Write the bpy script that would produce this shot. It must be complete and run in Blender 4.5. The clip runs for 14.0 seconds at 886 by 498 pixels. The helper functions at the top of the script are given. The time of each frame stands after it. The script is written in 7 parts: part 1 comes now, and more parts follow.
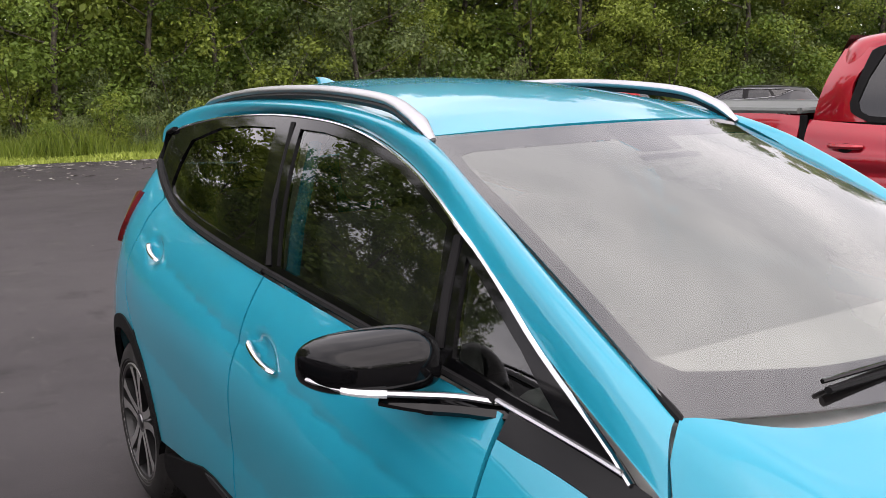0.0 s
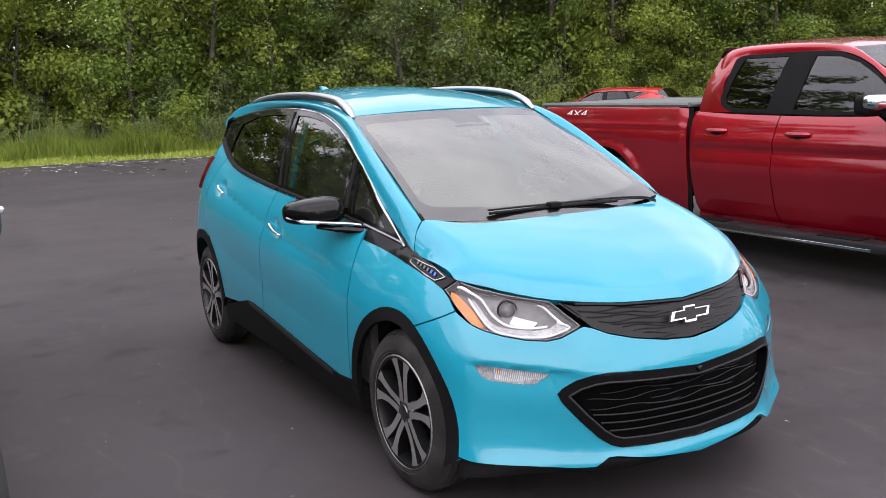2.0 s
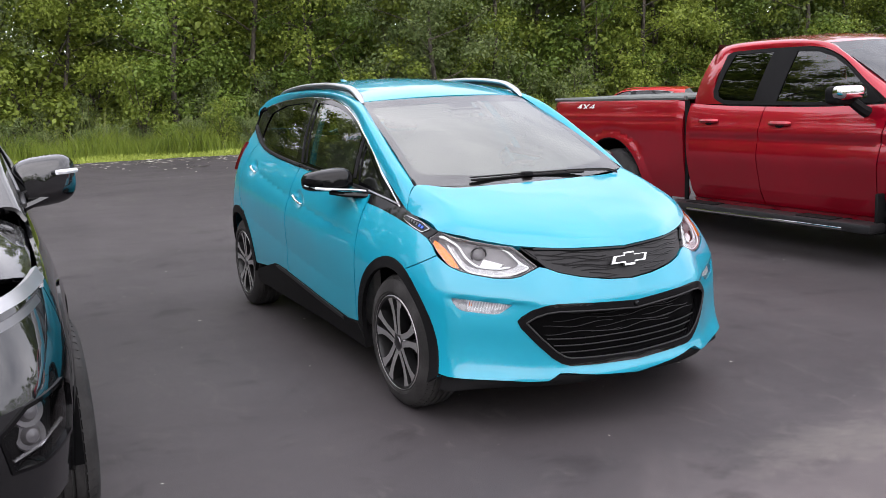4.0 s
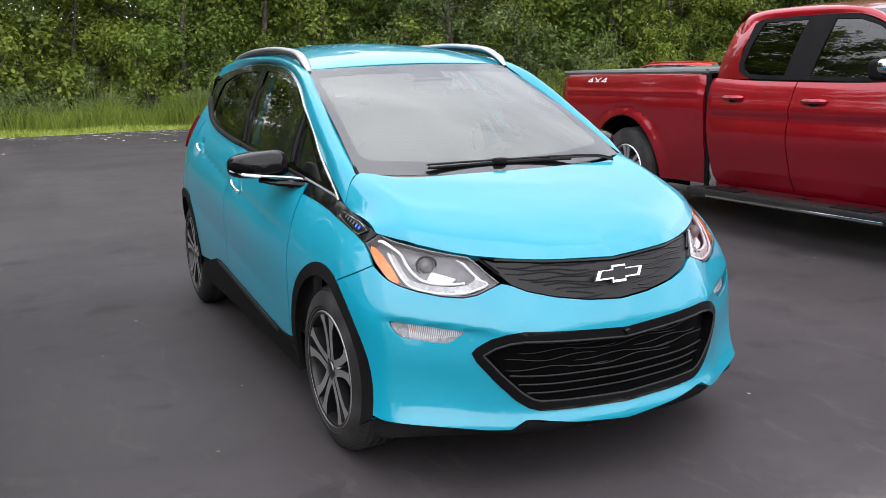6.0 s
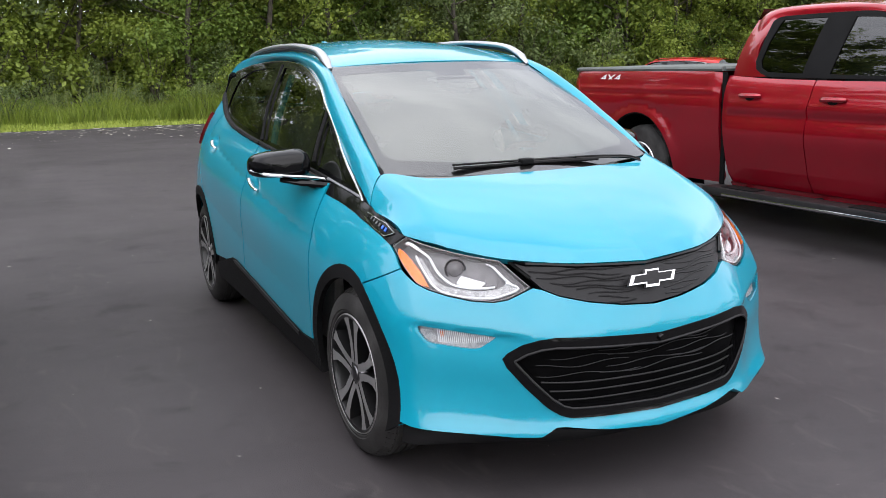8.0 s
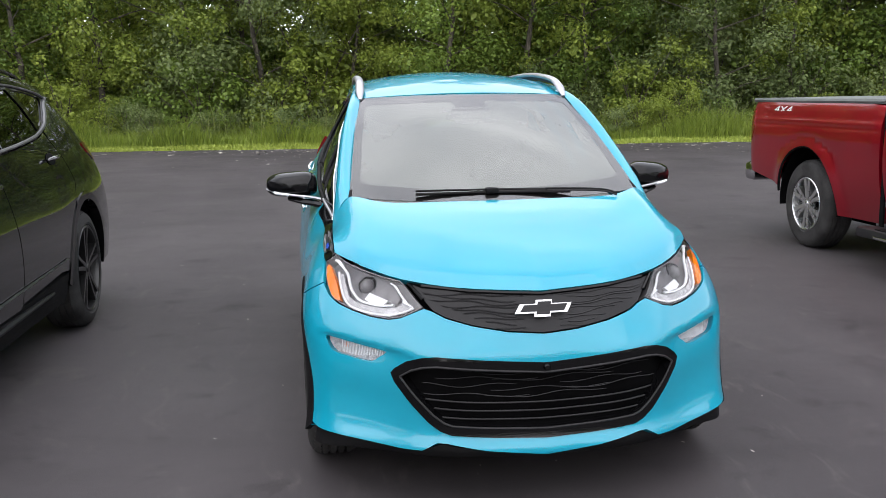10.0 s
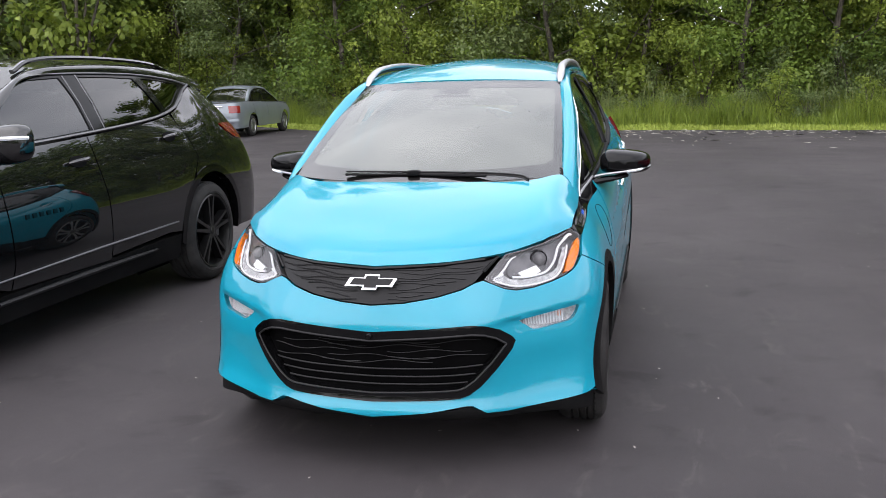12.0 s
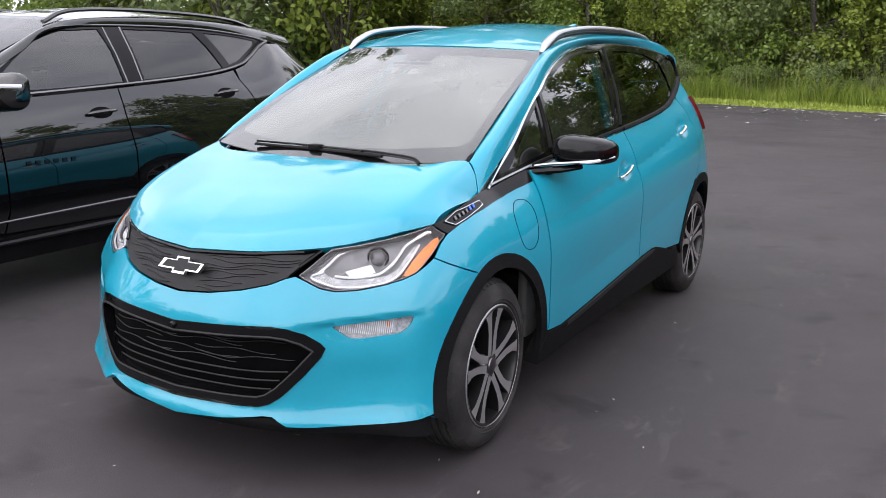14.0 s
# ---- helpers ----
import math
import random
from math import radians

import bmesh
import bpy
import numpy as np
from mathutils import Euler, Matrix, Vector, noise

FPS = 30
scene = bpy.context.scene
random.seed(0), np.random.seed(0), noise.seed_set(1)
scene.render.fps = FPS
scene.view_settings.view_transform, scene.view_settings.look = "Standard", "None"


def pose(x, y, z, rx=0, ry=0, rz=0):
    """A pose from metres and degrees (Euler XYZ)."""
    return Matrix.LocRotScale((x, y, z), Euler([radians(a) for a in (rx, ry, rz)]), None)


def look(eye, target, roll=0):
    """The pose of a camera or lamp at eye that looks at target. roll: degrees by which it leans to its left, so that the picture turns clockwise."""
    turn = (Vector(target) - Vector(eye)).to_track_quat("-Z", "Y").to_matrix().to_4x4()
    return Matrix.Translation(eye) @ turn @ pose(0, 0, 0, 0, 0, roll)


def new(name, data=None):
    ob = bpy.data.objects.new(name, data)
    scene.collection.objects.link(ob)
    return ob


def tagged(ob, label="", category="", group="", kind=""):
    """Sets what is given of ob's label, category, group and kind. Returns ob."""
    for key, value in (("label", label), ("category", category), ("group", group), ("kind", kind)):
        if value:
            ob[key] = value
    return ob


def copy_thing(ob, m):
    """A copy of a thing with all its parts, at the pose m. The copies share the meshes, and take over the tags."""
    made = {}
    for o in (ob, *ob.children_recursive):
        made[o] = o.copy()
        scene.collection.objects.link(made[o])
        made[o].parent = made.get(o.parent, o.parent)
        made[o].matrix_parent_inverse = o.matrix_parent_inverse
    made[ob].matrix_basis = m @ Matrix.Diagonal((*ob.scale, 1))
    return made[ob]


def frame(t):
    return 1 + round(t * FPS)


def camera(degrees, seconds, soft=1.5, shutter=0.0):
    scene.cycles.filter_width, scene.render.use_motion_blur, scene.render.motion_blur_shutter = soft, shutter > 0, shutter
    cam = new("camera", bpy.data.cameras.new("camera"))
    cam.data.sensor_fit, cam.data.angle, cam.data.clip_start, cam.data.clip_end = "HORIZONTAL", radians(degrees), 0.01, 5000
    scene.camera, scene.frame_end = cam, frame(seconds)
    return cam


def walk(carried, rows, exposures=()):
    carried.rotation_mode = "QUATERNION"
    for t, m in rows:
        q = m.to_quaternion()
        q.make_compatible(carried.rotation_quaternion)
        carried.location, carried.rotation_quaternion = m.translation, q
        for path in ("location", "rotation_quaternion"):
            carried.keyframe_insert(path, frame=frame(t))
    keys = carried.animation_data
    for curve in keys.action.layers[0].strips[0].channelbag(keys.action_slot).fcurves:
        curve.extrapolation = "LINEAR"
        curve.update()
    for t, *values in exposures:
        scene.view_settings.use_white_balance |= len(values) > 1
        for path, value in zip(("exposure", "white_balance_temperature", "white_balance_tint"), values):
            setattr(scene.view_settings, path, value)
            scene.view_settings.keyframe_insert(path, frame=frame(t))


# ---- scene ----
cam = camera(51.4, 14.0, soft=0.75)
PATH = [
    (0, (-1.6604, -0.0034, 1.5653), (-0.5927, 1.6410, 1.2157), -1.4),
    (0.5, (-1.7719, -0.6394, 1.5932), (-0.7042, 1.0080, 1.2585), -1.4),
    (1, (-1.9452, -1.2002, 1.5703), (-0.9114, 0.4791, 1.2874), -1.7),
    (1.5, (-2.1335, -1.7480, 1.5772), (-1.1265, -0.0518, 1.2954), -1.4),
    (2, (-2.3436, -2.2839, 1.5693), (-1.3825, -0.5737, 1.2256), -2.1),
    (2.5, (-2.4512, -2.7649, 1.5683), (-1.4940, -1.0518, 1.2237), -2.1),
    (3, (-2.6006, -3.1424, 1.5404), (-1.6733, -1.4104, 1.2067), -2.4),
    (5.5, (-2.0269, -2.6474, 1.4557), (-1.1753, -0.8835, 1.0932), -1.8),
    (6, (-1.8526, -2.4253, 1.4497), (-1.0169, -0.6594, 1.0613), -1.7),
    (6.5, (-1.8546, -2.3177, 1.4617), (-1.0229, -0.5518, 1.0643), -1.6),
    (7, (-1.8815, -2.2869, 1.4587), (-1.0518, -0.5199, 1.0613), -1.5),
    (7.5, (-1.9014, -2.2878, 1.4587), (-1.0697, -0.5229, 1.0593), -1.6),
    (8, (-1.9044, -2.3207, 1.4647), (-1.0737, -0.5548, 1.0663), -1.5),
    (10.5, (-0.3018, -2.9930, 1.4677), (-0.2351, -1.0299, 1.1360), -0.7),
    (11, (0.1175, -3.0408, 1.4448), (0.0309, -1.0807, 1.0962), -0.2),
    (11.5, (0.5876, -3.1245, 1.4537), (0.3446, -1.1793, 1.0992), -0.1),
    (12, (1.0219, -3.0847, 1.4627), (0.5737, -1.1773, 1.1051), -1.4),
    (12.5, (1.4223, -2.9034, 1.4657), (0.8018, -1.0538, 1.0643), 0.3),
    (13, (1.8307, -2.6853, 1.4786), (1.0627, -0.8904, 1.0832), 0.3),
    (13.5, (2.0717, -2.3536, 1.4617), (1.2002, -0.6066, 1.0613), 1.0),
    (14, (2.2510, -2.0627, 1.4657), (1.2789, -0.3785, 1.0364), 0.8),
]
EXPOSURES = [(0.0, 0.27, 6900, 20), (0.5, 0.23, 6750, 19), (1.0, 0.20, 6650, 18), (1.5, 0.26, 6600, 18), (2.0, 0.33, 6600, 20), (3.0, 0.47, 6550, 19), (5.5, 0.42, 6480, 15), (6.5, 0.35, 6450, 14), (7.5, 0.35, 6450, 14), (10.5, 0.32, 6450, 14), (12.0, 0.36, 6450, 15), (13.0, 0.41, 6450, 17), (14.0, 0.38, 6450, 17)]
walk(cam, [(t, look(eye, target, roll)) for t, eye, target, roll in PATH], EXPOSURES)

# ---- daylight: bright overcast sky with thin clouds ----
world = bpy.data.worlds.new("sky")
scene.world = world
world.use_nodes = True
wt = world.node_tree
wt.nodes.clear()
w_out = wt.nodes.new("ShaderNodeOutputWorld")
w_bg = wt.nodes.new("ShaderNodeBackground")
w_sky = wt.nodes.new("ShaderNodeTexSky")
w_sky.sky_type = 'NISHITA'
w_sky.sun_disc = False
w_sky.sun_elevation = radians(42)
w_sky.sun_rotation = radians(205)
w_co = wt.nodes.new("ShaderNodeTexCoord")
w_map = wt.nodes.new("ShaderNodeMapping")
w_map.inputs["Scale"].default_value = (1.0, 1.0, 2.2)
w_noise = wt.nodes.new("ShaderNodeTexNoise")
w_noise.inputs["Scale"].default_value = 2.3
w_noise.inputs["Detail"].default_value = 6
w_noise.inputs["Roughness"].default_value = 0.55
w_ramp = wt.nodes.new("ShaderNodeValToRGB")
w_ramp.color_ramp.elements[0].position = 0.33
w_ramp.color_ramp.elements[0].color = (7.5, 7.9, 8.6, 1)
w_ramp.color_ramp.elements[1].position = 0.68
w_ramp.color_ramp.elements[1].color = (14.5, 14.8, 15.2, 1)
w_mix = wt.nodes.new("ShaderNodeMix")
w_mix.data_type = 'RGBA'
w_mix.inputs[0].default_value = 0.88
wt.links.new(w_co.outputs["Generated"], w_map.inputs["Vector"])
wt.links.new(w_map.outputs["Vector"], w_noise.inputs["Vector"])
wt.links.new(w_noise.outputs["Fac"], w_ramp.inputs["Fac"])
wt.links.new(w_sky.outputs["Color"], w_mix.inputs[6])
wt.links.new(w_ramp.outputs["Color"], w_mix.inputs[7])
# a bright overcast sky, a little brighter overhead than at the skyline
w_sep = wt.nodes.new("ShaderNodeSeparateXYZ")
w_up = wt.nodes.new("ShaderNodeMapRange")
w_up.inputs["From Min"].default_value, w_up.inputs["From Max"].default_value = 0.0, 1.0
w_up.inputs["To Min"].default_value, w_up.inputs["To Max"].default_value = 1.0, 1.10
w_mul = wt.nodes.new("ShaderNodeVectorMath")
w_mul.operation = 'SCALE'
wt.links.new(w_co.outputs["Generated"], w_sep.inputs[0])
wt.links.new(w_sep.outputs["Z"], w_up.inputs["Value"])
wt.links.new(w_mix.outputs[2], w_mul.inputs[0])
wt.links.new(w_up.outputs["Result"], w_mul.inputs["Scale"])
wt.links.new(w_mul.outputs["Vector"], w_bg.inputs["Color"])
w_bg.inputs["Strength"].default_value = 0.15
wt.links.new(w_bg.outputs["Background"], w_out.inputs["Surface"])

sun_data = bpy.data.lights.new("sun", 'SUN')
sun_data.energy = 1.5
sun_data.angle = radians(105)
sun_data.color = (1.0, 0.96, 0.9)
sun = new("sun", sun_data)
sun.matrix_world = look((-1.5, -9, 10), (0, 0, 0))


# ---- materials ----
def nodes_of(name):
    m = bpy.data.materials.new(name)
    m.use_nodes = True
    t = m.node_tree
    b = t.nodes["Principled BSDF"]
    return m, t, b


def rgb(c):
    return (c[0], c[1], c[2], 1.0)


def mat(name, col, rough=0.5, metal=0.0, coat=0.0, vary=0.15, scale=3.0, fine=60.0, bump=0.0, bump_scale=80.0, spec=0.5, rvary=0.1,
        alt=None, lo=0.4, hi=0.65):
    """Principled surface with two scales of colour variation, uneven roughness and fine relief."""
    m, t, b = nodes_of(name)
    co = t.nodes.new("ShaderNodeTexCoord")
    n1 = t.nodes.new("ShaderNodeTexNoise")
    n1.inputs["Scale"].default_value, n1.inputs["Detail"].default_value = scale, 5
    n2 = t.nodes.new("ShaderNodeTexNoise")
    n2.inputs["Scale"].default_value, n2.inputs["Detail"].default_value = fine, 3
    t.links.new(co.outputs["Object"], n1.inputs["Vector"])
    t.links.new(co.outputs["Object"], n2.inputs["Vector"])
    ramp = t.nodes.new("ShaderNodeValToRGB")
    ramp.color_ramp.elements[0].position, ramp.color_ramp.elements[1].position = lo, hi
    other = alt or tuple(min(1.0, v * (1 + vary)) for v in col)
    low = col if alt else tuple(v * (1 - vary) for v in col)
    ramp.color_ramp.elements[0].color, ramp.color_ramp.elements[1].color = rgb(low), rgb(other)
    t.links.new(n1.outputs["Fac"], ramp.inputs["Fac"])
    mx = t.nodes.new("ShaderNodeMix")
    mx.data_type, mx.blend_type = 'RGBA', 'OVERLAY'
    mx.inputs[0].default_value = min(1.0, vary)
    t.links.new(ramp.outputs["Color"], mx.inputs[6])
    t.links.new(n2.outputs["Fac"], mx.inputs[7])
    t.links.new(mx.outputs[2], b.inputs["Base Color"])
    rr = t.nodes.new("ShaderNodeMapRange")
    rr.inputs["To Min"].default_value = max(0.0, rough - rvary * rough)
    rr.inputs["To Max"].default_value = min(1.0, rough + rvary * rough)
    t.links.new(n1.outputs["Fac"], rr.inputs["Value"])
    t.links.new(rr.outputs["Result"], b.inputs["Roughness"])
    b.inputs["Metallic"].default_value = metal
    b.inputs["Coat Weight"].default_value = coat
    b.inputs["Coat Roughness"].default_value = 0.02
    b.inputs["Specular IOR Level"].default_value = spec
    if bump:
        bp = t.nodes.new("ShaderNodeBump")
        bp.inputs["Strength"].default_value, bp.inputs["Distance"].default_value = bump, 0.01
        n3 = t.nodes.new("ShaderNodeTexNoise")
        n3.inputs["Scale"].default_value, n3.inputs["Detail"].default_value = bump_scale, 4
        t.links.new(co.outputs["Object"], n3.inputs["Vector"])
        t.links.new(n3.outputs["Fac"], bp.inputs["Height"])
        t.links.new(bp.outputs["Normal"], b.inputs["Normal"])
    return m


def glass(name, tint, refl=1.0, rough=0.0, ior=1.75):
    """A thin pane: what lies behind shows tinted, with mirror gloss by Fresnel."""
    m = bpy.data.materials.new(name)
    m.use_nodes = True
    t = m.node_tree
    t.nodes.clear()
    out = t.nodes.new("ShaderNodeOutputMaterial")
    tr = t.nodes.new("ShaderNodeBsdfTransparent")
    tr.inputs["Color"].default_value = rgb(tint)
    gl = t.nodes.new("ShaderNodeBsdfGlossy")
    gl.inputs["Roughness"].default_value = rough
    gl.inputs["Color"].default_value = (refl, refl, refl, 1)
    fr = t.nodes.new("ShaderNodeFresnel")
    fr.inputs["IOR"].default_value = ior
    mx = t.nodes.new("ShaderNodeMixShader")
    t.links.new(fr.outputs["Fac"], mx.inputs["Fac"])
    t.links.new(tr.outputs["BSDF"], mx.inputs[1])
    t.links.new(gl.outputs["BSDF"], mx.inputs[2])
    t.links.new(mx.outputs["Shader"], out.inputs["Surface"])
    return m


def veil(name, col, cover):
    """Pale veil that paints glare on a pane: lets most through, scatters the rest."""
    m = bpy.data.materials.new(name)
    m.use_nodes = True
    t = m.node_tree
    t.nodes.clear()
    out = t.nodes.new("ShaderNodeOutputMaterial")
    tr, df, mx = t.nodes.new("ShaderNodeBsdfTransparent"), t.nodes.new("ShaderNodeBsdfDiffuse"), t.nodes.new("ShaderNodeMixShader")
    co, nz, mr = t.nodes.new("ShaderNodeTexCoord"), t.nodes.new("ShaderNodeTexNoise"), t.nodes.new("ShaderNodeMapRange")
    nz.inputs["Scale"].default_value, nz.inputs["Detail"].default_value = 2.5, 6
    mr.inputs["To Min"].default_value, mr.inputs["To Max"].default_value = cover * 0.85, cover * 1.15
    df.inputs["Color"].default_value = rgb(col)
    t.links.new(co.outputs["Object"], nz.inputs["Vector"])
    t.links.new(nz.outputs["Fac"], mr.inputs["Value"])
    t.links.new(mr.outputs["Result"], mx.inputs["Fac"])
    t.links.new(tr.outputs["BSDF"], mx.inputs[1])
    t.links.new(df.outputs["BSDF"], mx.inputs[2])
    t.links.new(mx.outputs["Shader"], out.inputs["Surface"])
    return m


def leaf_mat(name, dark, light, trans=0.42, rough=0.5):
    m = bpy.data.materials.new(name)
    m.use_nodes = True
    t = m.node_tree
    b = t.nodes["Principled BSDF"]
    out = t.nodes["Material Output"]
    geo = t.nodes.new("ShaderNodeNewGeometry")
    info = t.nodes.new("ShaderNodeObjectInfo")
    co = t.nodes.new("ShaderNodeTexCoord")
    nz = t.nodes.new("ShaderNodeTexNoise")
    nz.inputs["Scale"].default_value = 0.9
    t.links.new(co.outputs["Object"], nz.inputs["Vector"])
    add = t.nodes.new("ShaderNodeMath")
    add.operation = 'MULTIPLY_ADD'
    add.inputs[1].default_value, add.inputs[2].default_value = 0.55, -0.1
    t.links.new(geo.outputs["Random Per Island"], add.inputs[0])
    add2 = t.nodes.new("ShaderNodeMath")
    add2.operation = 'MULTIPLY_ADD'
    add2.inputs[1].default_value = 0.3
    t.links.new(info.outputs["Random"], add2.inputs[0])
    t.links.new(add.outputs[0], add2.inputs[2])
    add3 = t.nodes.new("ShaderNodeMath")
    add3.operation = 'MULTIPLY_ADD'
    add3.inputs[1].default_value = 0.5
    t.links.new(nz.outputs["Fac"], add3.inputs[0])
    t.links.new(add2.outputs[0], add3.inputs[2])
    ramp = t.nodes.new("ShaderNodeValToRGB")
    ramp.color_ramp.elements[0].color, ramp.color_ramp.elements[1].color = rgb(dark), rgb(light)
    ramp.color_ramp.elements[0].position, ramp.color_ramp.elements[1].position = 0.15, 0.95
    t.links.new(add3.outputs[0], ramp.inputs["Fac"])
    t.links.new(ramp.outputs["Color"], b.inputs["Base Color"])
    b.inputs["Roughness"].default_value = rough
    b.inputs["Specular IOR Level"].default_value = 0.35
    tl = t.nodes.new("ShaderNodeBsdfTranslucent")
    t.links.new(ramp.outputs["Color"], tl.inputs["Color"])
    mx = t.nodes.new("ShaderNodeMixShader")
    mx.inputs["Fac"].default_value = trans
    t.links.new(b.outputs["BSDF"], mx.inputs[1])
    t.links.new(tl.outputs["BSDF"], mx.inputs[2])
    t.links.new(mx.outputs["Shader"], out.inputs["Surface"])
    return m


CYAN = mat("cyan_car_paint", (0.003, 0.274, 0.390), 0.34, 0.0, 0.9, 0.05, 1.5, 900.0, rvary=0.2, spec=0.12)
RED = mat("deep_red_car_paint", (0.335, 0.0028, 0.0150), 0.32, 0.62, 1.0, 0.08, 1.2, 900.0, rvary=0.2, spec=0.12)
BLACK_PAINT = mat("black_car_paint", (0.0032, 0.0034, 0.0040), 0.3, 0.0, 1.0, 0.1, 1.5, 900.0, spec=0.05)
SILVER_PAINT = mat("silver_blue_car_paint", (0.20, 0.225, 0.25), 0.35, 0.4, 1.0, 0.06, 1.5, 900.0, spec=0.12)
BRIGHT_RED = mat("bright_red_car_paint", (0.45, 0.012, 0.012), 0.3, 0.0, 1.0, 0.06, 1.5, 900.0, spec=0.12)
GREY_PAINT = mat("dark_grey_car_paint", (0.018, 0.019, 0.022), 0.3, 0.2, 1.0, 0.06, 1.5, 900.0, spec=0.12)
# polished clear coats over the colour
for paint, n in ((BLACK_PAINT, 1.78), (RED, 1.62), (CYAN, 1.6)):
    paint.node_tree.nodes["Principled BSDF"].inputs["Coat IOR"].default_value = n
GLOSS_BLACK = mat("gloss_black_plastic", (0.003, 0.003, 0.0034), 0.07, 0.0, 0.0, 0.1, 2.0, 300.0, spec=0.27)
MATTE_BLACK = mat("dark_grey_moulded_plastic", (0.0072, 0.0070, 0.0074), 0.6, 0.0, 0.0, 0.25, 4.0, 400.0, bump=0.15, bump_scale=900.0, spec=0.10)
GRILLE_BLACK = mat("deep_black_grille_plastic", (0.002, 0.002, 0.0022), 0.38, 0.0, 0.0, 0.2, 5.0, 400.0, bump=0.05, bump_scale=700.0, spec=0.05)
GRILLE_GREY = mat("satin_charcoal_plastic", (0.0165, 0.016, 0.017), 0.42, 0.0, 0.0, 0.12, 5.0, 400.0, bump=0.06, bump_scale=700.0, spec=0.22)
BLACK_TRIM = mat("satin_black_trim", (0.0035, 0.0035, 0.004), 0.10, 0.0, 0.0, 0.1, 3.0, 300.0, spec=0.2)
CHROME = mat("bright_chrome", (0.64, 0.64, 0.655), 0.09, 1.0, 0.0, 0.05, 3.0, 200.0)
CHROME_SOFT = mat("brushed_emblem_chrome", (0.82, 0.82, 0.83), 0.28, 1.0, 0.0, 0.05, 9.0, 300.0)
DARK_SATIN = mat("dark_satin_metal", (0.17, 0.17, 0.175), 0.34, 1.0, 0.0, 0.06, 4.0, 300.0)
SATIN = mat("satin_aluminium", (0.47, 0.47, 0.485), 0.36, 1.0, 0.0, 0.06, 4.0, 300.0)
RIM_GREY = mat("machined_grey_alloy", (0.34, 0.335, 0.335), 0.42, 0.6, 0.2, 0.08, 6.0, 250.0)
RIM_DARK = mat("painted_dark_alloy", (0.006, 0.006, 0.0065), 0.35, 0.0, 0.15, 0.1, 6.0, 250.0)
RUBBER = mat("black_tyre_rubber", (0.034, 0.0325, 0.032), 0.72, 0.0, 0.0, 0.35, 7.0, 120.0, bump=0.2, bump_scale=350.0, spec=0.2)
UNDER = mat("dark_underside", (0.006, 0.006, 0.0065), 0.85, 0.0, 0.0, 0.3, 3.0, 60.0, spec=0.1)
LINER = mat("wheel_well_liner", (0.004, 0.004, 0.0044), 0.9, 0.0, 0.0, 0.3, 5.0, 90.0, spec=0.06)
LAMP_DARK = mat("lamp_bezel_grey", (0.15, 0.146, 0.152), 0.35, 0.2, 0.2, 0.1, 8.0, 200.0)
LAMP_CHROME = mat("lamp_reflector", (0.86, 0.86, 0.88), 0.16, 0.9, 0.0, 0.05, 8.0, 200.0)
LAMP_WHITE = mat("white_light_guide", (0.85, 0.86, 0.88), 0.25, 0.0, 0.3, 0.05, 30.0, 300.0)
LAMP_RIB = mat("ribbed_lamp_optic", (0.54, 0.54, 0.55), 0.26, 0.1, 0.2, 0.25, 60.0, 420.0, bump=0.5, bump_scale=260.0)
LAMP_CAVE = mat("lamp_inner_grey", (0.15, 0.146, 0.152), 0.3, 0.2, 0.2, 0.3, 25.0, 200.0)
AMBER = mat("amber_lens", (0.82, 0.195, 0.001), 0.18, 0.0, 0.6, 0.15, 40.0, 300.0)
TAIL_RED = mat("red_lamp_lens", (0.19, 0.007, 0.006), 0.15, 0.0, 0.8, 0.15, 20.0, 300.0)
CLEAR = glass("clear_lamp_cover", (0.95, 0.95, 0.96), ior=1.32)
GLASS_WS = glass("windscreen_glass", (0.68, 0.70, 0.68), ior=2.0)
GLASS_SIDE = glass("side_window_glass", (0.22, 0.25, 0.24), ior=1.82)
GLASS_REAR = glass("tinted_rear_glass", (0.085, 0.095, 0.092), ior=1.78)
GLASS_DARK = glass("privacy_glass", (0.06, 0.064, 0.066), ior=1.66)
GLASS_SKY = glass("reflective_side_glass", (0.16, 0.18, 0.18), ior=1.82)
GLARE_VEIL = veil("hazy_inner_film", (0.61, 0.645, 0.605), 0.36)
FRIT = mat("black_glass_border", (0.022, 0.020, 0.022), 0.4, 0.0, 0.0, 0.03, 6.0, 30.0)
SEAT_GREY = mat("light_grey_seat_cloth", (0.21, 0.21, 0.205), 0.8, 0.0, 0.0, 0.15, 12.0, 500.0, bump=0.2, bump_scale=600.0)
TRIM_DARK = mat("dark_cabin_trim", (0.03, 0.03, 0.032), 0.7, 0.0, 0.0, 0.15, 8.0, 400.0, bump=0.1, bump_scale=500.0)
TRIM_LIGHT = mat("pale_grey_cabin_trim", (0.68, 0.68, 0.66), 0.6, 0.0, 0.0, 0.1, 8.0, 400.0)
WHITE_MARK = mat("white_marking", (0.8, 0.8, 0.8), 0.4, 0.0, 0.2, 0.05, 10.0, 300.0)
BLUE_MARK = mat("blue_marking", (0.02, 0.12, 0.75), 0.3, 0.0, 0.4, 0.08, 10.0, 300.0)
BARK = mat("grey_brown_bark", (0.075, 0.064, 0.050), 0.9, 0.0, 0.0, 0.45, 3.0, 22.0, bump=0.8, bump_scale=18.0)
LEAF_A = leaf_mat("maple_leaves", (0.056, 0.104, 0.017), (0.206, 0.292, 0.050), 0.40)
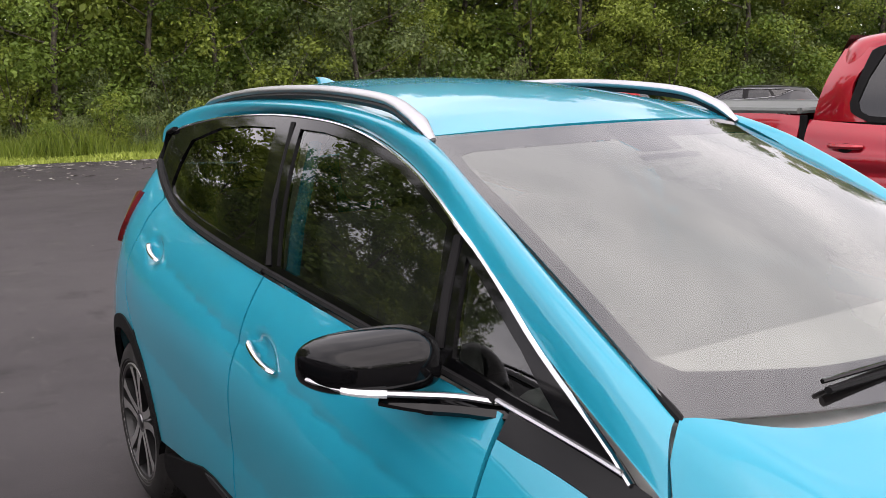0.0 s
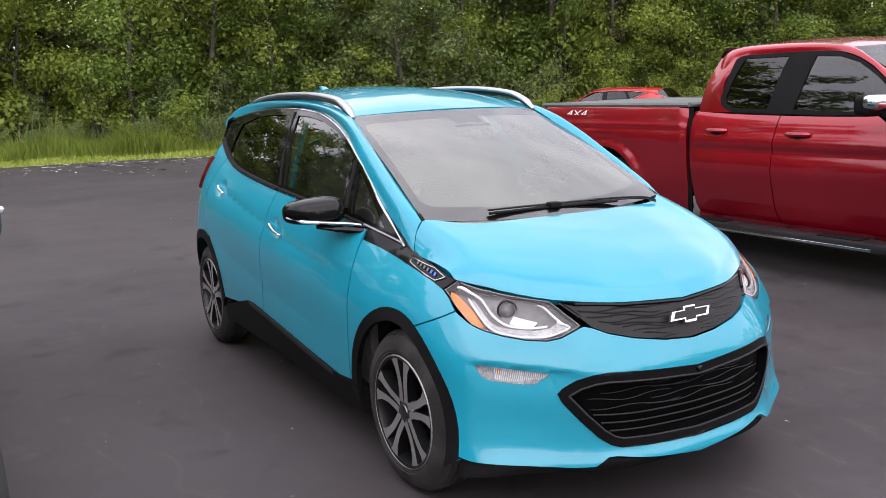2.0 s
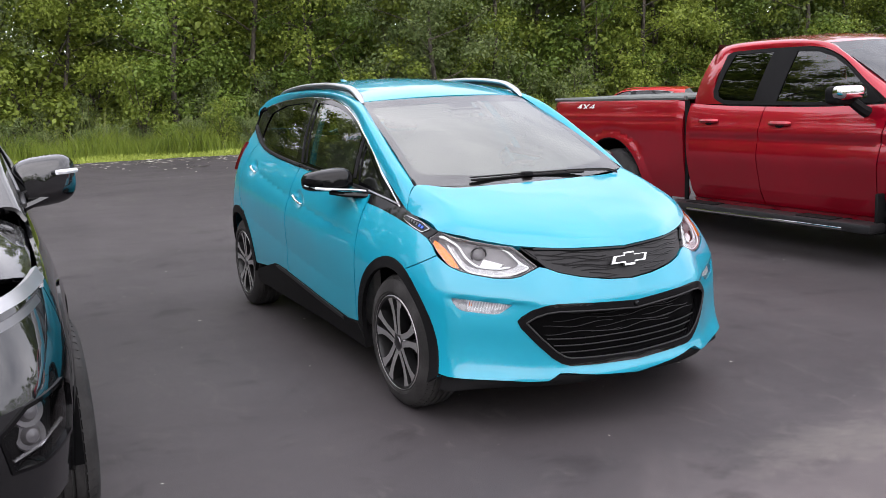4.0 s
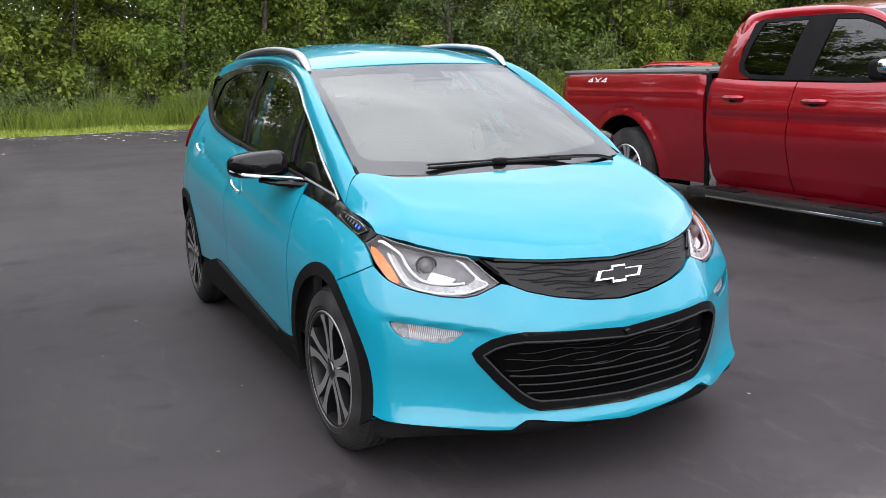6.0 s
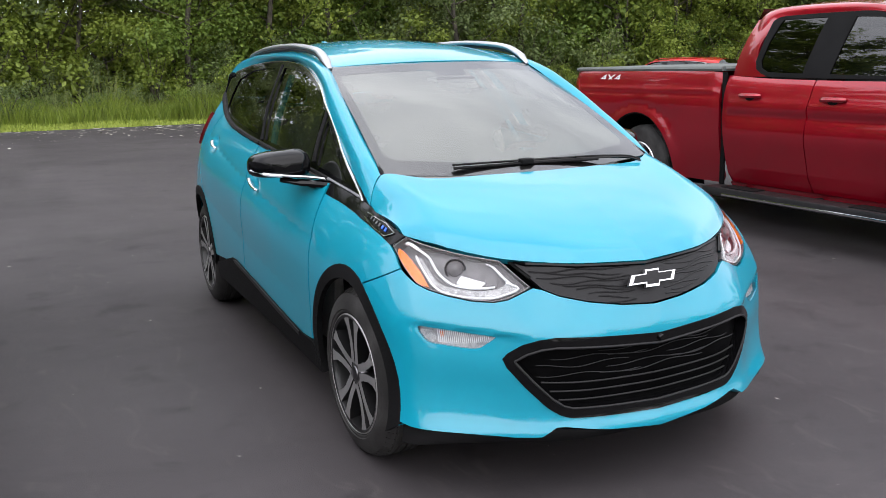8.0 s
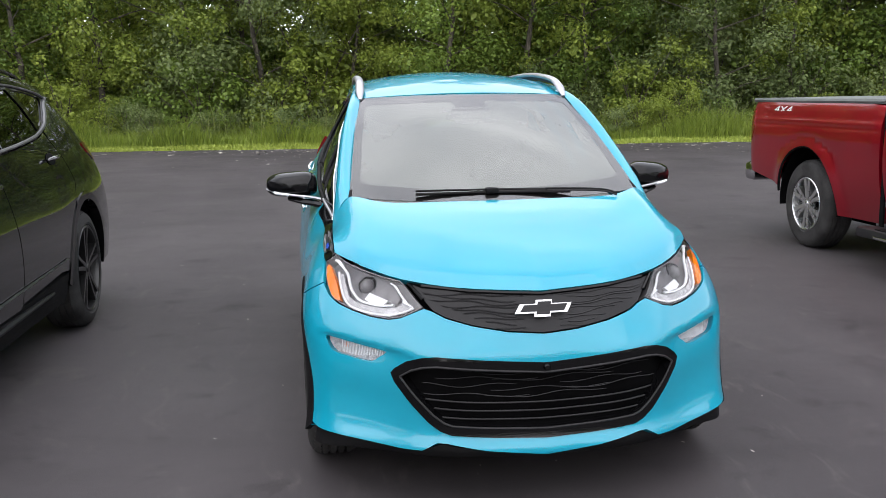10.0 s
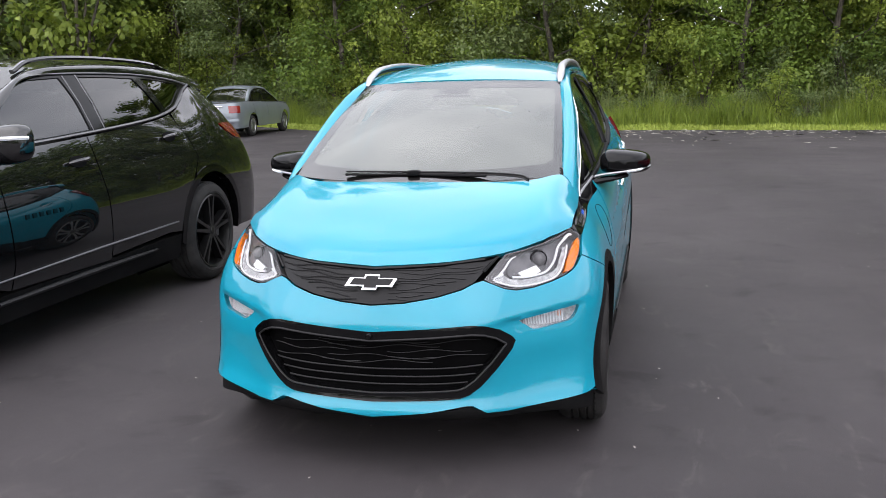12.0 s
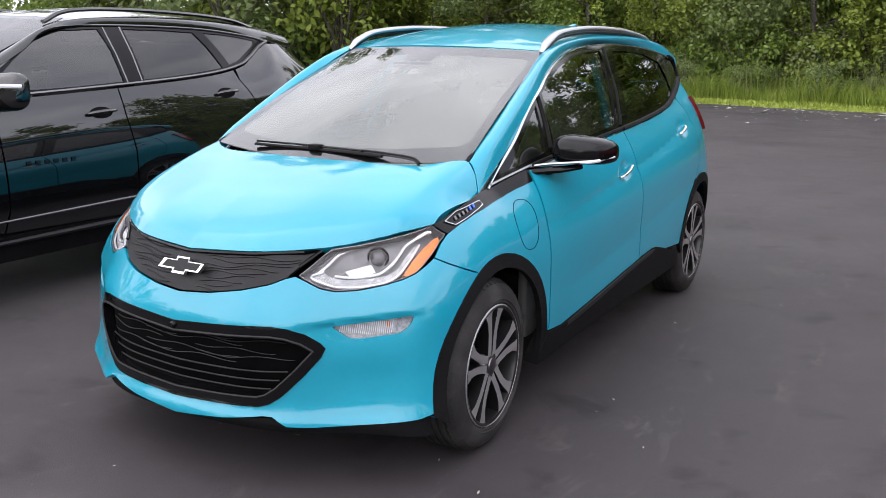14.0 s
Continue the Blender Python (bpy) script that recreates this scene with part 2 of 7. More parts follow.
LEAF_B = leaf_mat("bright_leaves", (0.085, 0.130, 0.017), (0.285, 0.350, 0.056), 0.40)
LEAF_C = leaf_mat("grey_green_leaves", (0.070, 0.108, 0.034), (0.225, 0.280, 0.100), 0.40)
BLADE = leaf_mat("tall_grass_blades", (0.085, 0.135, 0.016), (0.255, 0.325, 0.048), 0.35)
STRAW = leaf_mat("seeding_grass_stems", (0.13, 0.16, 0.045), (0.32, 0.34, 0.13), 0.25)
MOWN = leaf_mat("mown_grass_blades", (0.19, 0.25, 0.035), (0.44, 0.52, 0.10), 0.35)
SOIL = mat("woodland_ground", (0.035, 0.042, 0.016), 0.95, 0.0, 0.0, 0.4, 0.6, 9.0, bump=0.6, bump_scale=6.0)
PETAL = mat("pale_leaf_litter", (0.42, 0.40, 0.35), 0.7, 0.0, 0.0, 0.3, 9.0, 90.0)
COVER = mat("grey_vinyl_cover", (0.11, 0.12, 0.115), 0.55, 0.0, 0.0, 0.15, 4.0, 200.0, bump=0.1, bump_scale=300.0)


STAINS = ((0.55, -0.60, 0.95, 0.34), (1.6, -0.9, 0.9, 0.35), (-0.9, -1.3, 0.8, 0.3))


def asphalt_mat():
    """Sealed asphalt: dark coat with pale worn patches, darker damp streaks and fine stone grain."""
    m, t, b = nodes_of("sealed_asphalt")
    co = t.nodes.new("ShaderNodeTexCoord")

    def tex(scale, detail, rough=0.6, stretch=None, dist=0.0):
        n = t.nodes.new("ShaderNodeTexNoise")
        n.inputs["Scale"].default_value, n.inputs["Detail"].default_value = scale, detail
        n.inputs["Roughness"].default_value, n.inputs["Distortion"].default_value = rough, dist
        mp = t.nodes.new("ShaderNodeMapping")
        mp.inputs["Scale"].default_value = stretch or (1, 1, 1)
        t.links.new(co.outputs["Object"], mp.inputs["Vector"])
        t.links.new(mp.outputs["Vector"], n.inputs["Vector"])
        return n

    def ramp(src, p0, c0, p1, c1):
        r = t.nodes.new("ShaderNodeValToRGB")
        r.color_ramp.elements[0].position, r.color_ramp.elements[1].position = p0, p1
        r.color_ramp.elements[0].color, r.color_ramp.elements[1].color = c0, c1
        t.links.new(src, r.inputs["Fac"])
        return r

    def mix(kind, fac, a, c):
        x = t.nodes.new("ShaderNodeMix")
        x.data_type, x.blend_type = 'RGBA', kind
        if isinstance(fac, float):
            x.inputs[0].default_value = fac
        else:
            t.links.new(fac, x.inputs[0])
        t.links.new(a, x.inputs[6])
        t.links.new(c, x.inputs[7])
        return x.outputs[2]

    broad = ramp(tex(0.35, 5, 0.6, (1, 0.5, 1), 0.6).outputs["Fac"], 0.3, (0.044, 0.0392, 0.0412, 1), 0.72, (0.078, 0.070, 0.072, 1))
    worn = ramp(tex(1.1, 8, 0.72, (1, 0.7, 1), 0.4).outputs["Fac"], 0.60, (0, 0, 0, 1), 0.78, (1, 1, 1, 1))
    pale = ramp(tex(9.0, 6).outputs["Fac"], 0.2, (0.075, 0.069, 0.068, 1), 0.8, (0.125, 0.115, 0.106, 1))
    base = mix('MIX', worn.outputs["Color"], broad.outputs["Color"], pale.outputs["Color"])
    streak = ramp(tex(0.8, 6, 0.65, (0.35, 1.2, 1), 0.8).outputs["Fac"], 0.30, (0.55, 0.55, 0.56, 1), 0.46, (1, 1, 1, 1))
    base = mix('MULTIPLY', 0.45, base, streak.outputs["Color"])
    # pale patches where the seal coat has worn through
    for cx, cy, rx, ry in STAINS:
        sub = t.nodes.new("ShaderNodeVectorMath")
        sub.operation = 'MULTIPLY_ADD'
        sub.inputs[1].default_value = (1 / rx, 1 / ry, 0)
        sub.inputs[2].default_value = (-cx / rx, -cy / ry, 0)
        t.links.new(co.outputs["Object"], sub.inputs[0])
        ln = t.nodes.new("ShaderNodeVectorMath")
        ln.operation = 'LENGTH'
        t.links.new(sub.outputs[0], ln.inputs[0])
        fade = t.nodes.new("ShaderNodeMapRange")
        fade.inputs["From Min"].default_value, fade.inputs["From Max"].default_value = 1.0, 0.2
        fade.inputs["To Min"].default_value, fade.inputs["To Max"].default_value = -0.18, 0.19
        t.links.new(ln.outputs["Value"], fade.inputs["Value"])
        sm = t.nodes.new("ShaderNodeMath")
        t.links.new(tex(5.0, 8, 0.75, (1, 1, 1), 0.5).outputs["Fac"], sm.inputs[0])
        t.links.new(fade.outputs["Result"], sm.inputs[1])
        msk = ramp(sm.outputs[0], 0.50, (0, 0, 0, 1), 0.66, (0.55, 0.55, 0.55, 1))
        base = mix('MIX', msk.outputs["Color"], base, pale.outputs["Color"])
    # the coat is paler in a wide, uneven ellipse before the parked cars
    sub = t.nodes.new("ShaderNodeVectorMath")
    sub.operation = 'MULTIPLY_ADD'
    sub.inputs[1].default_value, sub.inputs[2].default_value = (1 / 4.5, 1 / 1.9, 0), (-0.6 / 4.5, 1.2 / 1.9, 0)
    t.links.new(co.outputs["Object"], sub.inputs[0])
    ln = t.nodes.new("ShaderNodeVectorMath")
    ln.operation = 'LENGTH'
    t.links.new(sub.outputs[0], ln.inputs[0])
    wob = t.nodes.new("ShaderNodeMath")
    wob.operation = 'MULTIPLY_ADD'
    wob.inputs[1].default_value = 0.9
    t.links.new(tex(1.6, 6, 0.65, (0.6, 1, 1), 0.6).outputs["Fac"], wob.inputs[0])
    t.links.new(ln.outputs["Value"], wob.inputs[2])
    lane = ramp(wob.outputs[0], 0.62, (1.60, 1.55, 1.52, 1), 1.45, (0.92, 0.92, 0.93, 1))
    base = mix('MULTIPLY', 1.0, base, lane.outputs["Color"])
    # scuffs a few centimetres long, dark drips, and single pale stones in the coat
    scuff = ramp(tex(7.0, 7, 0.7, (1, 0.35, 1), 1.2).outputs["Fac"], 0.58, (0, 0, 0, 1), 0.72, (0.55, 0.55, 0.55, 1))
    base = mix('MIX', scuff.outputs["Color"], base, pale.outputs["Color"])
    drip = ramp(tex(2.6, 5, 0.6, (1, 1, 1), 0.3).outputs["Fac"], 0.30, (0.62, 0.61, 0.62, 1), 0.42, (1, 1, 1, 1))
    base = mix('MULTIPLY', 1.0, base, drip.outputs["Color"])
    speck = ramp(tex(75.0, 2, 0.5).outputs["Fac"], 0.70, (0, 0, 0, 1), 0.76, (0.8, 0.8, 0.8, 1))
    chip = ramp(tex(31.0, 2).outputs["Fac"], 0.3, (0.10, 0.095, 0.09, 1), 0.7, (0.20, 0.19, 0.18, 1))
    base = mix('MIX', speck.outputs["Color"], base, chip.outputs["Color"])
    grain = ramp(tex(260.0, 3).outputs["Fac"], 0.35, (0.72, 0.72, 0.72, 1), 0.68, (1.25, 1.25, 1.25, 1))
    base = mix('MULTIPLY', 0.9, base, grain.outputs["Color"])
    t.links.new(base, b.inputs["Base Color"])
    b.inputs["Specular IOR Level"].default_value = 0.16
    rg = t.nodes.new("ShaderNodeMapRange")
    rg.inputs["To Min"].default_value, rg.inputs["To Max"].default_value = 0.46, 0.72
    t.links.new(tex(0.7, 5).outputs["Fac"], rg.inputs["Value"])
    t.links.new(rg.outputs["Result"], b.inputs["Roughness"])
    bp = t.nodes.new("ShaderNodeBump")
    bp.inputs["Strength"].default_value, bp.inputs["Distance"].default_value = 0.35, 0.004
    t.links.new(tex(190.0, 3).outputs["Fac"], bp.inputs["Height"])
    t.links.new(bp.outputs["Normal"], b.inputs["Normal"])
    return m


ASPHALT = asphalt_mat()


# ---- mesh helpers ----
class Build:
    """Collects vertices and faces, then links them as one mesh object."""

    def __init__(self):
        self.v, self.f, self.n = [], [], None

    def add(self, verts, faces):
        k = len(self.v)
        self.v += [tuple(p) for p in verts]
        self.f += [tuple(i + k for i in q) for q in faces]
        return self

    def bm(self, b, m=None):
        b.verts.index_update()
        self.add([(m @ p.co) if m else p.co for p in b.verts], [[q.index for q in g.verts] for g in b.faces])
        b.free()
        return self

    def box(self, c, size, bevel=0.01, m=None, seg=2):
        b = bmesh.new()
        bmesh.ops.create_cube(b, size=1.0)
        bmesh.ops.scale(b, vec=size, verts=b.verts)
        if bevel:
            bmesh.ops.bevel(b, geom=b.edges[:], offset=min(bevel, min(size) * 0.45), segments=seg, affect='EDGES', profile=0.5)
        bmesh.ops.translate(b, vec=c, verts=b.verts)
        return self.bm(b, m)

    def tube(self, pts, r, n=8, flat=1.0):
        """A round bar along pts; r may be one radius or one for each point."""
        pts = [Vector(p) for p in pts]
        rs = r if isinstance(r, (list, tuple)) else [r] * len(pts)
        rings, up = [], Vector((0, 0, 1))
        for i, p in enumerate(pts):
            d = (pts[min(i + 1, len(pts) - 1)] - pts[max(i - 1, 0)]).normalized()
            side = d.cross(up)
            side = side.normalized() if side.length > 1e-3 else Vector((1, 0, 0))
            top = side.cross(d).normalized()
            rings.append([p + side * math.cos(a) * rs[i] + top * math.sin(a) * rs[i] * flat for a in [2 * math.pi * j / n for j in range(n)]])
        verts = [q for ring in rings for q in ring]
        faces = [(i * n + j, i * n + (j + 1) % n, (i + 1) * n + (j + 1) % n, (i + 1) * n + j) for i in range(len(pts) - 1) for j in range(n)]
        faces += [tuple(range(n - 1, -1, -1)), tuple((len(pts) - 1) * n + j for j in range(n))]
        return self.add(verts, faces)

    def lathe(self, prof, m, n=40, closed=False):
        """Turns (radius, height) pairs about local z, laid by the matrix m."""
        k = len(prof)
        verts = [m @ Vector((r * math.cos(2 * math.pi * j / n), r * math.sin(2 * math.pi * j / n), h)) for j in range(n) for r, h in prof]
        faces = [(j * k + i, ((j + 1) % n) * k + i, ((j + 1) % n) * k + i + 1, j * k + i + 1) for j in range(n) for i in range(k - 1)]
        if closed:
            faces += [(j * k + k - 1, ((j + 1) % n) * k + k - 1, ((j + 1) % n) * k, j * k) for j in range(n)]
        return self.add(verts, faces)

    def prism(self, poly, depth, m):
        """A flat outline in local x, y, thickened along local z."""
        k = len(poly)
        verts = [m @ Vector((x, y, 0)) for x, y in poly] + [m @ Vector((x, y, depth)) for x, y in poly]
        faces = [tuple(range(k - 1, -1, -1)), tuple(range(k, 2 * k))] + [(i, (i + 1) % k, k + (i + 1) % k, k + i) for i in range(k)]
        return self.add(verts, faces)

    def grid(self, fn, nu, nv):
        verts = [fn(i / nu, j / nv) for i in range(nu + 1) for j in range(nv + 1)]
        faces = [(i * (nv + 1) + j, (i + 1) * (nv + 1) + j, (i + 1) * (nv + 1) + j + 1, i * (nv + 1) + j + 1) for i in range(nu) for j in range(nv)]
        return self.add(verts, faces)

    def mirror(self):
        k = len(self.v)
        self.f += [tuple(i + k for i in reversed(q)) for q in self.f]
        self.v += [(-x, y, z) for x, y, z in self.v]
        return self

    def out(self, name, material, parent=None, label="", angle=35, flip=False):
        me = bpy.data.meshes.new(name)
        vs = [(-x, y, z) for x, y, z in self.v] if flip else self.v
        fs = [tuple(reversed(q)) for q in self.f] if flip else self.f
        me.from_pydata(vs, [], fs)
        me.materials.append(material)
        me.polygons.foreach_set("use_smooth", [True] * len(me.polygons))
        me.update()
        me.set_sharp_from_angle(angle=radians(angle))
        ob = new(name, me)
        ob.parent = parent
        if label:
            ob["label"] = label
        return ob


def thing(name, label, category, loc=(0, 0, 0), turn=0.0, group="", kind=""):
    ob = new(name)
    ob.matrix_basis = pose(*loc, 0, 0, turn)
    return tagged(ob, label, category, group, kind)


def curve(keys):
    """Smooth (monotone cubic) curve through rows (t, a, b, ...): returns f(t) -> array."""
    ks = np.array(keys, float)
    t, p = ks[:, 0], ks[:, 1:]
    h = np.diff(t)[:, None]
    d = np.diff(p, axis=0) / h
    m = np.zeros_like(p)
    m[0], m[-1] = d[0], d[-1]
    for i in range(1, len(t) - 1):
        same = d[i - 1] * d[i] > 0
        w1, w2 = 2 * h[i] + h[i - 1], h[i] + 2 * h[i - 1]
        with np.errstate(divide='ignore', invalid='ignore'):
            v = (w1 + w2) / (w1 / d[i - 1] + w2 / d[i])
        m[i] = np.where(same, v, 0.0)

    def f(x):
        i = int(np.clip(np.searchsorted(t, x) - 1, 0, len(t) - 2))
        u = min(max((x - t[i]) / (t[i + 1] - t[i]), 0.0), 1.0)
        hh = t[i + 1] - t[i]
        return ((2 * u**3 - 3 * u**2 + 1) * p[i] + (u**3 - 2 * u**2 + u) * hh * m[i] + (-2 * u**3 + 3 * u**2) * p[i + 1] + (u**3 - u**2) * hh * m[i + 1])
    return f


def spline(pts, n=8, closed=False):
    """Catmull-Rom through points of any dimension."""
    p = [np.array(q, float) for q in pts]
    k = len(p)
    out = []
    for i in range(k if closed else k - 1):
        a = p[(i - 1) % k] if closed or i else p[0] * 2 - p[1]
        b, c = p[i], p[(i + 1) % k]
        d = p[(i + 2) % k] if closed or i + 2 < k else c * 2 - b
        for j in range(n):
            u = j / n
            out.append(0.5 * (2 * b + (c - a) * u + (2 * a - 5 * b + 4 * c - d) * u * u + (3 * b - a - 3 * c + d) * u**3))
    if not closed:
        out.append(p[-1])
    return out


# ---- the ground ----
def edge_y(x):
    """Far edge of the car park, where the verge begins."""
    return 22.8 - 0.17 * x + min(3.0, 0.7 * max(0.0, -x - 9.2)) - 0.004 * max(0.0, x - 14) ** 2 - 0.006 * max(0.0, -x - 18) ** 2 + 0.12 * math.sin(x * 0.9) + 0.05 * math.sin(x * 3.1)


ground_b = Build()
ground_b.grid(lambda u, v: ((u - 0.5) * 1600, (v - 0.5) * 1600, -0.035), 8, 8)
ground = tagged(ground_b.out("ground", SOIL), "green-brown woodland ground around the car park", "ground", kind="structure")

pave_b = Build()
XS = [-70 + 0.5 * i for i in range(281)]
GROUND = 0.012
top = [(x, -60.0, GROUND) for x in XS] + [(x, edge_y(x), GROUND) for x in XS]
low = [(x, y, -0.1) for x, y, z in top]
k = len(XS)
pave_b.add(top + low, [(i, i + 1, k + i + 1, k + i) for i in range(k - 1)] + [(k + i, k + i + 1, 3 * k + i + 1, 3 * k + i) for i in range(k - 1)])
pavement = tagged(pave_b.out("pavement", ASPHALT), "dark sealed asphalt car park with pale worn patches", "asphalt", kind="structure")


# ---- woodland edge ----
def leaf_cloud(centres, rng, per, spread, size, flat=0.75):
    """Leaf quads, each folded a little, scattered in clumps round the given centres."""
    sheets = []
    for cx, cy, cz, cr in centres:
        n = int(per * cr * cr)
        dirs = rng.normal(size=(n, 3))
        dirs /= np.linalg.norm(dirs, axis=1)[:, None]
        rad = cr * spread * rng.random(n) ** 0.42 * (0.8 + 0.35 * np.sin(3.1 * dirs[:, 0] + cx) * np.sin(2.7 * dirs[:, 1] + cy))
        pos = dirs * rad[:, None] * (1, 1, flat) + (cx, cy, cz)
        # each leaf looks outwards and up from its clump, with some disorder
        nrm = dirs * 0.9 + (0, 0, 0.55) + rng.normal(size=(n, 3)) * 0.55
        nrm /= np.linalg.norm(nrm, axis=1)[:, None] + 1e-9
        a = np.cross(nrm, rng.normal(size=(n, 3)))
        a /= np.linalg.norm(a, axis=1)[:, None] + 1e-9
        c = np.cross(nrm, a)
        s = size * (0.6 + 0.8 * rng.random(n))[:, None]
        a, c = a * s, c * s * 0.62
        quad = np.stack([pos - a - nrm * s * 0.12, pos + c - a * 0.1, pos + a - nrm * s * 0.2, pos - c - a * 0.1], 1)
        sheets.append(quad[pos[:, 2] > 0.05])
    flat_v = np.concatenate(sheets).reshape(-1, 3) if sheets else np.zeros((0, 3))
    return [tuple(p) for p in flat_v.tolist()], [(i, i + 1, i + 2, i + 3) for i in range(0, len(flat_v), 4)]


def tree(seed, height, width, bare, leaves, label, size=0.105, per=270, fine_to=99.0):
    """Tapered trunk with limbs, and a crown of leaf clumps carried by them."""
    rng = np.random.default_rng(seed)
    root = thing("tree", label, "tree", group="woodland trees")
    trunk = Build()
    lean = rng.normal(size=2) * 0.35
    spine = [(lean[0] * (h / height) ** 1.5 + 0.12 * math.sin(h * 1.3 + seed), lean[1] * (h / height) ** 1.5 + 0.12 * math.cos(h * 1.1 + seed), h) for h in np.linspace(0.0, height * 0.9, 9)]
    r0 = 0.055 + height * 0.006
    trunk.tube(spine, [r0 * (1.25 if i == 0 else 1) * (1 - 0.1 * i) for i in range(9)], 9)
    centres = []
    for i in range(18):
        h = height * (bare + (0.97 - bare) * (i + rng.random()) / 18)
        a = i * 2.4 + rng.random()
        reach = width * (0.45 + 0.6 * rng.random()) * math.sin(math.pi * min(0.97, 0.22 + 0.72 * (h / height))) ** 0.7
        k = np.array(spine[min(8, int(h / (height * 0.9) * 8))])
        tip = (k[0] + math.cos(a) * reach, k[1] + math.sin(a) * reach, h + reach * (0.15 + 0.35 * rng.random()))
        mid = (k[0] + math.cos(a + 0.15) * reach * 0.5, k[1] + math.sin(a + 0.15) * reach * 0.5, h + reach * 0.12)
        limb = [(k[0], k[1], h - 0.15), mid, tip]
        trunk.tube(limb, [r0 * 0.26, r0 * 0.15, 0.010], 5)
        for f in (0.45, 0.75, 1.0):
            c = np.array(mid) * (1 - f) * 1.0 + np.array(tip) * f
            c = c + rng.normal(size=3) * 0.3
            centres.append((*c, (0.55 + 0.6 * rng.random()) * (0.75 + 0.25 * f) * min(2.4, width / 2.4)))
    # leafy shoots close round the stem
    for i in range(12):
        k = np.array(spine[1 + i % 5])
        a = i * 2.1 + seed
        centres.append((k[0] + 0.55 * math.cos(a), k[1] + 0.55 * math.sin(a), height * (0.10 + 0.048 * i) + 0.3 * rng.random(), 0.55 + 0.35 * rng.random()))
    trunk.out("trunk", BARK, root)
    crown = Build()
    crown.v, crown.f = leaf_cloud([c for c in centres if c[2] < fine_to], rng, per, 1.0, size)
    high = leaf_cloud([c for c in centres if c[2] >= fine_to], rng, 75, 1.0, 0.15)
    crown.add(*high)
    crown.out("crown", leaves, root, angle=180)
    return root


def shrub(seed, height, width, leaves, label, size=0.085, per=420):
    rng = np.random.default_rng(seed)
    root = thing("shrub", label, "shrub", group="woodland shrubs")
    stems = Build()
    centres = []
    for i in range(13):
        a, reach = i * 2.4, width * (0.2 + 0.8 * rng.random()) * 0.6
        h = height * (0.25 + 0.7 * rng.random())
        tip = (math.cos(a) * reach, math.sin(a) * reach, h)
        stems.tube([(0, 0, -0.05), (tip[0] * 0.3, tip[1] * 0.3, h * 0.5), tip], [0.035, 0.025, 0.008], 5)
        centres.append((*tip, 0.4 + 0.45 * rng.random()))
        centres.append((tip[0] * 0.8 + rng.normal() * 0.2, tip[1] * 0.8 + rng.normal() * 0.2, h * 0.5, 0.35 + 0.4 * rng.random()))
    stems.out("stem", BARK, root)
    crown = Build()
    crown.v, crown.f = leaf_cloud(centres, rng, per, 1.0, size, 0.85)
    crown.out("foliage", leaves, root, angle=180)
    return root


TREES = [
    tree(1, 11.5, 3.0, 0.08, LEAF_A, "tall leafy maple with dense dark green crown", 0.064, 270, 6.8),
    tree(2, 12.5, 2.7, 0.12, LEAF_A, "tall dark green tree with slender grey trunk", 0.062, 270, 6.8),
    tree(3, 10.0, 3.2, 0.06, LEAF_B, "broad light green tree with layered boughs", 0.060, 270, 6.8),
    tree(4, 12.0, 2.5, 0.14, LEAF_B, "tall tree with yellow-green airy crown", 0.058, 270, 6.8),
    tree(5, 9.5, 2.9, 0.07, LEAF_C, "grey-green woodland tree with low boughs", 0.058, 270, 6.8),
]
DEEP_TREES = [
    tree(6, 11.5, 3.0, 0.14, LEAF_A, "dark green tree deep in the wood", 0.095, 90, 7.0),
    tree(7, 12.0, 2.8, 0.18, LEAF_B, "light green tree deep in the wood", 0.095, 90, 7.0),
    tree(8, 10.5, 3.0, 0.10, LEAF_A, "leafy tree deep in the wood", 0.095, 90, 7.0),
]
BACK_TREES = [
    tree(17, 11.5, 3.2, 0.10, LEAF_A, "dark green tree beyond the car park", 0.19, 28),
    tree(18, 11.0, 3.2, 0.10, LEAF_C, "grey-green tree beyond the car park", 0.19, 28),
]
TALL_TREES = [
    tree(9, 26.0, 5.2, 0.16, LEAF_A, "very tall old tree far in the wood", 0.20, 30),
    tree(10, 24.0, 5.6, 0.20, LEAF_B, "very tall light green tree far in the wood", 0.20, 30),
]
SHRUBS = [
    shrub(11, 2.7, 2.3, LEAF_C, "grey-green rounded shrub at the wood's edge", 0.060, 340),
    shrub(12, 2.2, 2.2, LEAF_A, "dark green bush at the wood's edge", 0.060, 340),
    shrub(13, 3.2, 2.0, LEAF_B, "bright green sapling bush at the wood's edge", 0.060, 340),
]
DEEP_SHRUBS = [
    shrub(14, 2.7, 2.3, LEAF_C, "grey-green undergrowth among the trees", 0.064, 200),
    shrub(15, 2.3, 2.2, LEAF_A, "dark green undergrowth among the trees", 0.064, 200),
    shrub(16, 3.0, 2.0, LEAF_B, "bright green undergrowth among the trees", 0.064, 200),
]
place_rng = random.Random(7)


def put(src, first, m):
    """The first call lays the built one down; later calls lay a copy."""
    if first:
        src.matrix_basis = m
        return src
    return copy_thing(src, m)


used = set()


def lay(src, x, y, s):
    m = pose(x, y, 0, 0, 0, place_rng.uniform(0, 360))
    ob = put(src, src.name not in used, m)
    used.add(src.name)
    ob.scale = (s, s, s * place_rng.uniform(0.9, 1.12))
    return ob


def clear_line(x, y):
    """Narrow lanes through the wood where the sky shows between the trunks."""
    return any(abs(x - k * (y + 3.0)) < w for k, w in ((-0.23, 1.0), (-0.04, 0.8), (0.07, 0.7)))


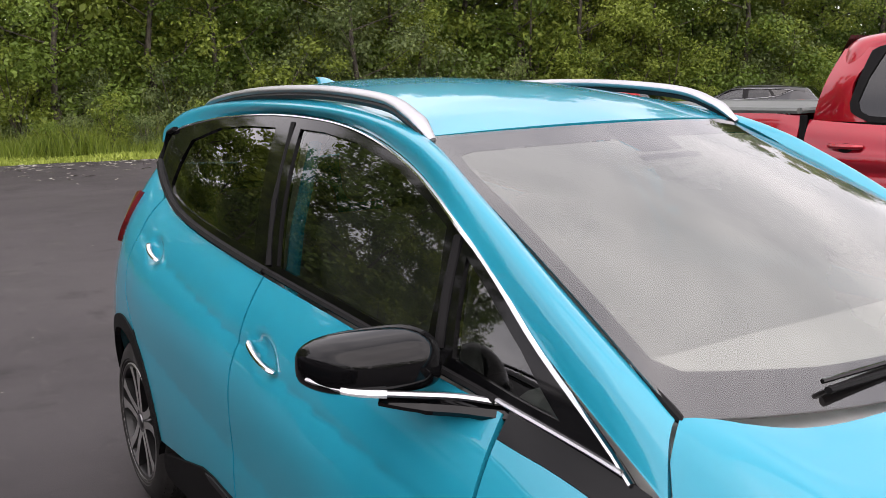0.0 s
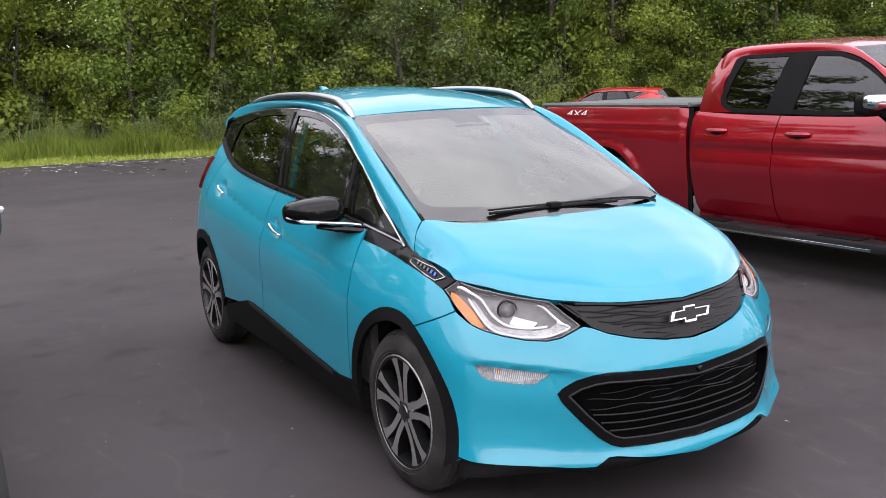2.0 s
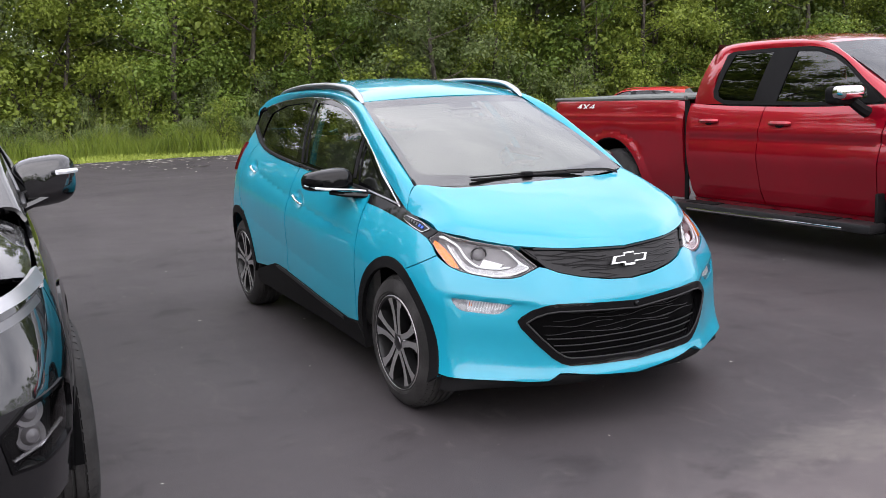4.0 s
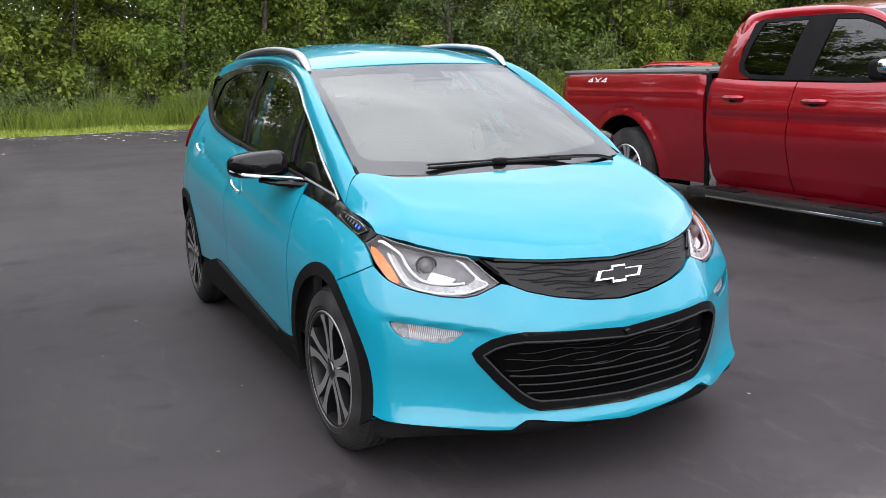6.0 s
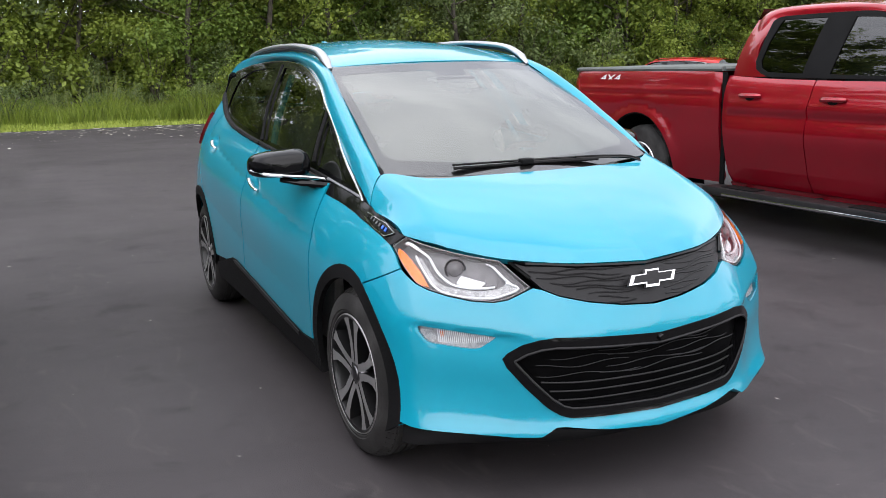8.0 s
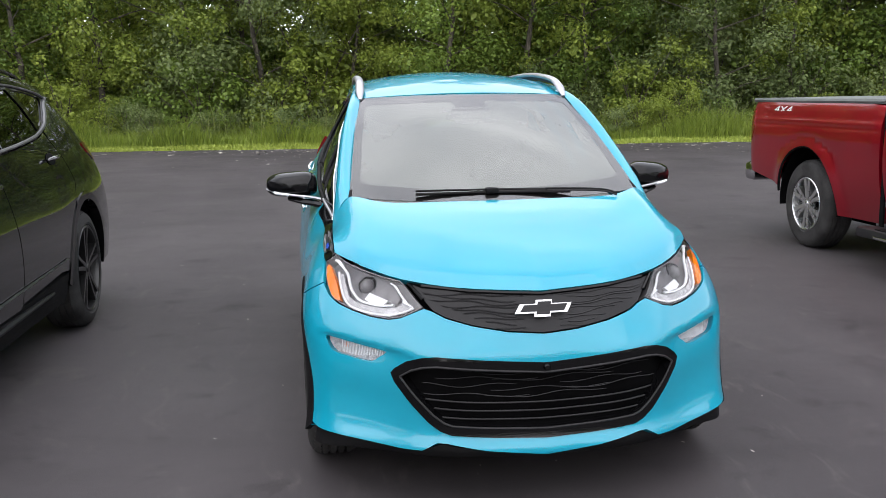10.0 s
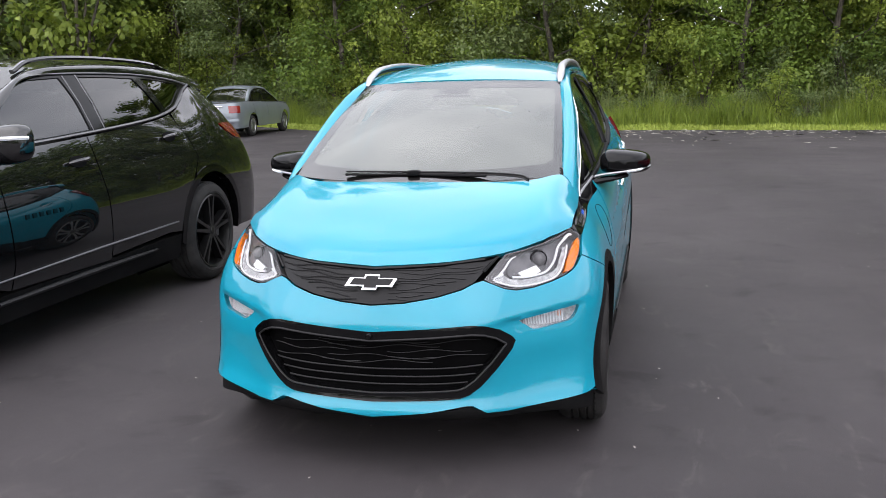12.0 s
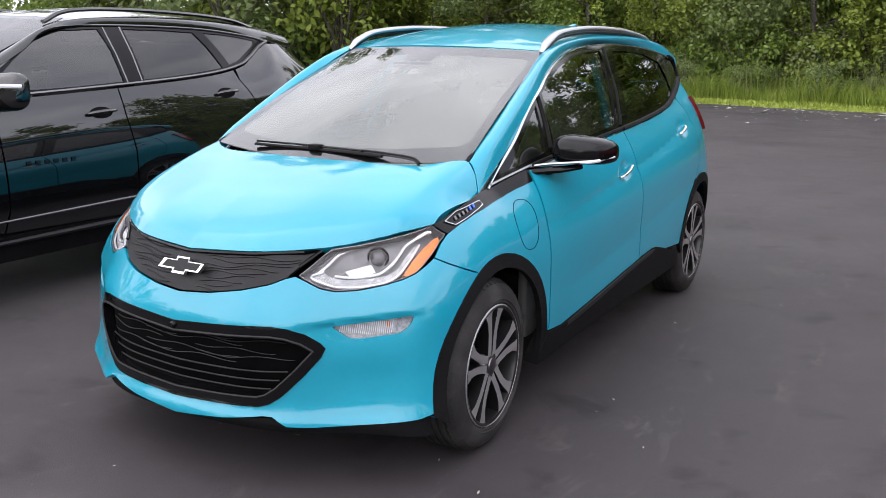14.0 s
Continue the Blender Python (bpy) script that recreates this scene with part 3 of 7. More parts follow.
x = -40.0
i = 0
while x < 46:
    for row in range(3):
        xx = x + place_rng.uniform(-1.0, 1.0) + row * 0.9
        yy = edge_y(xx) + 6.0 + row * 3.0 + place_rng.uniform(-0.8, 0.8)
        if row and clear_line(xx, yy):
            continue
        if row == 0 and -30 < xx < 38:
            lay(TREES[(i * 3 + place_rng.randrange(2)) % 5], xx, yy, place_rng.uniform(0.8, 1.05))
        else:
            lay(DEEP_TREES[(i + row) % 3], xx, yy, place_rng.uniform(0.9, 1.15) * (0.9, 1.05, 1.2)[row])
    i += 1
    x += 2.9
for d0, d1, s0, s1, gap in ((2.7, 4.4, 0.26, 0.55, 0.8), (4.6, 5.8, 0.6, 1.1, 1.9), (6.4, 8.6, 1.1, 1.7, 1.9), (10.0, 12.5, 1.6, 2.3, 2.4), (15.0, 18.0, 2.2, 3.0, 3.0), (20.0, 23.0, 3.0, 3.8, 3.0)):
    x = -34.0
    while x < 42:
        yy = edge_y(x) + place_rng.uniform(d0, d1)
        if d0 < 14 or not clear_line(x, yy):
            lay((SHRUBS if 4 < d0 < 9 else DEEP_SHRUBS)[place_rng.randrange(3)], x, yy, place_rng.uniform(s0, s1))
        x += gap * place_rng.uniform(0.7, 1.3)
# the wood goes on round the car park, behind the camera too
for a in range(0, 26):
    t = a / 25
    lay(BACK_TREES[a % 2], -40 + 80 * t, -28 + 2 * math.sin(a * 2.1), place_rng.uniform(0.55, 0.66))
    lay(DEEP_SHRUBS[a % 3], -40 + 80 * t + 1.5, -24 + 2 * math.sin(a * 1.3), place_rng.uniform(1.2, 1.6))
for a in range(0, 13):
    lay(DEEP_TREES[a % 3] if a > 7 else BACK_TREES[a % 2], -36 + 2 * math.sin(a * 1.7), -22 + 3.9 * a, place_rng.uniform(0.8, 1.0))
    lay(BACK_TREES[(a + 1) % 2], 44 + 2 * math.sin(a * 1.3), -22 + 3.0 * a, place_rng.uniform(0.7, 0.9))


# old, very tall trees stand further in behind the saloon
for a in range(9):
    lay(TALL_TREES[a % 2], -34 + 2.6 * a, 37 + 2 * math.sin(a * 1.9), place_rng.uniform(0.95, 1.1))
for a in range(9):
    lay(DEEP_SHRUBS[a % 3], -41 + 2.3 * a, 31 + 1.5 * math.sin(a * 1.9), place_rng.uniform(2.2, 2.8))


def blades(n, x0, x1, d0, d1, h0, h1, w, seed, fall=0.35):
    """Grass blades, two bent quads each, in a band beyond the car park's edge."""
    rng = np.random.default_rng(seed)
    v, f = [], []
    for _ in range(n):
        px = rng.uniform(x0, x1)
        d = d0 + (d1 - d0) * rng.random()
        py = edge_y(px) + d
        patch = 0.6 + 0.8 * noise.noise(Vector((px * 0.5, py * 0.7, seed)))
        h = rng.uniform(h0, h1) * max(0.35, patch)
        a = rng.uniform(0, math.pi)
        dx, dy = math.cos(a) * w / 2, math.sin(a) * w / 2
        bx, by = rng.normal() * h * fall, rng.normal() * h * fall
        i = len(v)
        v += [(px - dx, py - dy, -0.03), (px + dx, py + dy, -0.03), (px + dx * 0.7 + bx * 0.35, py + dy * 0.7 + by * 0.35, h * 0.6), (px - dx * 0.7 + bx * 0.35, py - dy * 0.7 + by * 0.35, h * 0.6), (px + bx, py + by, h)]
        f += [(i, i + 1, i + 2, i + 3), (i + 3, i + 2, i + 4)]
    b = Build()
    b.v, b.f = v, f
    return b


tagged(blades(88000, -34, 40, 2.1, 5.4, 0.45, 1.2, 0.019, 3, 0.4).out("tall_grass", BLADE, angle=180), "tall uncut yellow-green grass before the wood", "grass", kind="stuff")
tagged(blades(44000, -40, 42, -0.08, 2.8, 0.05, 0.14, 0.045, 4, 0.5).out("mown_verge", MOWN, angle=180), "short mown light green grass verge", "grass", kind="stuff")
tagged(blades(1500, -34, 40, 2.9, 5.6, 1.15, 1.75, 0.022, 5, 0.16).out("seeding_grass", STRAW, angle=180), "tall pale grass stems gone to seed", "grass", kind="stuff")


def litter(n, seed, where, s0, s1):
    """Small curled chips of pale leaf and bark lying on the asphalt."""
    rng = np.random.default_rng(seed)
    b = Build()
    for _ in range(n):
        px_, py_ = where(rng)
        s, a = rng.uniform(s0, s1), rng.uniform(0, math.pi)
        l, w = s * rng.uniform(0.8, 2.4), s * 0.5
        c, d = math.cos(a), math.sin(a)
        pts = [(-l, -w * 0.3), (0, -w), (l, -w * 0.2), (l * 0.6, w * 0.7), (-l * 0.5, w)]
        b.add([(px_ + x * c - y * d, py_ + x * d + y * c, GROUND + 0.003 + rng.uniform(0, 0.3) * s) for x, y in pts] + [(px_, py_, GROUND + 0.002)], [(0, 1, 5), (1, 2, 5), (2, 3, 5), (3, 4, 5), (4, 0, 5)])
    return b


def by_edge(rng):
    x = rng.choice([rng.normal(-0.5, 3.5), rng.normal(1.5, 2.5), rng.normal(6, 3.0), rng.uniform(-14, 14)])
    return x, edge_y(x) - 0.1 - abs(rng.normal(0, 1.5)) * (1.7 if rng.random() < 0.4 else 0.8)


tagged(litter(500, 21, by_edge, 0.018, 0.070).out("leaf_litter", PETAL, angle=180), "pale fallen petals and chips along the grass edge", "leaf litter", kind="stuff")
tagged(litter(420, 22, lambda r: (r.uniform(-6, 9), r.uniform(-4, 20)), 0.003, 0.008).out("small_debris", PETAL, angle=180), "tiny pale specks scattered on the asphalt", "debris", kind="stuff")


# ---- car body tools: smooth surfaces cut into panels ----
from mathutils.geometry import delaunay_2d_cdt


def inside(poly, pts):
    """Which of the points lie in the polygon."""
    p, q = np.asarray(poly, float), np.asarray(pts, float)
    res = np.zeros(len(q), bool)
    for (x0, y0), (x1, y1) in zip(p, np.roll(p, -1, 0)):
        if y0 == y1:
            continue
        hit = ((y0 > q[:, 1]) != (y1 > q[:, 1])) & (q[:, 0] < (x1 - x0) * (q[:, 1] - y0) / (y1 - y0) + x0)
        res ^= hit
    return res


def even(poly, step):
    """The closed outline with extra points, so that no edge is longer than step."""
    out = []
    for a, b in zip(poly, list(poly[1:]) + [poly[0]]):
        a, b = np.array(a, float), np.array(b, float)
        n = max(1, int(math.ceil(np.linalg.norm(b - a) / step)))
        out += [a + (b - a) * i / n for i in range(n)]
    return out


def shrink(poly, d):
    """The outline drawn in by d (out: minus)."""
    p = np.array(poly, float)
    area = np.sum(p[:, 0] * np.roll(p[:, 1], -1) - np.roll(p[:, 0], -1) * p[:, 1])
    e = np.roll(p, -1, 0) - p
    n = np.stack([-e[:, 1], e[:, 0]], 1) / (np.linalg.norm(e, axis=1)[:, None] + 1e-9) * np.sign(area)
    m = n + np.roll(n, 1, 0)
    m /= np.maximum(0.35, np.linalg.norm(m, axis=1))[:, None] ** 2 / 2 * 1.0
    return [tuple(v) for v in p + m * d / 1.0 * 0.5 * 2 / 2]


def normal_at(fmap, u, v, e=2e-3):
    a = np.subtract(fmap(u + e, v), fmap(u - e, v))
    b = np.subtract(fmap(u, v + e), fmap(u, v - e))
    n = np.cross(a, b)
    return n / (np.linalg.norm(n) + 1e-12)


def panel(name, fmap, outer, material, parent, holes=(), step=0.04, thick=0.015, off=0.0, gap=0.0, label="", flip=False, out_to=(0, 2.0, 0.6), du=1.0):
    """One sheet of the surface fmap inside a 2D outline, less the holes, with its edges turned in by thick. du stretches the
    first coordinate to metres while the sheet is divided."""
    sc = np.array([du, 1.0])
    loops = [even([tuple(np.multiply(p, sc)) for p in lp], step * 0.6) for lp in ([shrink(outer, gap) if gap else outer] + [list(h) for h in holes])]
    pts = [p for lp in loops for p in lp]
    edges, k = [], 0
    for lp in loops:
        edges += [(k + i, k + (i + 1) % len(lp)) for i in range(len(lp))]
        k += len(lp)
    lo, hi = np.min(loops[0], 0), np.max(loops[0], 0)
    gx, gy = np.meshgrid(np.arange(lo[0], hi[0], step), np.arange(lo[1], hi[1], step))
    gx = gx + (np.arange(gx.shape[0]) % 2)[:, None] * step * 0.5
    g = np.stack([gx.ravel(), gy.ravel()], 1)
    ok = inside(loops[0], g)
    for lp in loops[1:]:
        ok &= ~inside(lp, g)
    g = g[ok]
    bp = np.array(pts)
    if len(g):
        g = g[np.array([np.min(np.sum((bp - q) ** 2, 1)) > (0.45 * step) ** 2 for q in g])]
    allp = [Vector((float(p[0]), float(p[1]))) for p in pts] + [Vector((float(p[0]), float(p[1]))) for p in g]
    v2, _, f2, _, _, _ = delaunay_2d_cdt(allp, edges, [], 0, 1e-6)
    v2 = np.array([(p[0], p[1]) for p in v2])
    cen = np.array([v2[list(t)].mean(0) for t in f2])
    ok = inside(loops[0], cen)
    for lp in loops[1:]:
        ok &= ~inside(lp, cen)
    faces = [tuple(t) for t, o in zip(f2, ok) if o]
    uv = v2 / sc
    co = [np.array(fmap(u, v), float) for u, v in uv]
    nn = [normal_at(fmap, u, v) for u, v in uv]
    mean_c, mean_n = np.mean(co, 0), np.mean(nn, 0)
    if np.dot(mean_n, mean_c - np.array(out_to)) < 0:
        nn = [-n for n in nn]
    co = [c + n * off for c, n in zip(co, nn)]
    fixed = []
    for t in faces:
        a, b, c = (co[i] for i in t)
        fixed.append(t if np.dot(np.cross(b - a, c - a), nn[t[0]]) > 0 else tuple(reversed(t)))
    count = {}
    for t in fixed:
        for i in range(3):
            count[(t[i], t[(i + 1) % 3])] = True
    rim = [e for e in count if (e[1], e[0]) not in count]
    verts, norms = list(co), list(nn)
    if thick:
        for a, b in rim:
            side = np.cross(co[b] - co[a], nn[a])
            side = side / (np.linalg.norm(side) + 1e-9)
            i = len(verts)
            verts += [co[a], co[b], co[b] - nn[b] * thick, co[a] - nn[a] * thick]
            norms += [side] * 4
            fixed.append((i + 1, i, i + 3, i + 2))
    if flip:
        verts = [v * (-1, 1, 1) for v in verts]
        norms = [v * (-1, 1, 1) for v in norms]
        fixed = [tuple(reversed(t)) for t in fixed]
    me = bpy.data.meshes.new(name)
    me.from_pydata([tuple(v) for v in verts], [], fixed)
    me.materials.append(material)
    me.polygons.foreach_set("use_smooth", [True] * len(me.polygons))
    me.update()
    me.normals_split_custom_set_from_vertices([tuple(n) for n in norms])
    ob = new(name, me)
    ob.parent = parent
    if label:
        ob["label"] = label
    return ob


def pair(name, fmap, outer, material, parent, **kw):
    """A panel on both sides of the car."""
    return panel(name, fmap, outer, material, parent, **kw), panel(name, fmap, outer, material, parent, flip=True, **kw)


def both(b, name, material, parent, label="", angle=35):
    return b.out(name, material, parent, label, angle), b.out(name, material, parent, label, angle, flip=True)


class Shell:
    """Lower body of a car. Each key: the widest outline (x, y) at height zr, the height and place of the upper edge, the roundness, the tuck below."""

    def __init__(self, keys, zr):
        r = np.array([[q[0], q[1]] for q in keys])
        s = np.r_[0, np.cumsum(np.linalg.norm(np.diff(r, axis=0), axis=1))]
        self.keys, self.s, self.zr = s, s[-1], zr
        f = curve([(a, *q) for a, q in zip(s, keys)])
        self.st, n = 0.004, int(s[-1] / 0.004) + 1
        tab = np.array([f(min(i * 0.004, s[-1])) for i in range(n + 1)])
        # rounded through the keys, so that the paint shows no bands; x runs on odd, the rest even, past both ends
        k, sign = 36, np.array([-1, 1, 1, -1, 1, 1, 1])
        wide = np.vstack([tab[k:0:-1] * sign, tab, tab[-2:-k - 2:-1] * sign])
        w = np.exp(-0.5 * (np.arange(-k, k + 1) / 7.0) ** 2)
        w /= w.sum()
        self.tab = np.array([w @ wide[i:i + 2 * k + 1] for i in range(len(tab))])

    def f(self, a):
        q = min(max(a, 0.0) / self.st, len(self.tab) - 1.001)
        i = int(q)
        return self.tab[i] + (self.tab[i + 1] - self.tab[i]) * (q - i)

    def low(self, s, z):
        a, sign = abs(s), (1.0 if s >= 0 else -1.0)
        rx, ry, zt, tx, ty, e, tuck = self.f(a)
        # the upper part bends away from the widest line through a soft knee
        h = (z - self.zr) / (zt - self.zr)
        k = lambda v: max(0.0, (v + math.sqrt(v * v + 0.012)) / 2 - 0.0)
        w = (k(h) / k(1.0)) ** e
        x, y = rx + (tx - rx) * w, ry + (ty - ry) * w
        if z < self.zr:
            p, q = self.f(max(0, a - 0.02)), self.f(min(self.s, a + 0.02))
            d = np.array([q[0] - p[0], q[1] - p[1]])
            d /= np.linalg.norm(d) + 1e-9
            w = tuck * ((self.zr - z) / 0.3) ** 2
            x, y = x - d[1] * w, y + d[0] * w
        return np.array([sign * x, y, z])

    def top(self, s):
        return float(self.f(abs(s))[2])

    def at_x(self, x, z, hi=None):
        """Where along the front outline the surface lies at this x and height."""
        lo, hi = 0.0, hi or self.keys[6]
        for _ in range(30):
            m = (lo + hi) / 2
            lo, hi = (m, hi) if self.low(m, z)[0] < abs(x) else (lo, m)
        return math.copysign((lo + hi) / 2, x) if x else 0.0

    def at_y(self, y, z, lo=None, hi=None):
        lo, hi = lo if lo is not None else self.keys[3], hi or self.s * 0.93
        for _ in range(30):
            m = (lo + hi) / 2
            lo, hi = (m, hi) if self.low(m, z)[1] < y else (lo, m)
        return (lo + hi) / 2

    def px(self, pts):
        return [(self.at_x(x, z), z) for x, z in pts]

    def py(self, pts):
        return [(self.at_y(y, z), z) for y, z in pts]


def arc(c, r, a0, a1, n=18):
    return [(c[0] + r * math.cos(radians(a0 + (a1 - a0) * i / n)), c[1] + r * math.sin(radians(a0 + (a1 - a0) * i / n))) for i in range(n + 1)]


def on_map(fmap, pts, lift):
    """Points of the surface, lifted outwards."""
    out = []
    for u, v in pts:
        n = normal_at(fmap, u, v)
        p = np.array(fmap(u, v))
        if np.dot(n, p - np.array((0, 2.0, 0.6))) < 0:
            n = -n
        out.append(p + n * lift)
    return out


def wheel(parent, x, y, radius, width, rim_r, face, style, turn=0.0, nut=5, hub_z=None):
    """Tyre, rim barrel, spokes, hub cap and brake disc, under the car; the outer face looks to the side of x."""
    sgn = 1 if x > 0 else -1
    m = pose(x, y, hub_z or radius, 0, 0, turn) @ Matrix(((0, 0, sgn, 0), (1, 0, 0, 0), (0, 1, 0, 0), (0, 0, 0, 1)))
    hub = new("wheel")
    hub.parent = parent
    w = width
    tb = Build()
    prof = [(rim_r - 0.01, -w), (rim_r + 0.01, -w), (radius - 0.055, -w + 0.002), (radius - 0.026, -w + 0.014), (radius - 0.010, -w + 0.030), (radius - 0.002, -w + 0.045)]
    for g in range(4):
        h = -w + 0.045 + g * (w - 0.09) / 4
        st = (w - 0.09) / 4
        prof += [(radius, h + 0.002), (radius, h + st - 0.010), (radius - 0.008, h + st - 0.008), (radius - 0.008, h + st - 0.002)]
    prof += [(radius - 0.002, -0.045), (radius - 0.010, -0.030), (radius - 0.024, -0.015), (radius - 0.048, -0.004), (radius - 0.070, 0.0), (rim_r + 0.022, 0.001), (rim_r + 0.020, -0.002), (rim_r + 0.012, -0.002), (rim_r + 0.004, -0.012), (rim_r - 0.01, -0.02)]
    tb.lathe(prof, m, 56)
    tb.out("tyre", RUBBER, hub, "black rubber tyre", 30)
    tr = Build()
    for j in range(64):
        a = 2 * math.pi * j / 64
        mm = m @ Matrix.Rotation(a, 4, 'Z')
        tr.add([mm @ Vector((radius - 0.016, -0.004, -0.019)), mm @ Vector((radius - 0.016, 0.004, -0.019)), mm @ Vector((radius + 0.0015, 0.004, -0.048)), mm @ Vector((radius + 0.0015, -0.004, -0.048)),
                mm @ Vector((radius - 0.024, 0.0, -0.024)), mm @ Vector((radius - 0.004, 0.0, -0.052))], [(0, 1, 2, 3), (0, 3, 5, 4), (1, 4, 5, 2)])
    tagged(tr.out("tread", RUBBER, hub, angle=20), kind="stuff")
    rb = Build()
    rb.lathe([(rim_r, -0.012), (rim_r + 0.004, -0.006), (rim_r - 0.003, -0.002), (rim_r - 0.012, -0.006), (rim_r - 0.018, -0.03), (rim_r - 0.03, -w + 0.02)], m, 48)
    rb.out("rim", face if style == "plain" else RIM_DARK, hub)
    Build().lathe([(rim_r - 0.004, -0.010), (rim_r + 0.001, -0.002), (rim_r + 0.005, -0.006)], m, 48).out("rim_edge", face, hub)
    db = Build()
    db.lathe([(0.0, -0.115), (rim_r - 0.025, -0.115)], m, 32)
    db.out("wheel_back", UNDER, hub)
    dk = Build()
    dk.lathe([(0.0, -0.085), (rim_r * 0.30, -0.085), (rim_r * 0.32, -0.10), (rim_r * 0.66, -0.10), (rim_r * 0.66, -0.108)], m, 32)
    dk.out("brake_disc", MATTE_BLACK, hub)
    cal = Build().box((rim_r * 0.55, 0.0, -0.08), (rim_r * 0.28, rim_r * 0.5, 0.05), 0.012, m)
    cal.out("brake_caliper", LAMP_DARK, hub)
    hb = Build()
    hb.lathe([(0.0, -0.006), (0.022, -0.0065), (0.027, -0.009), (0.029, -0.014), (0.050, -0.017), (0.058, -0.03), (0.058, -0.07)], m, 28)
    hb.out("hub_cap", DARK_SATIN if style == "split" else face, hub)
    for j in range(nut):
        a0 = 360 / nut * j + 90
        mm = m @ Matrix.Rotation(radians(a0), 4, 'Z')
        sp, side = Build(), Build()
        if style == "split":
            for sd in (-1, 1):
                outl = [(0.036, sd * 0.003), (0.036, sd * 0.032), (0.070, sd * 0.031), (0.12, sd * 0.035), (0.162, sd * 0.047), (0.190, sd * 0.068), (0.2025, sd * 0.092),
                        (0.2165, sd * 0.020), (0.190, sd * 0.022), (0.155, sd * 0.014), (0.11, sd * 0.0065), (0.070, sd * 0.005)]
                outl = [(p * (rim_r / 0.216), q * (rim_r / 0.216)) for p, q in outl]
                k = len(outl)
                def zz(p):
                    return -0.014 + 0.010 * (p / rim_r) ** 2
                top = [mm @ Vector((p, q, zz(p))) for p, q in outl]
                ctr = np.mean(outl, 0)
                bot = [mm @ Vector((p + (p - ctr[0]) * 0.02, q + math.copysign(0.004, q - ctr[1]), zz(p) - 0.045)) for p, q in outl]
                order = list(range(k))
                quads = [(0, 1, 2, 11), (11, 2, 3, 10), (10, 3, 4, 9), (9, 4, 5, 8), (8, 5, 6, 7)]
                sp.add(top, quads)
                side.add(top + bot, [(i, (i + 1) % k, k + (i + 1) % k, k + i) for i in order])
        else:
            for sd in (-1, 1):
                b0, b1, hw = sd * 0.012, sd * rim_r * 0.16, 0.019 if nut == 6 else 0.011
                outl = [(0.04, b0 - 0.012), (0.04, b0 + 0.012), (rim_r * 0.6, b0 + (b1 - b0) * 0.45 + hw), (rim_r - 0.003, b1 + hw + 0.002), (rim_r - 0.003, b1 - hw), (rim_r * 0.6, b0 + (b1 - b0) * 0.45 - hw)]
                top = [mm @ Vector((p, q, -0.016 + 0.010 * (p / rim_r) ** 2)) for p, q in outl]
                bot = [mm @ Vector((p, q, -0.07)) for p, q in outl]
                sp.add(top, [(0, 1, 2, 5), (5, 2, 3, 4)])
                side.add(top + bot, [(i, (i + 1) % 6, 6 + (i + 1) % 6, 6 + i) for i in range(6)])
        arm = sp.out("spoke", face, hub, angle=25)
        side.out("spoke_side", RIM_DARK if style == "split" else face, arm, angle=25)
        nb = Build()
        mn = m @ Matrix.Rotation(radians(a0 + 180 / nut), 4, 'Z')
        nb.lathe([(0.0, -0.016), (0.009, -0.016), (0.010, -0.03)], mn @ Matrix.Translation((0.045, 0, 0)), 8)
        nb.out("wheel_nut", CHROME if style != "dark" else GLOSS_BLACK, hub)
    return hub


# ---- the cyan hatchback ----
car = thing("hatchback_car", "bright cyan hatchback with black mirrors and silver roof rails", "car", (0, 0, GROUND))
BODY = Shell([
    (0.00, 0.042, 0.778, 0.00, 0.130, 1.0, 0.010), (0.25, 0.062, 0.788, 0.25, 0.172, 1.0, 0.010), (0.42, 0.114, 0.802, 0.42, 0.262, 1.05, 0.008),
    (0.55, 0.204, 0.818, 0.53, 0.345, 1.12, 0.002), (0.668, 0.292, 0.838, 0.615, 0.440, 1.3, -0.008), (0.757, 0.372, 0.855, 0.675, 0.535, 1.6, -0.020),
    (0.815, 0.490, 0.872, 0.70, 0.61, 1.9, -0.014), (0.833, 0.645, 0.900, 0.70, 0.74, 2.3, -0.002), (0.832, 0.850, 0.926, 0.695, 0.875, 2.5, 0.008),
    (0.834, 1.00, 0.940, 0.69, 0.99, 2.5, 0.014), (0.837, 1.25, 0.985, 0.722, 1.25, 2.6, 0.016), (0.844, 1.70, 1.027, 0.738, 1.70, 2.8, 0.020),
    (0.849, 2.20, 1.060, 0.735, 2.20, 3.0, 0.022), (0.852, 2.70, 1.092, 0.720, 2.70, 3.2, 0.020), (0.854, 3.15, 1.132, 0.690, 3.15, 3.4, 0.016),
    (0.845, 3.50, 1.205, 0.635, 3.50, 3.0, 0.014), (0.811, 3.75, 1.280, 0.575, 3.735, 2.6, 0.014), (0.730, 3.92, 1.290, 0.52, 3.82, 2.2, 0.014),
    (0.600, 4.02, 1.270, 0.42, 3.87, 2.0, 0.014), (0.300, 4.08, 1.260, 0.20, 3.91, 2.0, 0.014), (0.000, 4.09, 1.255, 0.00, 3.92, 2.0, 0.014)], 0.57)
HUB_F, HUB_R, TYRE_R, HUB_Z = 0.79, 3.44, 0.319, 0.319
ARCH_F, ARCH_R = (0.83, 0.30), (3.46, 0.31)


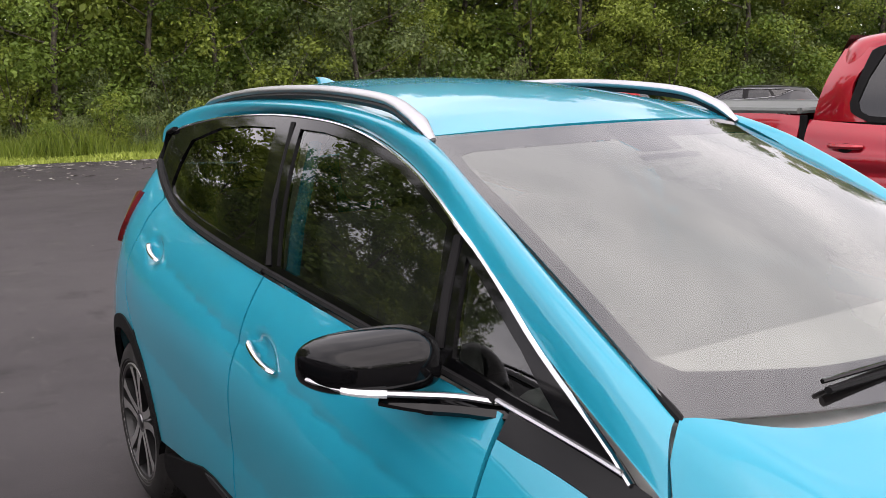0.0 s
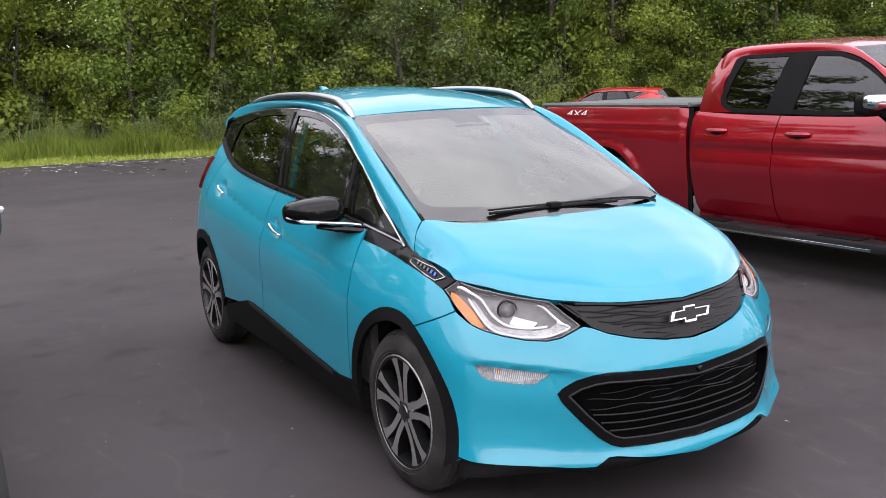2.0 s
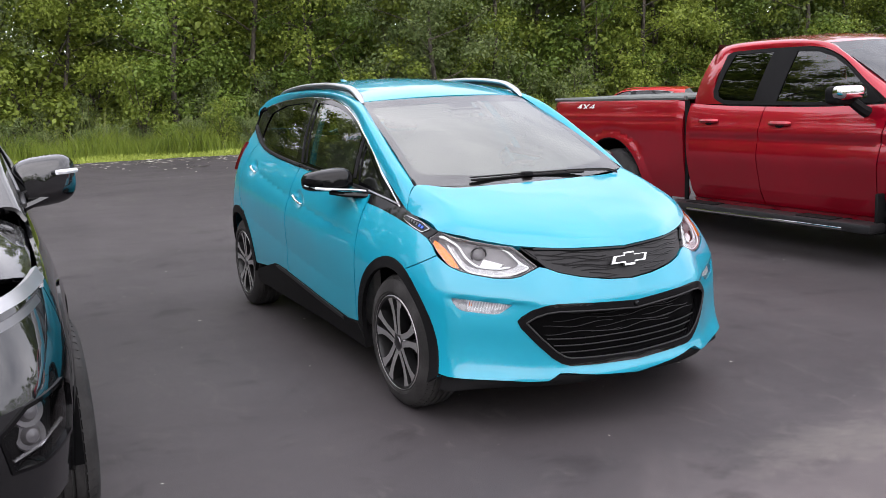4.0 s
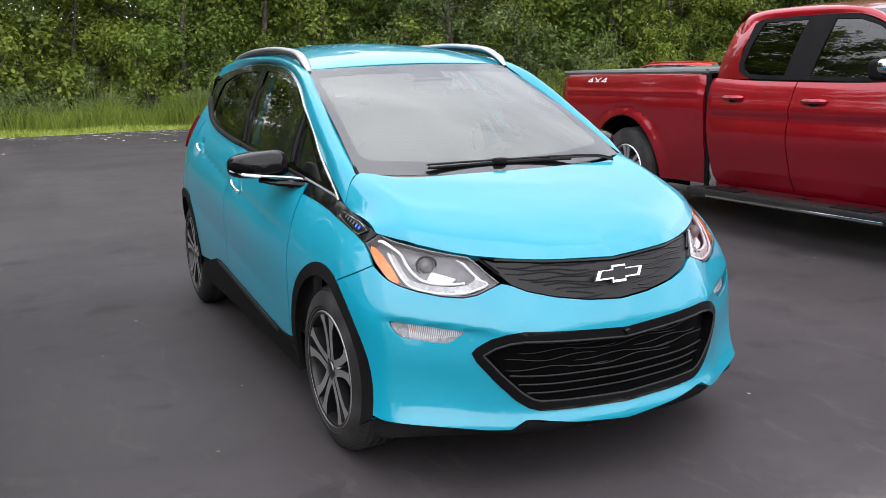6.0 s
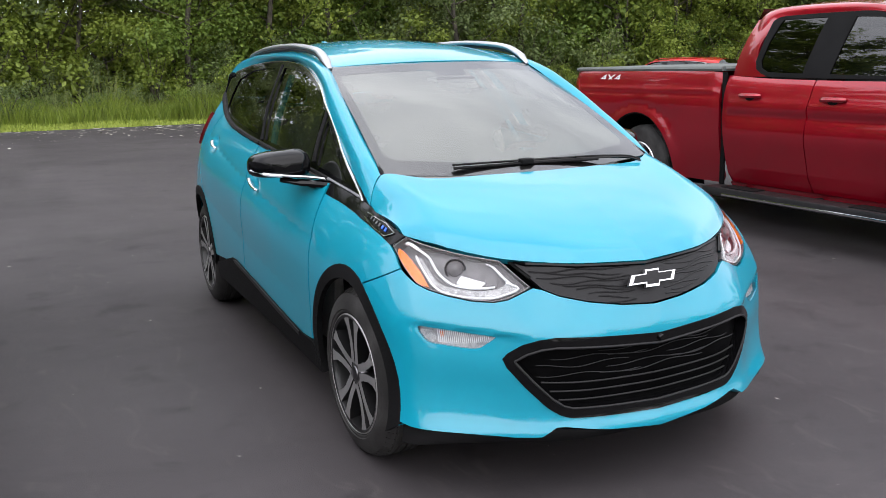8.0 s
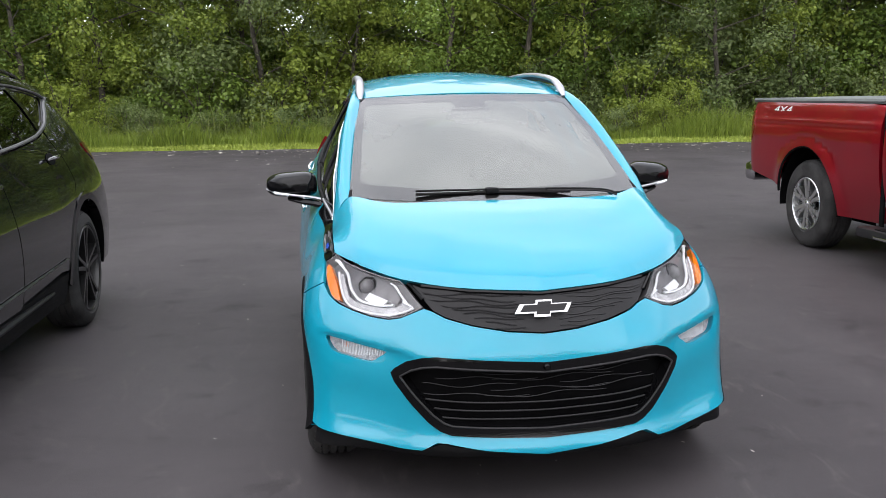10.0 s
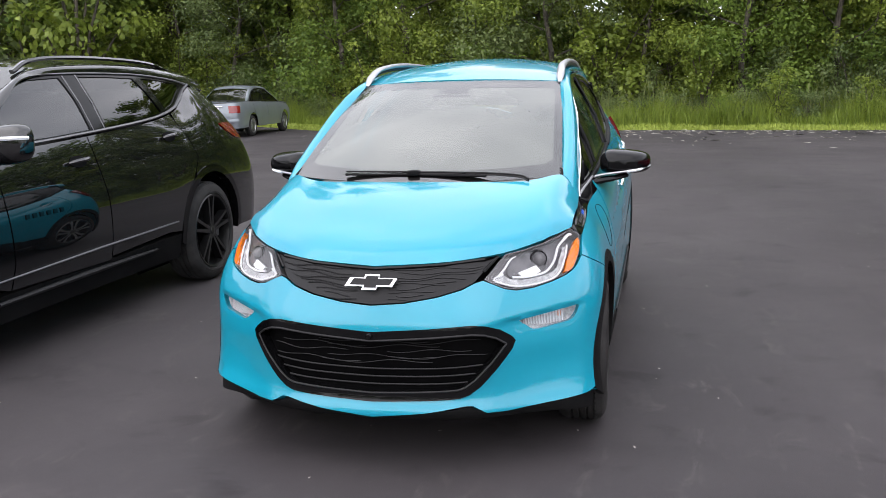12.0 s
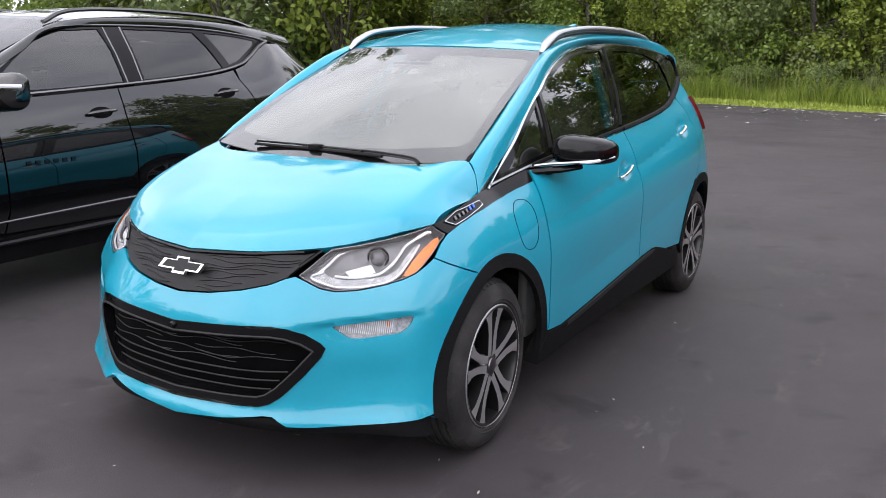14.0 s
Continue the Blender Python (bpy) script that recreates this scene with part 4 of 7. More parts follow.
def crease(y, z):
    """The soft shoulder line along the doors."""
    if y < 1.05 or y > 3.7:
        return 0.0
    f = min(1.0, (y - 1.05) / 0.7) * min(1.0, (3.7 - y) / 0.4)
    zc = 0.775 + 0.098 * (y - 1.25) + 0.014 * (y - 1.25) ** 2
    d = z - zc
    t = (math.sqrt(d * d + 0.0005) - d) / 2
    return f * (0.006 - 0.044 * t / (t + 0.10) * math.exp(-(t / 0.25) ** 2))


HANDLES = (((2.055, 0.863), (2.235, 0.903)), ((3.095, 0.985), (3.265, 1.022)))


def low(s, z):
    """The finished body side: the smooth skin with the finger dents behind the door handles."""
    p = skin(s, z)
    if 1.95 < p[1] < 3.4 and 0.78 < z < 1.1:
        for (ya, za), (yb, zb) in HANDLES:
            a = (p[1] - (ya + yb) / 2) / 0.070
            b = (z - (za + zb) / 2 - 0.22 * (p[1] - (ya + yb) / 2) - 0.004) / 0.036
            q = a * a + b * b
            if q < 6:
                p[0] -= math.copysign(0.024 * math.exp(-q ** 1.5), s)
    return p


def skin(s, z):
    p = BODY.low(s, z)
    c = crease(p[1], z)
    lip = 0.028 * math.exp(-((z - 0.235) / 0.045) ** 2) * (1.0 if abs(s) < 0.75 else max(0.0, 1 - (abs(s) - 0.75) / 0.25))
    p = p + np.array([math.copysign(c, s), -lip, 0.0])
    # fold under the corner lamp that runs in towards the grille, and the shallow channel below it
    a = abs(s)
    if 0.15 < a < 1.0:
        p[1] += 0.012 * math.exp(-((z - 0.385) / 0.085) ** 2) * math.exp(-((a - 0.66) / 0.20) ** 2)
        d = 0.578 + 0.105 * (a - 0.572) - z
        ledge = 0.5 + 0.5 * math.tanh(d / 0.009)
        fade = math.exp(-(max(0.0, d) / 0.085) ** 2)
        along_it = 1 / (1 + math.exp(-(a - 0.475) / 0.030)) / (1 + math.exp((a - 0.845) / 0.022))
        p[1] += 0.021 * ledge * fade * along_it
    return p


PX, PY = BODY.px, BODY.py


def sym(pts):
    """An outline drawn for the left half, closed by its mirror image: pts run from centre line to centre line."""
    return list(pts) + [(-u, v) for u, v in reversed(pts) if abs(u) > 1e-6]


# front bumper with the openings for lamps and grilles
lip_line = PX([(0.0, 0.226), (0.20, 0.245), (0.345, 0.268), (0.375, 0.268), (0.425, 0.240), (0.50, 0.238), (0.62, 0.246)]) + PY([(0.37, 0.256), (0.412, 0.264)])
arch_front = PY(arc(ARCH_F, 0.42, 187, 115, 14))
HEADLAMP = [(0.905, 0.866), (0.790, 0.844), (0.700, 0.829), (0.595, 0.815), (0.500, 0.805), (0.470, 0.782), (0.442, 0.754), (0.410, 0.724), (0.436, 0.711), (0.503, 0.687),
            (0.558, 0.678), (0.635, 0.681), (0.725, 0.695), (0.790, 0.711), (0.840, 0.729), (0.900, 0.772), (0.955, 0.810), (1.005, 0.832)]
UP_GRILLE_HALF = PX([(0.0, 0.644), (0.12, 0.652), (0.24, 0.672), (0.33, 0.695), (0.372, 0.715), (0.40, 0.748), (0.445, 0.797), (0.40, 0.791), (0.25, 0.781), (0.10, 0.774), (0.0, 0.770)])
LOW_GRILLE_HALF = PX([(0.0, 0.547), (0.15, 0.556), (0.30, 0.566), (0.37, 0.569), (0.42, 0.563), (0.465, 0.545), (0.505, 0.515), (0.518, 0.498), (0.508, 0.470), (0.46, 0.405), (0.40, 0.338), (0.36, 0.308), (0.325, 0.296), (0.18, 0.288), (0.0, 0.282)])
FOG = [(a, b) for a, b in spline([(0.829, 0.596), (0.776, 0.592), (0.712, 0.585), (0.645, 0.577), (0.572, 0.569), (0.568, 0.563), (0.594, 0.546), (0.624, 0.530), (0.667, 0.529), (0.730, 0.536), (0.785, 0.544), (0.812, 0.562)], 3, True)]
half = lip_line + arch_front + PY([(0.660, 0.690)]) + [(1.022, 0.731), (0.914, 0.765)] + [(u, v - 0.004) for u, v in reversed(HEADLAMP[8:15])] + [(0.405, 0.718)] + [(u, v - 0.004) for u, v in reversed(UP_GRILLE_HALF[:5])]
low_g = sym(LOW_GRILLE_HALF)
panel("front_bumper", low, sym(half), CYAN, car, holes=[low_g, FOG, [(-u, v) for u, v in FOG]], step=0.014, thick=0.03, out_to=(0, 1.5, 0.5))

# lower spoiler lip in black under the bumper
chin = [(u, v - 0.004) for u, v in lip_line]
panel("chin_spoiler", low, [(-u, v) for u, v in reversed(chin)] + [(u, v) for u, v in chin[1:]] + [(chin[-1][0], 0.185), (0.55, 0.198), (0.0, 0.200), (-0.55, 0.198), (-chin[-1][0], 0.185)],
      MATTE_BLACK, car, step=0.05, thick=0.05, off=-0.022, label="matt black chin spoiler", out_to=(0, 1.5, 0.5))

# upper closed grille with flowing raised lines and a bow-tie badge shape
up_g = sym(UP_GRILLE_HALF)
panel("upper_grille", low, up_g, GRILLE_GREY, car, step=0.03, thick=0.02, off=-0.006, gap=0.004, label="textured charcoal closed grille panel", out_to=(0, 1.5, 0.5))
gb = Build()
edge = on_map(low, UP_GRILLE_HALF[5:], -0.002)
gb.tube(edge, 0.007, 6)
gb.mirror()
gb.out("grille_edge", GLOSS_BLACK, car)
rngg = random.Random(4)
for row in range(9):
    for sd in (-1, 1):
        z0 = 0.660 + row * 0.0125
        xa, xb = 0.06 + 0.03 * (row % 2), min(0.40, 0.16 + row * 0.037)
        pts, ph = [], rngg.uniform(0, 6)
        if z0 > 0.766:
            continue
        for i in range(25):
            xx = xa + (xb - xa) * i / 24
            zz = z0 + 0.055 * (xx - 0.02) * (1 - row * 0.046) + 0.007 * math.sin(xx * 26 + ph) * math.sin(xx * 9 + row)
            pts.append((math.copysign(BODY.at_x(xx, zz), sd), zz))
        rb = Build().tube(on_map(low, pts, -0.0045), [0.0008] + [0.0024] * 23 + [0.0008], 5)
        rb.out("grille_rib", GRILLE_GREY, car)
BOW = 0.89
bow = [(x * BOW, z * BOW) for x, z in [(-0.092, 0.018), (-0.030, 0.018), (-0.027, 0.033), (0.036, 0.033), (0.033, 0.018), (0.112, 0.018), (0.092, -0.018), (0.027, -0.018), (0.024, -0.033), (-0.039, -0.033), (-0.036, -0.018), (-0.114, -0.018)]]
mb = pose(0, 0.099, 0.722, 90 - 24, 0, 0)
badge = Build().prism(bow, 0.012, mb)
bo = badge.out("emblem", CHROME_SOFT, car, "chrome bow-tie shaped emblem", 20)
Build().prism([(x * 0.84 + 0.002, z * 0.76 + 0.001) for x, z in bow], 0.0135, mb).out("emblem_face", GRILLE_GREY, bo, "dark emblem centre", 20)

# lower grille: black surround, recessed mesh panel, thin bars
ring = [tuple(p) for p in shrink(low_g, 0.072)]
panel("grille_surround", low, low_g, GLOSS_BLACK, car, holes=[ring], step=0.03, thick=0.05, off=0.004, gap=-0.003, label="gloss black lower grille surround", out_to=(0, 1.5, 0.5))
rim = [tuple(p) for p in shrink(low_g, 0.064)]
Build().tube([*on_map(low, even(rim, 0.03), 0.004), *on_map(low, rim[:1], 0.004)], 0.0045, 6).out("grille_rim", GRILLE_GREY, car, "satin inner rim of the lower grille")
panel("lower_grille", low, shrink(low_g, 0.020), GRILLE_BLACK, car, step=0.04, thick=0.01, off=-0.034, label="black recessed lower grille", out_to=(0, 1.5, 0.5))


def grille_span(z, inset=0.048):
    """Half width of the lower grille at a height."""
    zs = [p for p in LOW_GRILLE_HALF]
    best = 0.0
    for (s0, z0), (s1, z1) in zip(zs, zs[1:]):
        if (z0 - z) * (z1 - z) <= 0 and z0 != z1:
            best = max(best, s0 + (s1 - s0) * (z - z0) / (z1 - z0))
    return best - inset


for z0, r in ((0.401, 0.0026), (0.371, 0.0026), (0.341, 0.0026), (0.312, 0.0024)):
    hw = grille_span(z0)
    Build().tube(on_map(low, [(u, z0 + 0.010 * (abs(u) / 0.4) ** 2) for u in np.linspace(-hw, hw, 25)], -0.022), r, 6, 1.3).out("grille_bar", GRILLE_GREY, car, "dark satin grille bar")
for row in range(6):
    z0 = 0.425 + row * 0.020
    for a, b in ((-0.42, -0.05), (-0.20, 0.22), (0.06, 0.43)):
        a2, b2 = a + 0.05 * math.sin(row * 3.1 + a), b + 0.05 * math.sin(row * 2.3 + b)
        hw = grille_span(z0, 0.04)
        a2, b2 = max(a2, -hw), min(b2, hw)
        if b2 - a2 < 0.1 or (row + int(10 * a)) % 3 == 0:
            continue
        pts = [(a2 + (b2 - a2) * i / 20, z0 + 0.010 * math.sin((a2 + (b2 - a2) * i / 20) * 17 + row * 1.9) * math.sin(math.pi * i / 20) + 0.02 * (a2 + (b2 - a2) * i / 20) ** 2) for i in range(21)]
        Build().tube(on_map(low, pts, -0.031), [0.001] + [0.0018] * 19 + [0.001], 5).out("grille_rib", GRILLE_GREY, car)
cam_b = Build().lathe([(0.0, 0.012), (0.008, 0.012), (0.012, 0.006), (0.013, -0.01)], Matrix.Translation(on_map(low, [(0.0, 0.533)], 0.004)[0]) @ pose(0, 0, 0, 90), 14)
cam_b.out("front_sensor", GLOSS_BLACK, car)

# headlamps and the lamps below them
for fl in (False, True):
    hl = new("headlamp")
    hl.parent = car
    hl["label"] = "clear headlamp with amber corner and white light strip"
    kw = dict(flip=fl, out_to=(0, 1.5, 0.5))
    panel("lamp_housing", low, HEADLAMP, LAMP_DARK, hl, step=0.03, thick=0.0, off=-0.045, gap=0.002, **kw)
    panel("lamp_bezel", low, HEADLAMP, LAMP_DARK, hl, holes=[shrink(HEADLAMP, 0.008)], step=0.02, thick=0.04, off=-0.006, gap=0.003, **kw)
    band = [(0.846, 0.812), (0.820, 0.809), (0.790, 0.775), (0.766, 0.742), (0.733, 0.726), (0.678, 0.718), (0.594, 0.713), (0.530, 0.721), (0.496, 0.736), (0.454, 0.721), (0.516, 0.700), (0.574, 0.690), (0.667, 0.693), (0.735, 0.705), (0.774, 0.725), (0.806, 0.763)]
    panel("light_guide", low, band, LAMP_RIB, hl, step=0.02, thick=0.01, off=-0.020, label="ribbed white light strip", **kw)
    edge_line = spline([(0.846, 0.812), (0.806, 0.763), (0.774, 0.725), (0.735, 0.705), (0.667, 0.693), (0.574, 0.690), (0.516, 0.700), (0.454, 0.721), (0.496, 0.738)], 4)
    Build().tube(on_map(low, edge_line, -0.014), 0.0042, 6).out("guide_edge", LAMP_WHITE, hl, flip=fl)
    s_line = spline([(0.908, 0.846), (0.878, 0.845), (0.832, 0.831), (0.790, 0.811), (0.771, 0.787), (0.753, 0.763), (0.724, 0.740), (0.697, 0.728), (0.648, 0.721), (0.600, 0.719), (0.540, 0.724)], 4)
    Build().tube(on_map(low, s_line, -0.014), [0.0075] * 8 + [0.0055] * (len(s_line) - 8), 6, 0.8).out("bright_edge", LAMP_WHITE, hl, flip=fl)
    Build().tube(on_map(low, spline([(0.556, 0.794), (0.530, 0.785), (0.501, 0.755), (0.475, 0.732)], 4), -0.016), [0.0025] * 4 + [0.0045] * 9, 6).out("inner_strip", LAMP_WHITE, hl, flip=fl)
    panel("amber_reflector", low, [(0.948, 0.828), (0.910, 0.820), (0.860, 0.796), (0.823, 0.766), (0.804, 0.741), (0.790, 0.720), (0.815, 0.722), (0.843, 0.735), (0.877, 0.761), (0.917, 0.789), (0.952, 0.815)], AMBER, hl, step=0.02, thick=0.02, off=-0.005, label="amber corner reflector", **kw)
    panel("reflector_bowl", low, [(0.668, 0.760), (0.573, 0.740), (0.598, 0.724), (0.660, 0.727), (0.690, 0.738)], LAMP_WHITE, hl, step=0.02, thick=0.02, off=-0.026, label="bright reflector", **kw)
    panel("lamp_cave", low, [(0.760, 0.808), (0.690, 0.815), (0.600, 0.802), (0.545, 0.782), (0.520, 0.750), (0.540, 0.728), (0.600, 0.722), (0.690, 0.732), (0.735, 0.752), (0.760, 0.785)], LAMP_CAVE, hl, step=0.03, thick=0.0, off=-0.036, **kw)
    c = on_map(low, [(0.690, 0.781)], -0.030)[0]
    mm = Matrix.Translation(c) @ pose(0, 0, 0, 80, 0, 32)
    pj = Build().lathe([(0.0, 0.022), (0.012, 0.020), (0.022, 0.012), (0.027, 0.0), (0.027, -0.004), (0.033, -0.004), (0.036, -0.012), (0.036, -0.03)], mm, 24)
    pj.out("projector", LAMP_DARK, hl, "round dark projector lens", flip=fl)
    Build().lathe([(0.029, -0.001), (0.033, 0.002), (0.037, -0.003), (0.037, -0.02)], mm, 24).out("projector_ring", GRILLE_GREY, hl, flip=fl)
    cv = panel("lens_cover", low, HEADLAMP, CLEAR, hl, step=0.03, thick=0.0, off=-0.002, gap=0.003, **kw)
    cv.visible_shadow = False
    fg = new("corner_lamp")
    fg.parent = car
    fg["label"] = "clear ribbed turn lamp in the bumper"
    panel("lamp_bowl", low, FOG, LAMP_RIB, fg, step=0.02, thick=0.0, off=-0.022, **kw)
    panel("amber_bulb", low, [(0.755, 0.580), (0.738, 0.579), (0.739, 0.564), (0.754, 0.563)], AMBER, fg, step=0.01, thick=0.01, off=-0.018, **kw)
    for i in range(26):
        s0 = 0.588 + i * 0.0068
        za, zb = 0.540 + 0.010 * abs(i - 16) / 16, 0.572 + 0.018 * i / 26
        Build().tube(on_map(low, [(s0, za), (s0 + 0.004, zb)], -0.012), 0.0018, 4).out("lamp_flute", LAMP_WHITE, fg, flip=fl)
    cv = panel("lens_cover", low, FOG, CLEAR, fg, step=0.03, thick=0.0, off=-0.003, **kw)
    cv.visible_shadow = False

# flanks
seam = [(1.237, 0.80), (1.243, 0.58), (1.268, 0.36), (1.255, 0.325)]
strip_low = [(0.605, 0.832), (0.688, 0.853), (0.782, 0.870), (0.887, 0.884), (1.021, 0.902), (1.127, 0.922), (1.238, 0.938)]
PORT = [(1.093 + 0.074 * math.copysign(abs(math.cos(a)) ** 0.85, math.cos(a)) + 0.014 * math.sin(a), 0.791 + 0.092 * math.copysign(abs(math.sin(a)) ** 0.85, math.sin(a)) - 0.006 * math.cos(a)) for a in [2 * math.pi * i / 32 for i in range(32)]]
fender = [(0.918, 0.768), (0.960, 0.807), (1.008, 0.829)] + PY(strip_low + seam[:3] + arc(ARCH_F, 0.42, 3.5, 113, 16) + [(0.664, 0.694)]) + [(1.024, 0.735)]
port_uv = [(BODY.at_y(y, z), z) for y, z in PORT]
panel("fender", low, fender, CYAN, car, step=0.035, gap=0.0015)
panel("fender", low, fender, CYAN, car, step=0.035, gap=0.0015, holes=[], flip=True)
cp = Build().tube([*on_map(low, port_uv, 0.0005), on_map(low, port_uv[:1], 0.0005)[0]], 0.0012, 5)
cp.out("charge_flap_joint", UNDER, car, "round charge flap joint")


def belt_s(y):
    lo, hi = BODY.keys[3], BODY.s * 0.93
    for _ in range(30):
        m = (lo + hi) / 2
        lo, hi = (m, hi) if BODY.f(m)[4] < y else (lo, m)
    return lo


def belt(y, d=0.0):
    return BODY.top(belt_s(y)) + d


strip = PY(strip_low) + [(belt_s(y), belt(y, 0.0)) for y in (1.238, 1.15, 1.0, 0.88, 0.76, 0.66, 0.60)] + [(0.908, 0.866), (1.006, 0.833)]
pair("cowl_strip", low, strip, BLACK_TRIM, car, step=0.03, off=-0.001, gap=0.001, label="gloss black strip from mirror to headlamp")
sill_top = [(1.262, 0.318), (1.40, 0.318), (1.70, 0.352), (2.05, 0.392), (2.35, 0.425), (2.52, 0.440), (2.60, 0.436), (2.78, 0.395), (3.02, 0.335)]
door_f = PY([(1.248, 0.945), (1.245, 0.80), (1.251, 0.58), (1.275, 0.365), (1.272, 0.326)] + sill_top[1:5] + [(2.33, 0.424), (2.325, 0.60), (2.31, 0.85)]) + [(belt_s(y), belt(y, -0.008)) for y in (2.29, 2.1, 1.9, 1.7, 1.5, 1.35, 1.25)]
pair("front_door", low, door_f, CYAN, car, step=0.016, gap=0.0015)
door_r = PY([(2.318, 0.85), (2.333, 0.60), (2.338, 0.426)] + sill_top[5:8] + arc(ARCH_R, 0.425, 171, 118, 8) + [(3.31, 0.73), (3.40, 0.83), (3.435, 0.95), (3.43, 1.09), (3.40, 1.165)]) + [(belt_s(y), belt(y, -0.008)) for y in (3.38, 3.2, 3.0, 2.8, 2.6, 2.4, 2.298)]
pair("rear_door", low, door_r, CYAN, car, step=0.016, gap=0.0015)
TAIL = PY([(3.655, 1.165), (3.72, 1.155), (3.80, 1.10), (3.84, 1.02), (3.82, 0.955), (3.765, 0.965), (3.700, 1.05)])
s_end = BODY.s
quarter = PY([(3.408, 1.165), (3.438, 1.09), (3.443, 0.95), (3.408, 0.826), (3.316, 0.722)] + arc(ARCH_R, 0.425, 110, -8, 16)) + [(s_end * 0.985, 0.24), (s_end * 0.985, 1.20)] + [(s_end * 0.95, 1.24)] + \
    [(belt_s(y), belt(y, -0.008)) for y in (3.74, 3.6, 3.48)]
pair("rear_quarter", low, quarter, CYAN, car, step=0.025, gap=0.0015, holes=[TAIL])
pair("tail_lamp", low, TAIL, TAIL_RED, car, step=0.03, off=0.018, thick=0.03, label="red wrap-round tail lamp")
tg = s_end * 0.986
panel("tailgate", low, [(tg, 0.24), (s_end, 0.24), (s_end, 1.25), (tg, 1.25)], CYAN, car, step=0.06)
panel("tailgate_panel", low, [(tg, 0.24), (s_end, 0.24), (s_end, 1.25), (tg, 1.25)], CYAN, car, step=0.06, flip=True)

# wheel-arch and sill cladding
for cc, nm in ((ARCH_F, 0), (ARCH_R, 1)):
    a0, a1 = (3, 186) if nm == 0 else (-8, 172)
    ring = PY(arc(cc, 0.424, a0, a1, 26) + [(cc[0] + 0.372 * math.cos(radians(a)), cc[1] + 0.372 * math.sin(radians(a))) for a in np.linspace(a1 + 8, a0 - 12, 26)])
    pair("arch_cladding", low, ring, MATTE_BLACK, car, step=0.03, off=0.0015 if nm == 0 else 0.006, thick=0.022, label="dark grey plastic wheel-arch cladding")
sill = PY(sill_top + [(3.04, 0.28), (3.02, 0.252), (2.4, 0.238), (1.7, 0.225), (1.19, 0.200), (1.20, 0.24)])
pair("sill_cladding", low, sill, MATTE_BLACK, car, step=0.04, off=0.005, thick=0.06, label="dark plastic sill cladding")
accent = PY([(1.66, 0.346), (2.05, 0.390), (2.35, 0.422), (2.50, 0.436), (2.56, 0.432), (2.52, 0.418), (2.30, 0.398), (2.0, 0.362), (1.66, 0.322), (1.45, 0.300), (1.45, 0.318)])
pair("sill_accent", low, accent, GRILLE_GREY, car, step=0.03, off=0.010, thick=0.01, label="satin grey sill accent")
fl_seam = Build()
fl_seam.tube(on_map(low, PY([(1.20, 0.215), (1.8, 0.235), (2.6, 0.25), (3.0, 0.26)]), -0.02), 0.02, 6)
both(fl_seam, "sill_flange", UNDER, car)


# glasshouse
def side(y, z):
    s = belt_s(y)
    rx, ry, zt, tx, ty, e, tuck = BODY.f(s)
    h = z - zt
    return np.array([tx - 0.34 * h - 0.50 * h * abs(h), y, z])


DLO_TOP = [(0.967, 0.931), (1.25, 1.11), (1.492, 1.255), (1.78, 1.368), (2.15, 1.443), (2.612, 1.470), (3.10, 1.458), (3.50, 1.420), (3.715, 1.385)]
dlo_top = [tuple(p) for p in spline(DLO_TOP, 6)]
dlo = [(y, belt(y, 0.0)) for y in np.linspace(0.98, 3.70, 24)] + [(3.745, 1.285)] + list(reversed(dlo_top))
q_glass = [(1.13, 0.990), (1.42, 1.035), (1.478, 1.215), (1.39, 1.168), (1.25, 1.082)]
f_glass = [(1.505, 1.040), (1.90, 1.068), (2.245, 1.092), (2.34, 1.25), (2.455, 1.437), (2.30, 1.432), (2.10, 1.412), (1.85, 1.362), (1.68, 1.305), (1.575, 1.262), (1.53, 1.16)]
r_glass = [(2.415, 1.105), (2.80, 1.130), (3.15, 1.162), (3.33, 1.188), (3.40, 1.215), (3.385, 1.29), (3.345, 1.375), (3.10, 1.425), (2.85, 1.437), (2.63, 1.437), (2.50, 1.25)]
kw = dict(out_to=(0, 2.3, 0.9))
pair("window_surround", side, dlo, GLOSS_BLACK, car, holes=[q_glass, f_glass, r_glass], step=0.05, thick=0.02, off=0.002, label="gloss black window pillars and surround", **kw)
for nm, g, gm in (("quarter_window", q_glass, GLASS_SIDE), ("front_window", f_glass, GLASS_SIDE), ("rear_window", r_glass, GLASS_REAR)):
    for ob in pair(nm, side, shrink(g, -0.006), gm, car, step=0.08, thick=0.0, off=-0.004, **kw):
        ob.visible_shadow = False
bk = Build().tube(on_map(side, [(y, z + 0.003) for y, z in dlo_top[45:]] + [(3.75, 1.285)] + [(y, belt(y, 0.002)) for y in np.linspace(3.70, 2.3, 14)], 0.006), 0.015, 6, 0.7)
both(bk, "window_seal", MATTE_BLACK, car)
bt = Build().tube(on_map(side, [(y, belt(y, 0.004)) for y in np.linspace(2.3, 1.27, 12)], 0.006), 0.010, 6, 0.8)
both(bt, "belt_seal", MATTE_BLACK, car)
bch = Build().tube(on_map(side, [(y, belt(y, 0.006)) for y in np.linspace(1.27, 0.985, 8)], 0.007), 0.0058, 6, 0.8)
both(bch, "belt_chrome", SATIN, car)
bar = Build().tube(on_map(side, [(1.462, 1.045), (1.49, 1.14), (1.522, 1.25)], 0.004), 0.013, 6, 0.5)
both(bar, "window_bar", MATTE_BLACK, car)
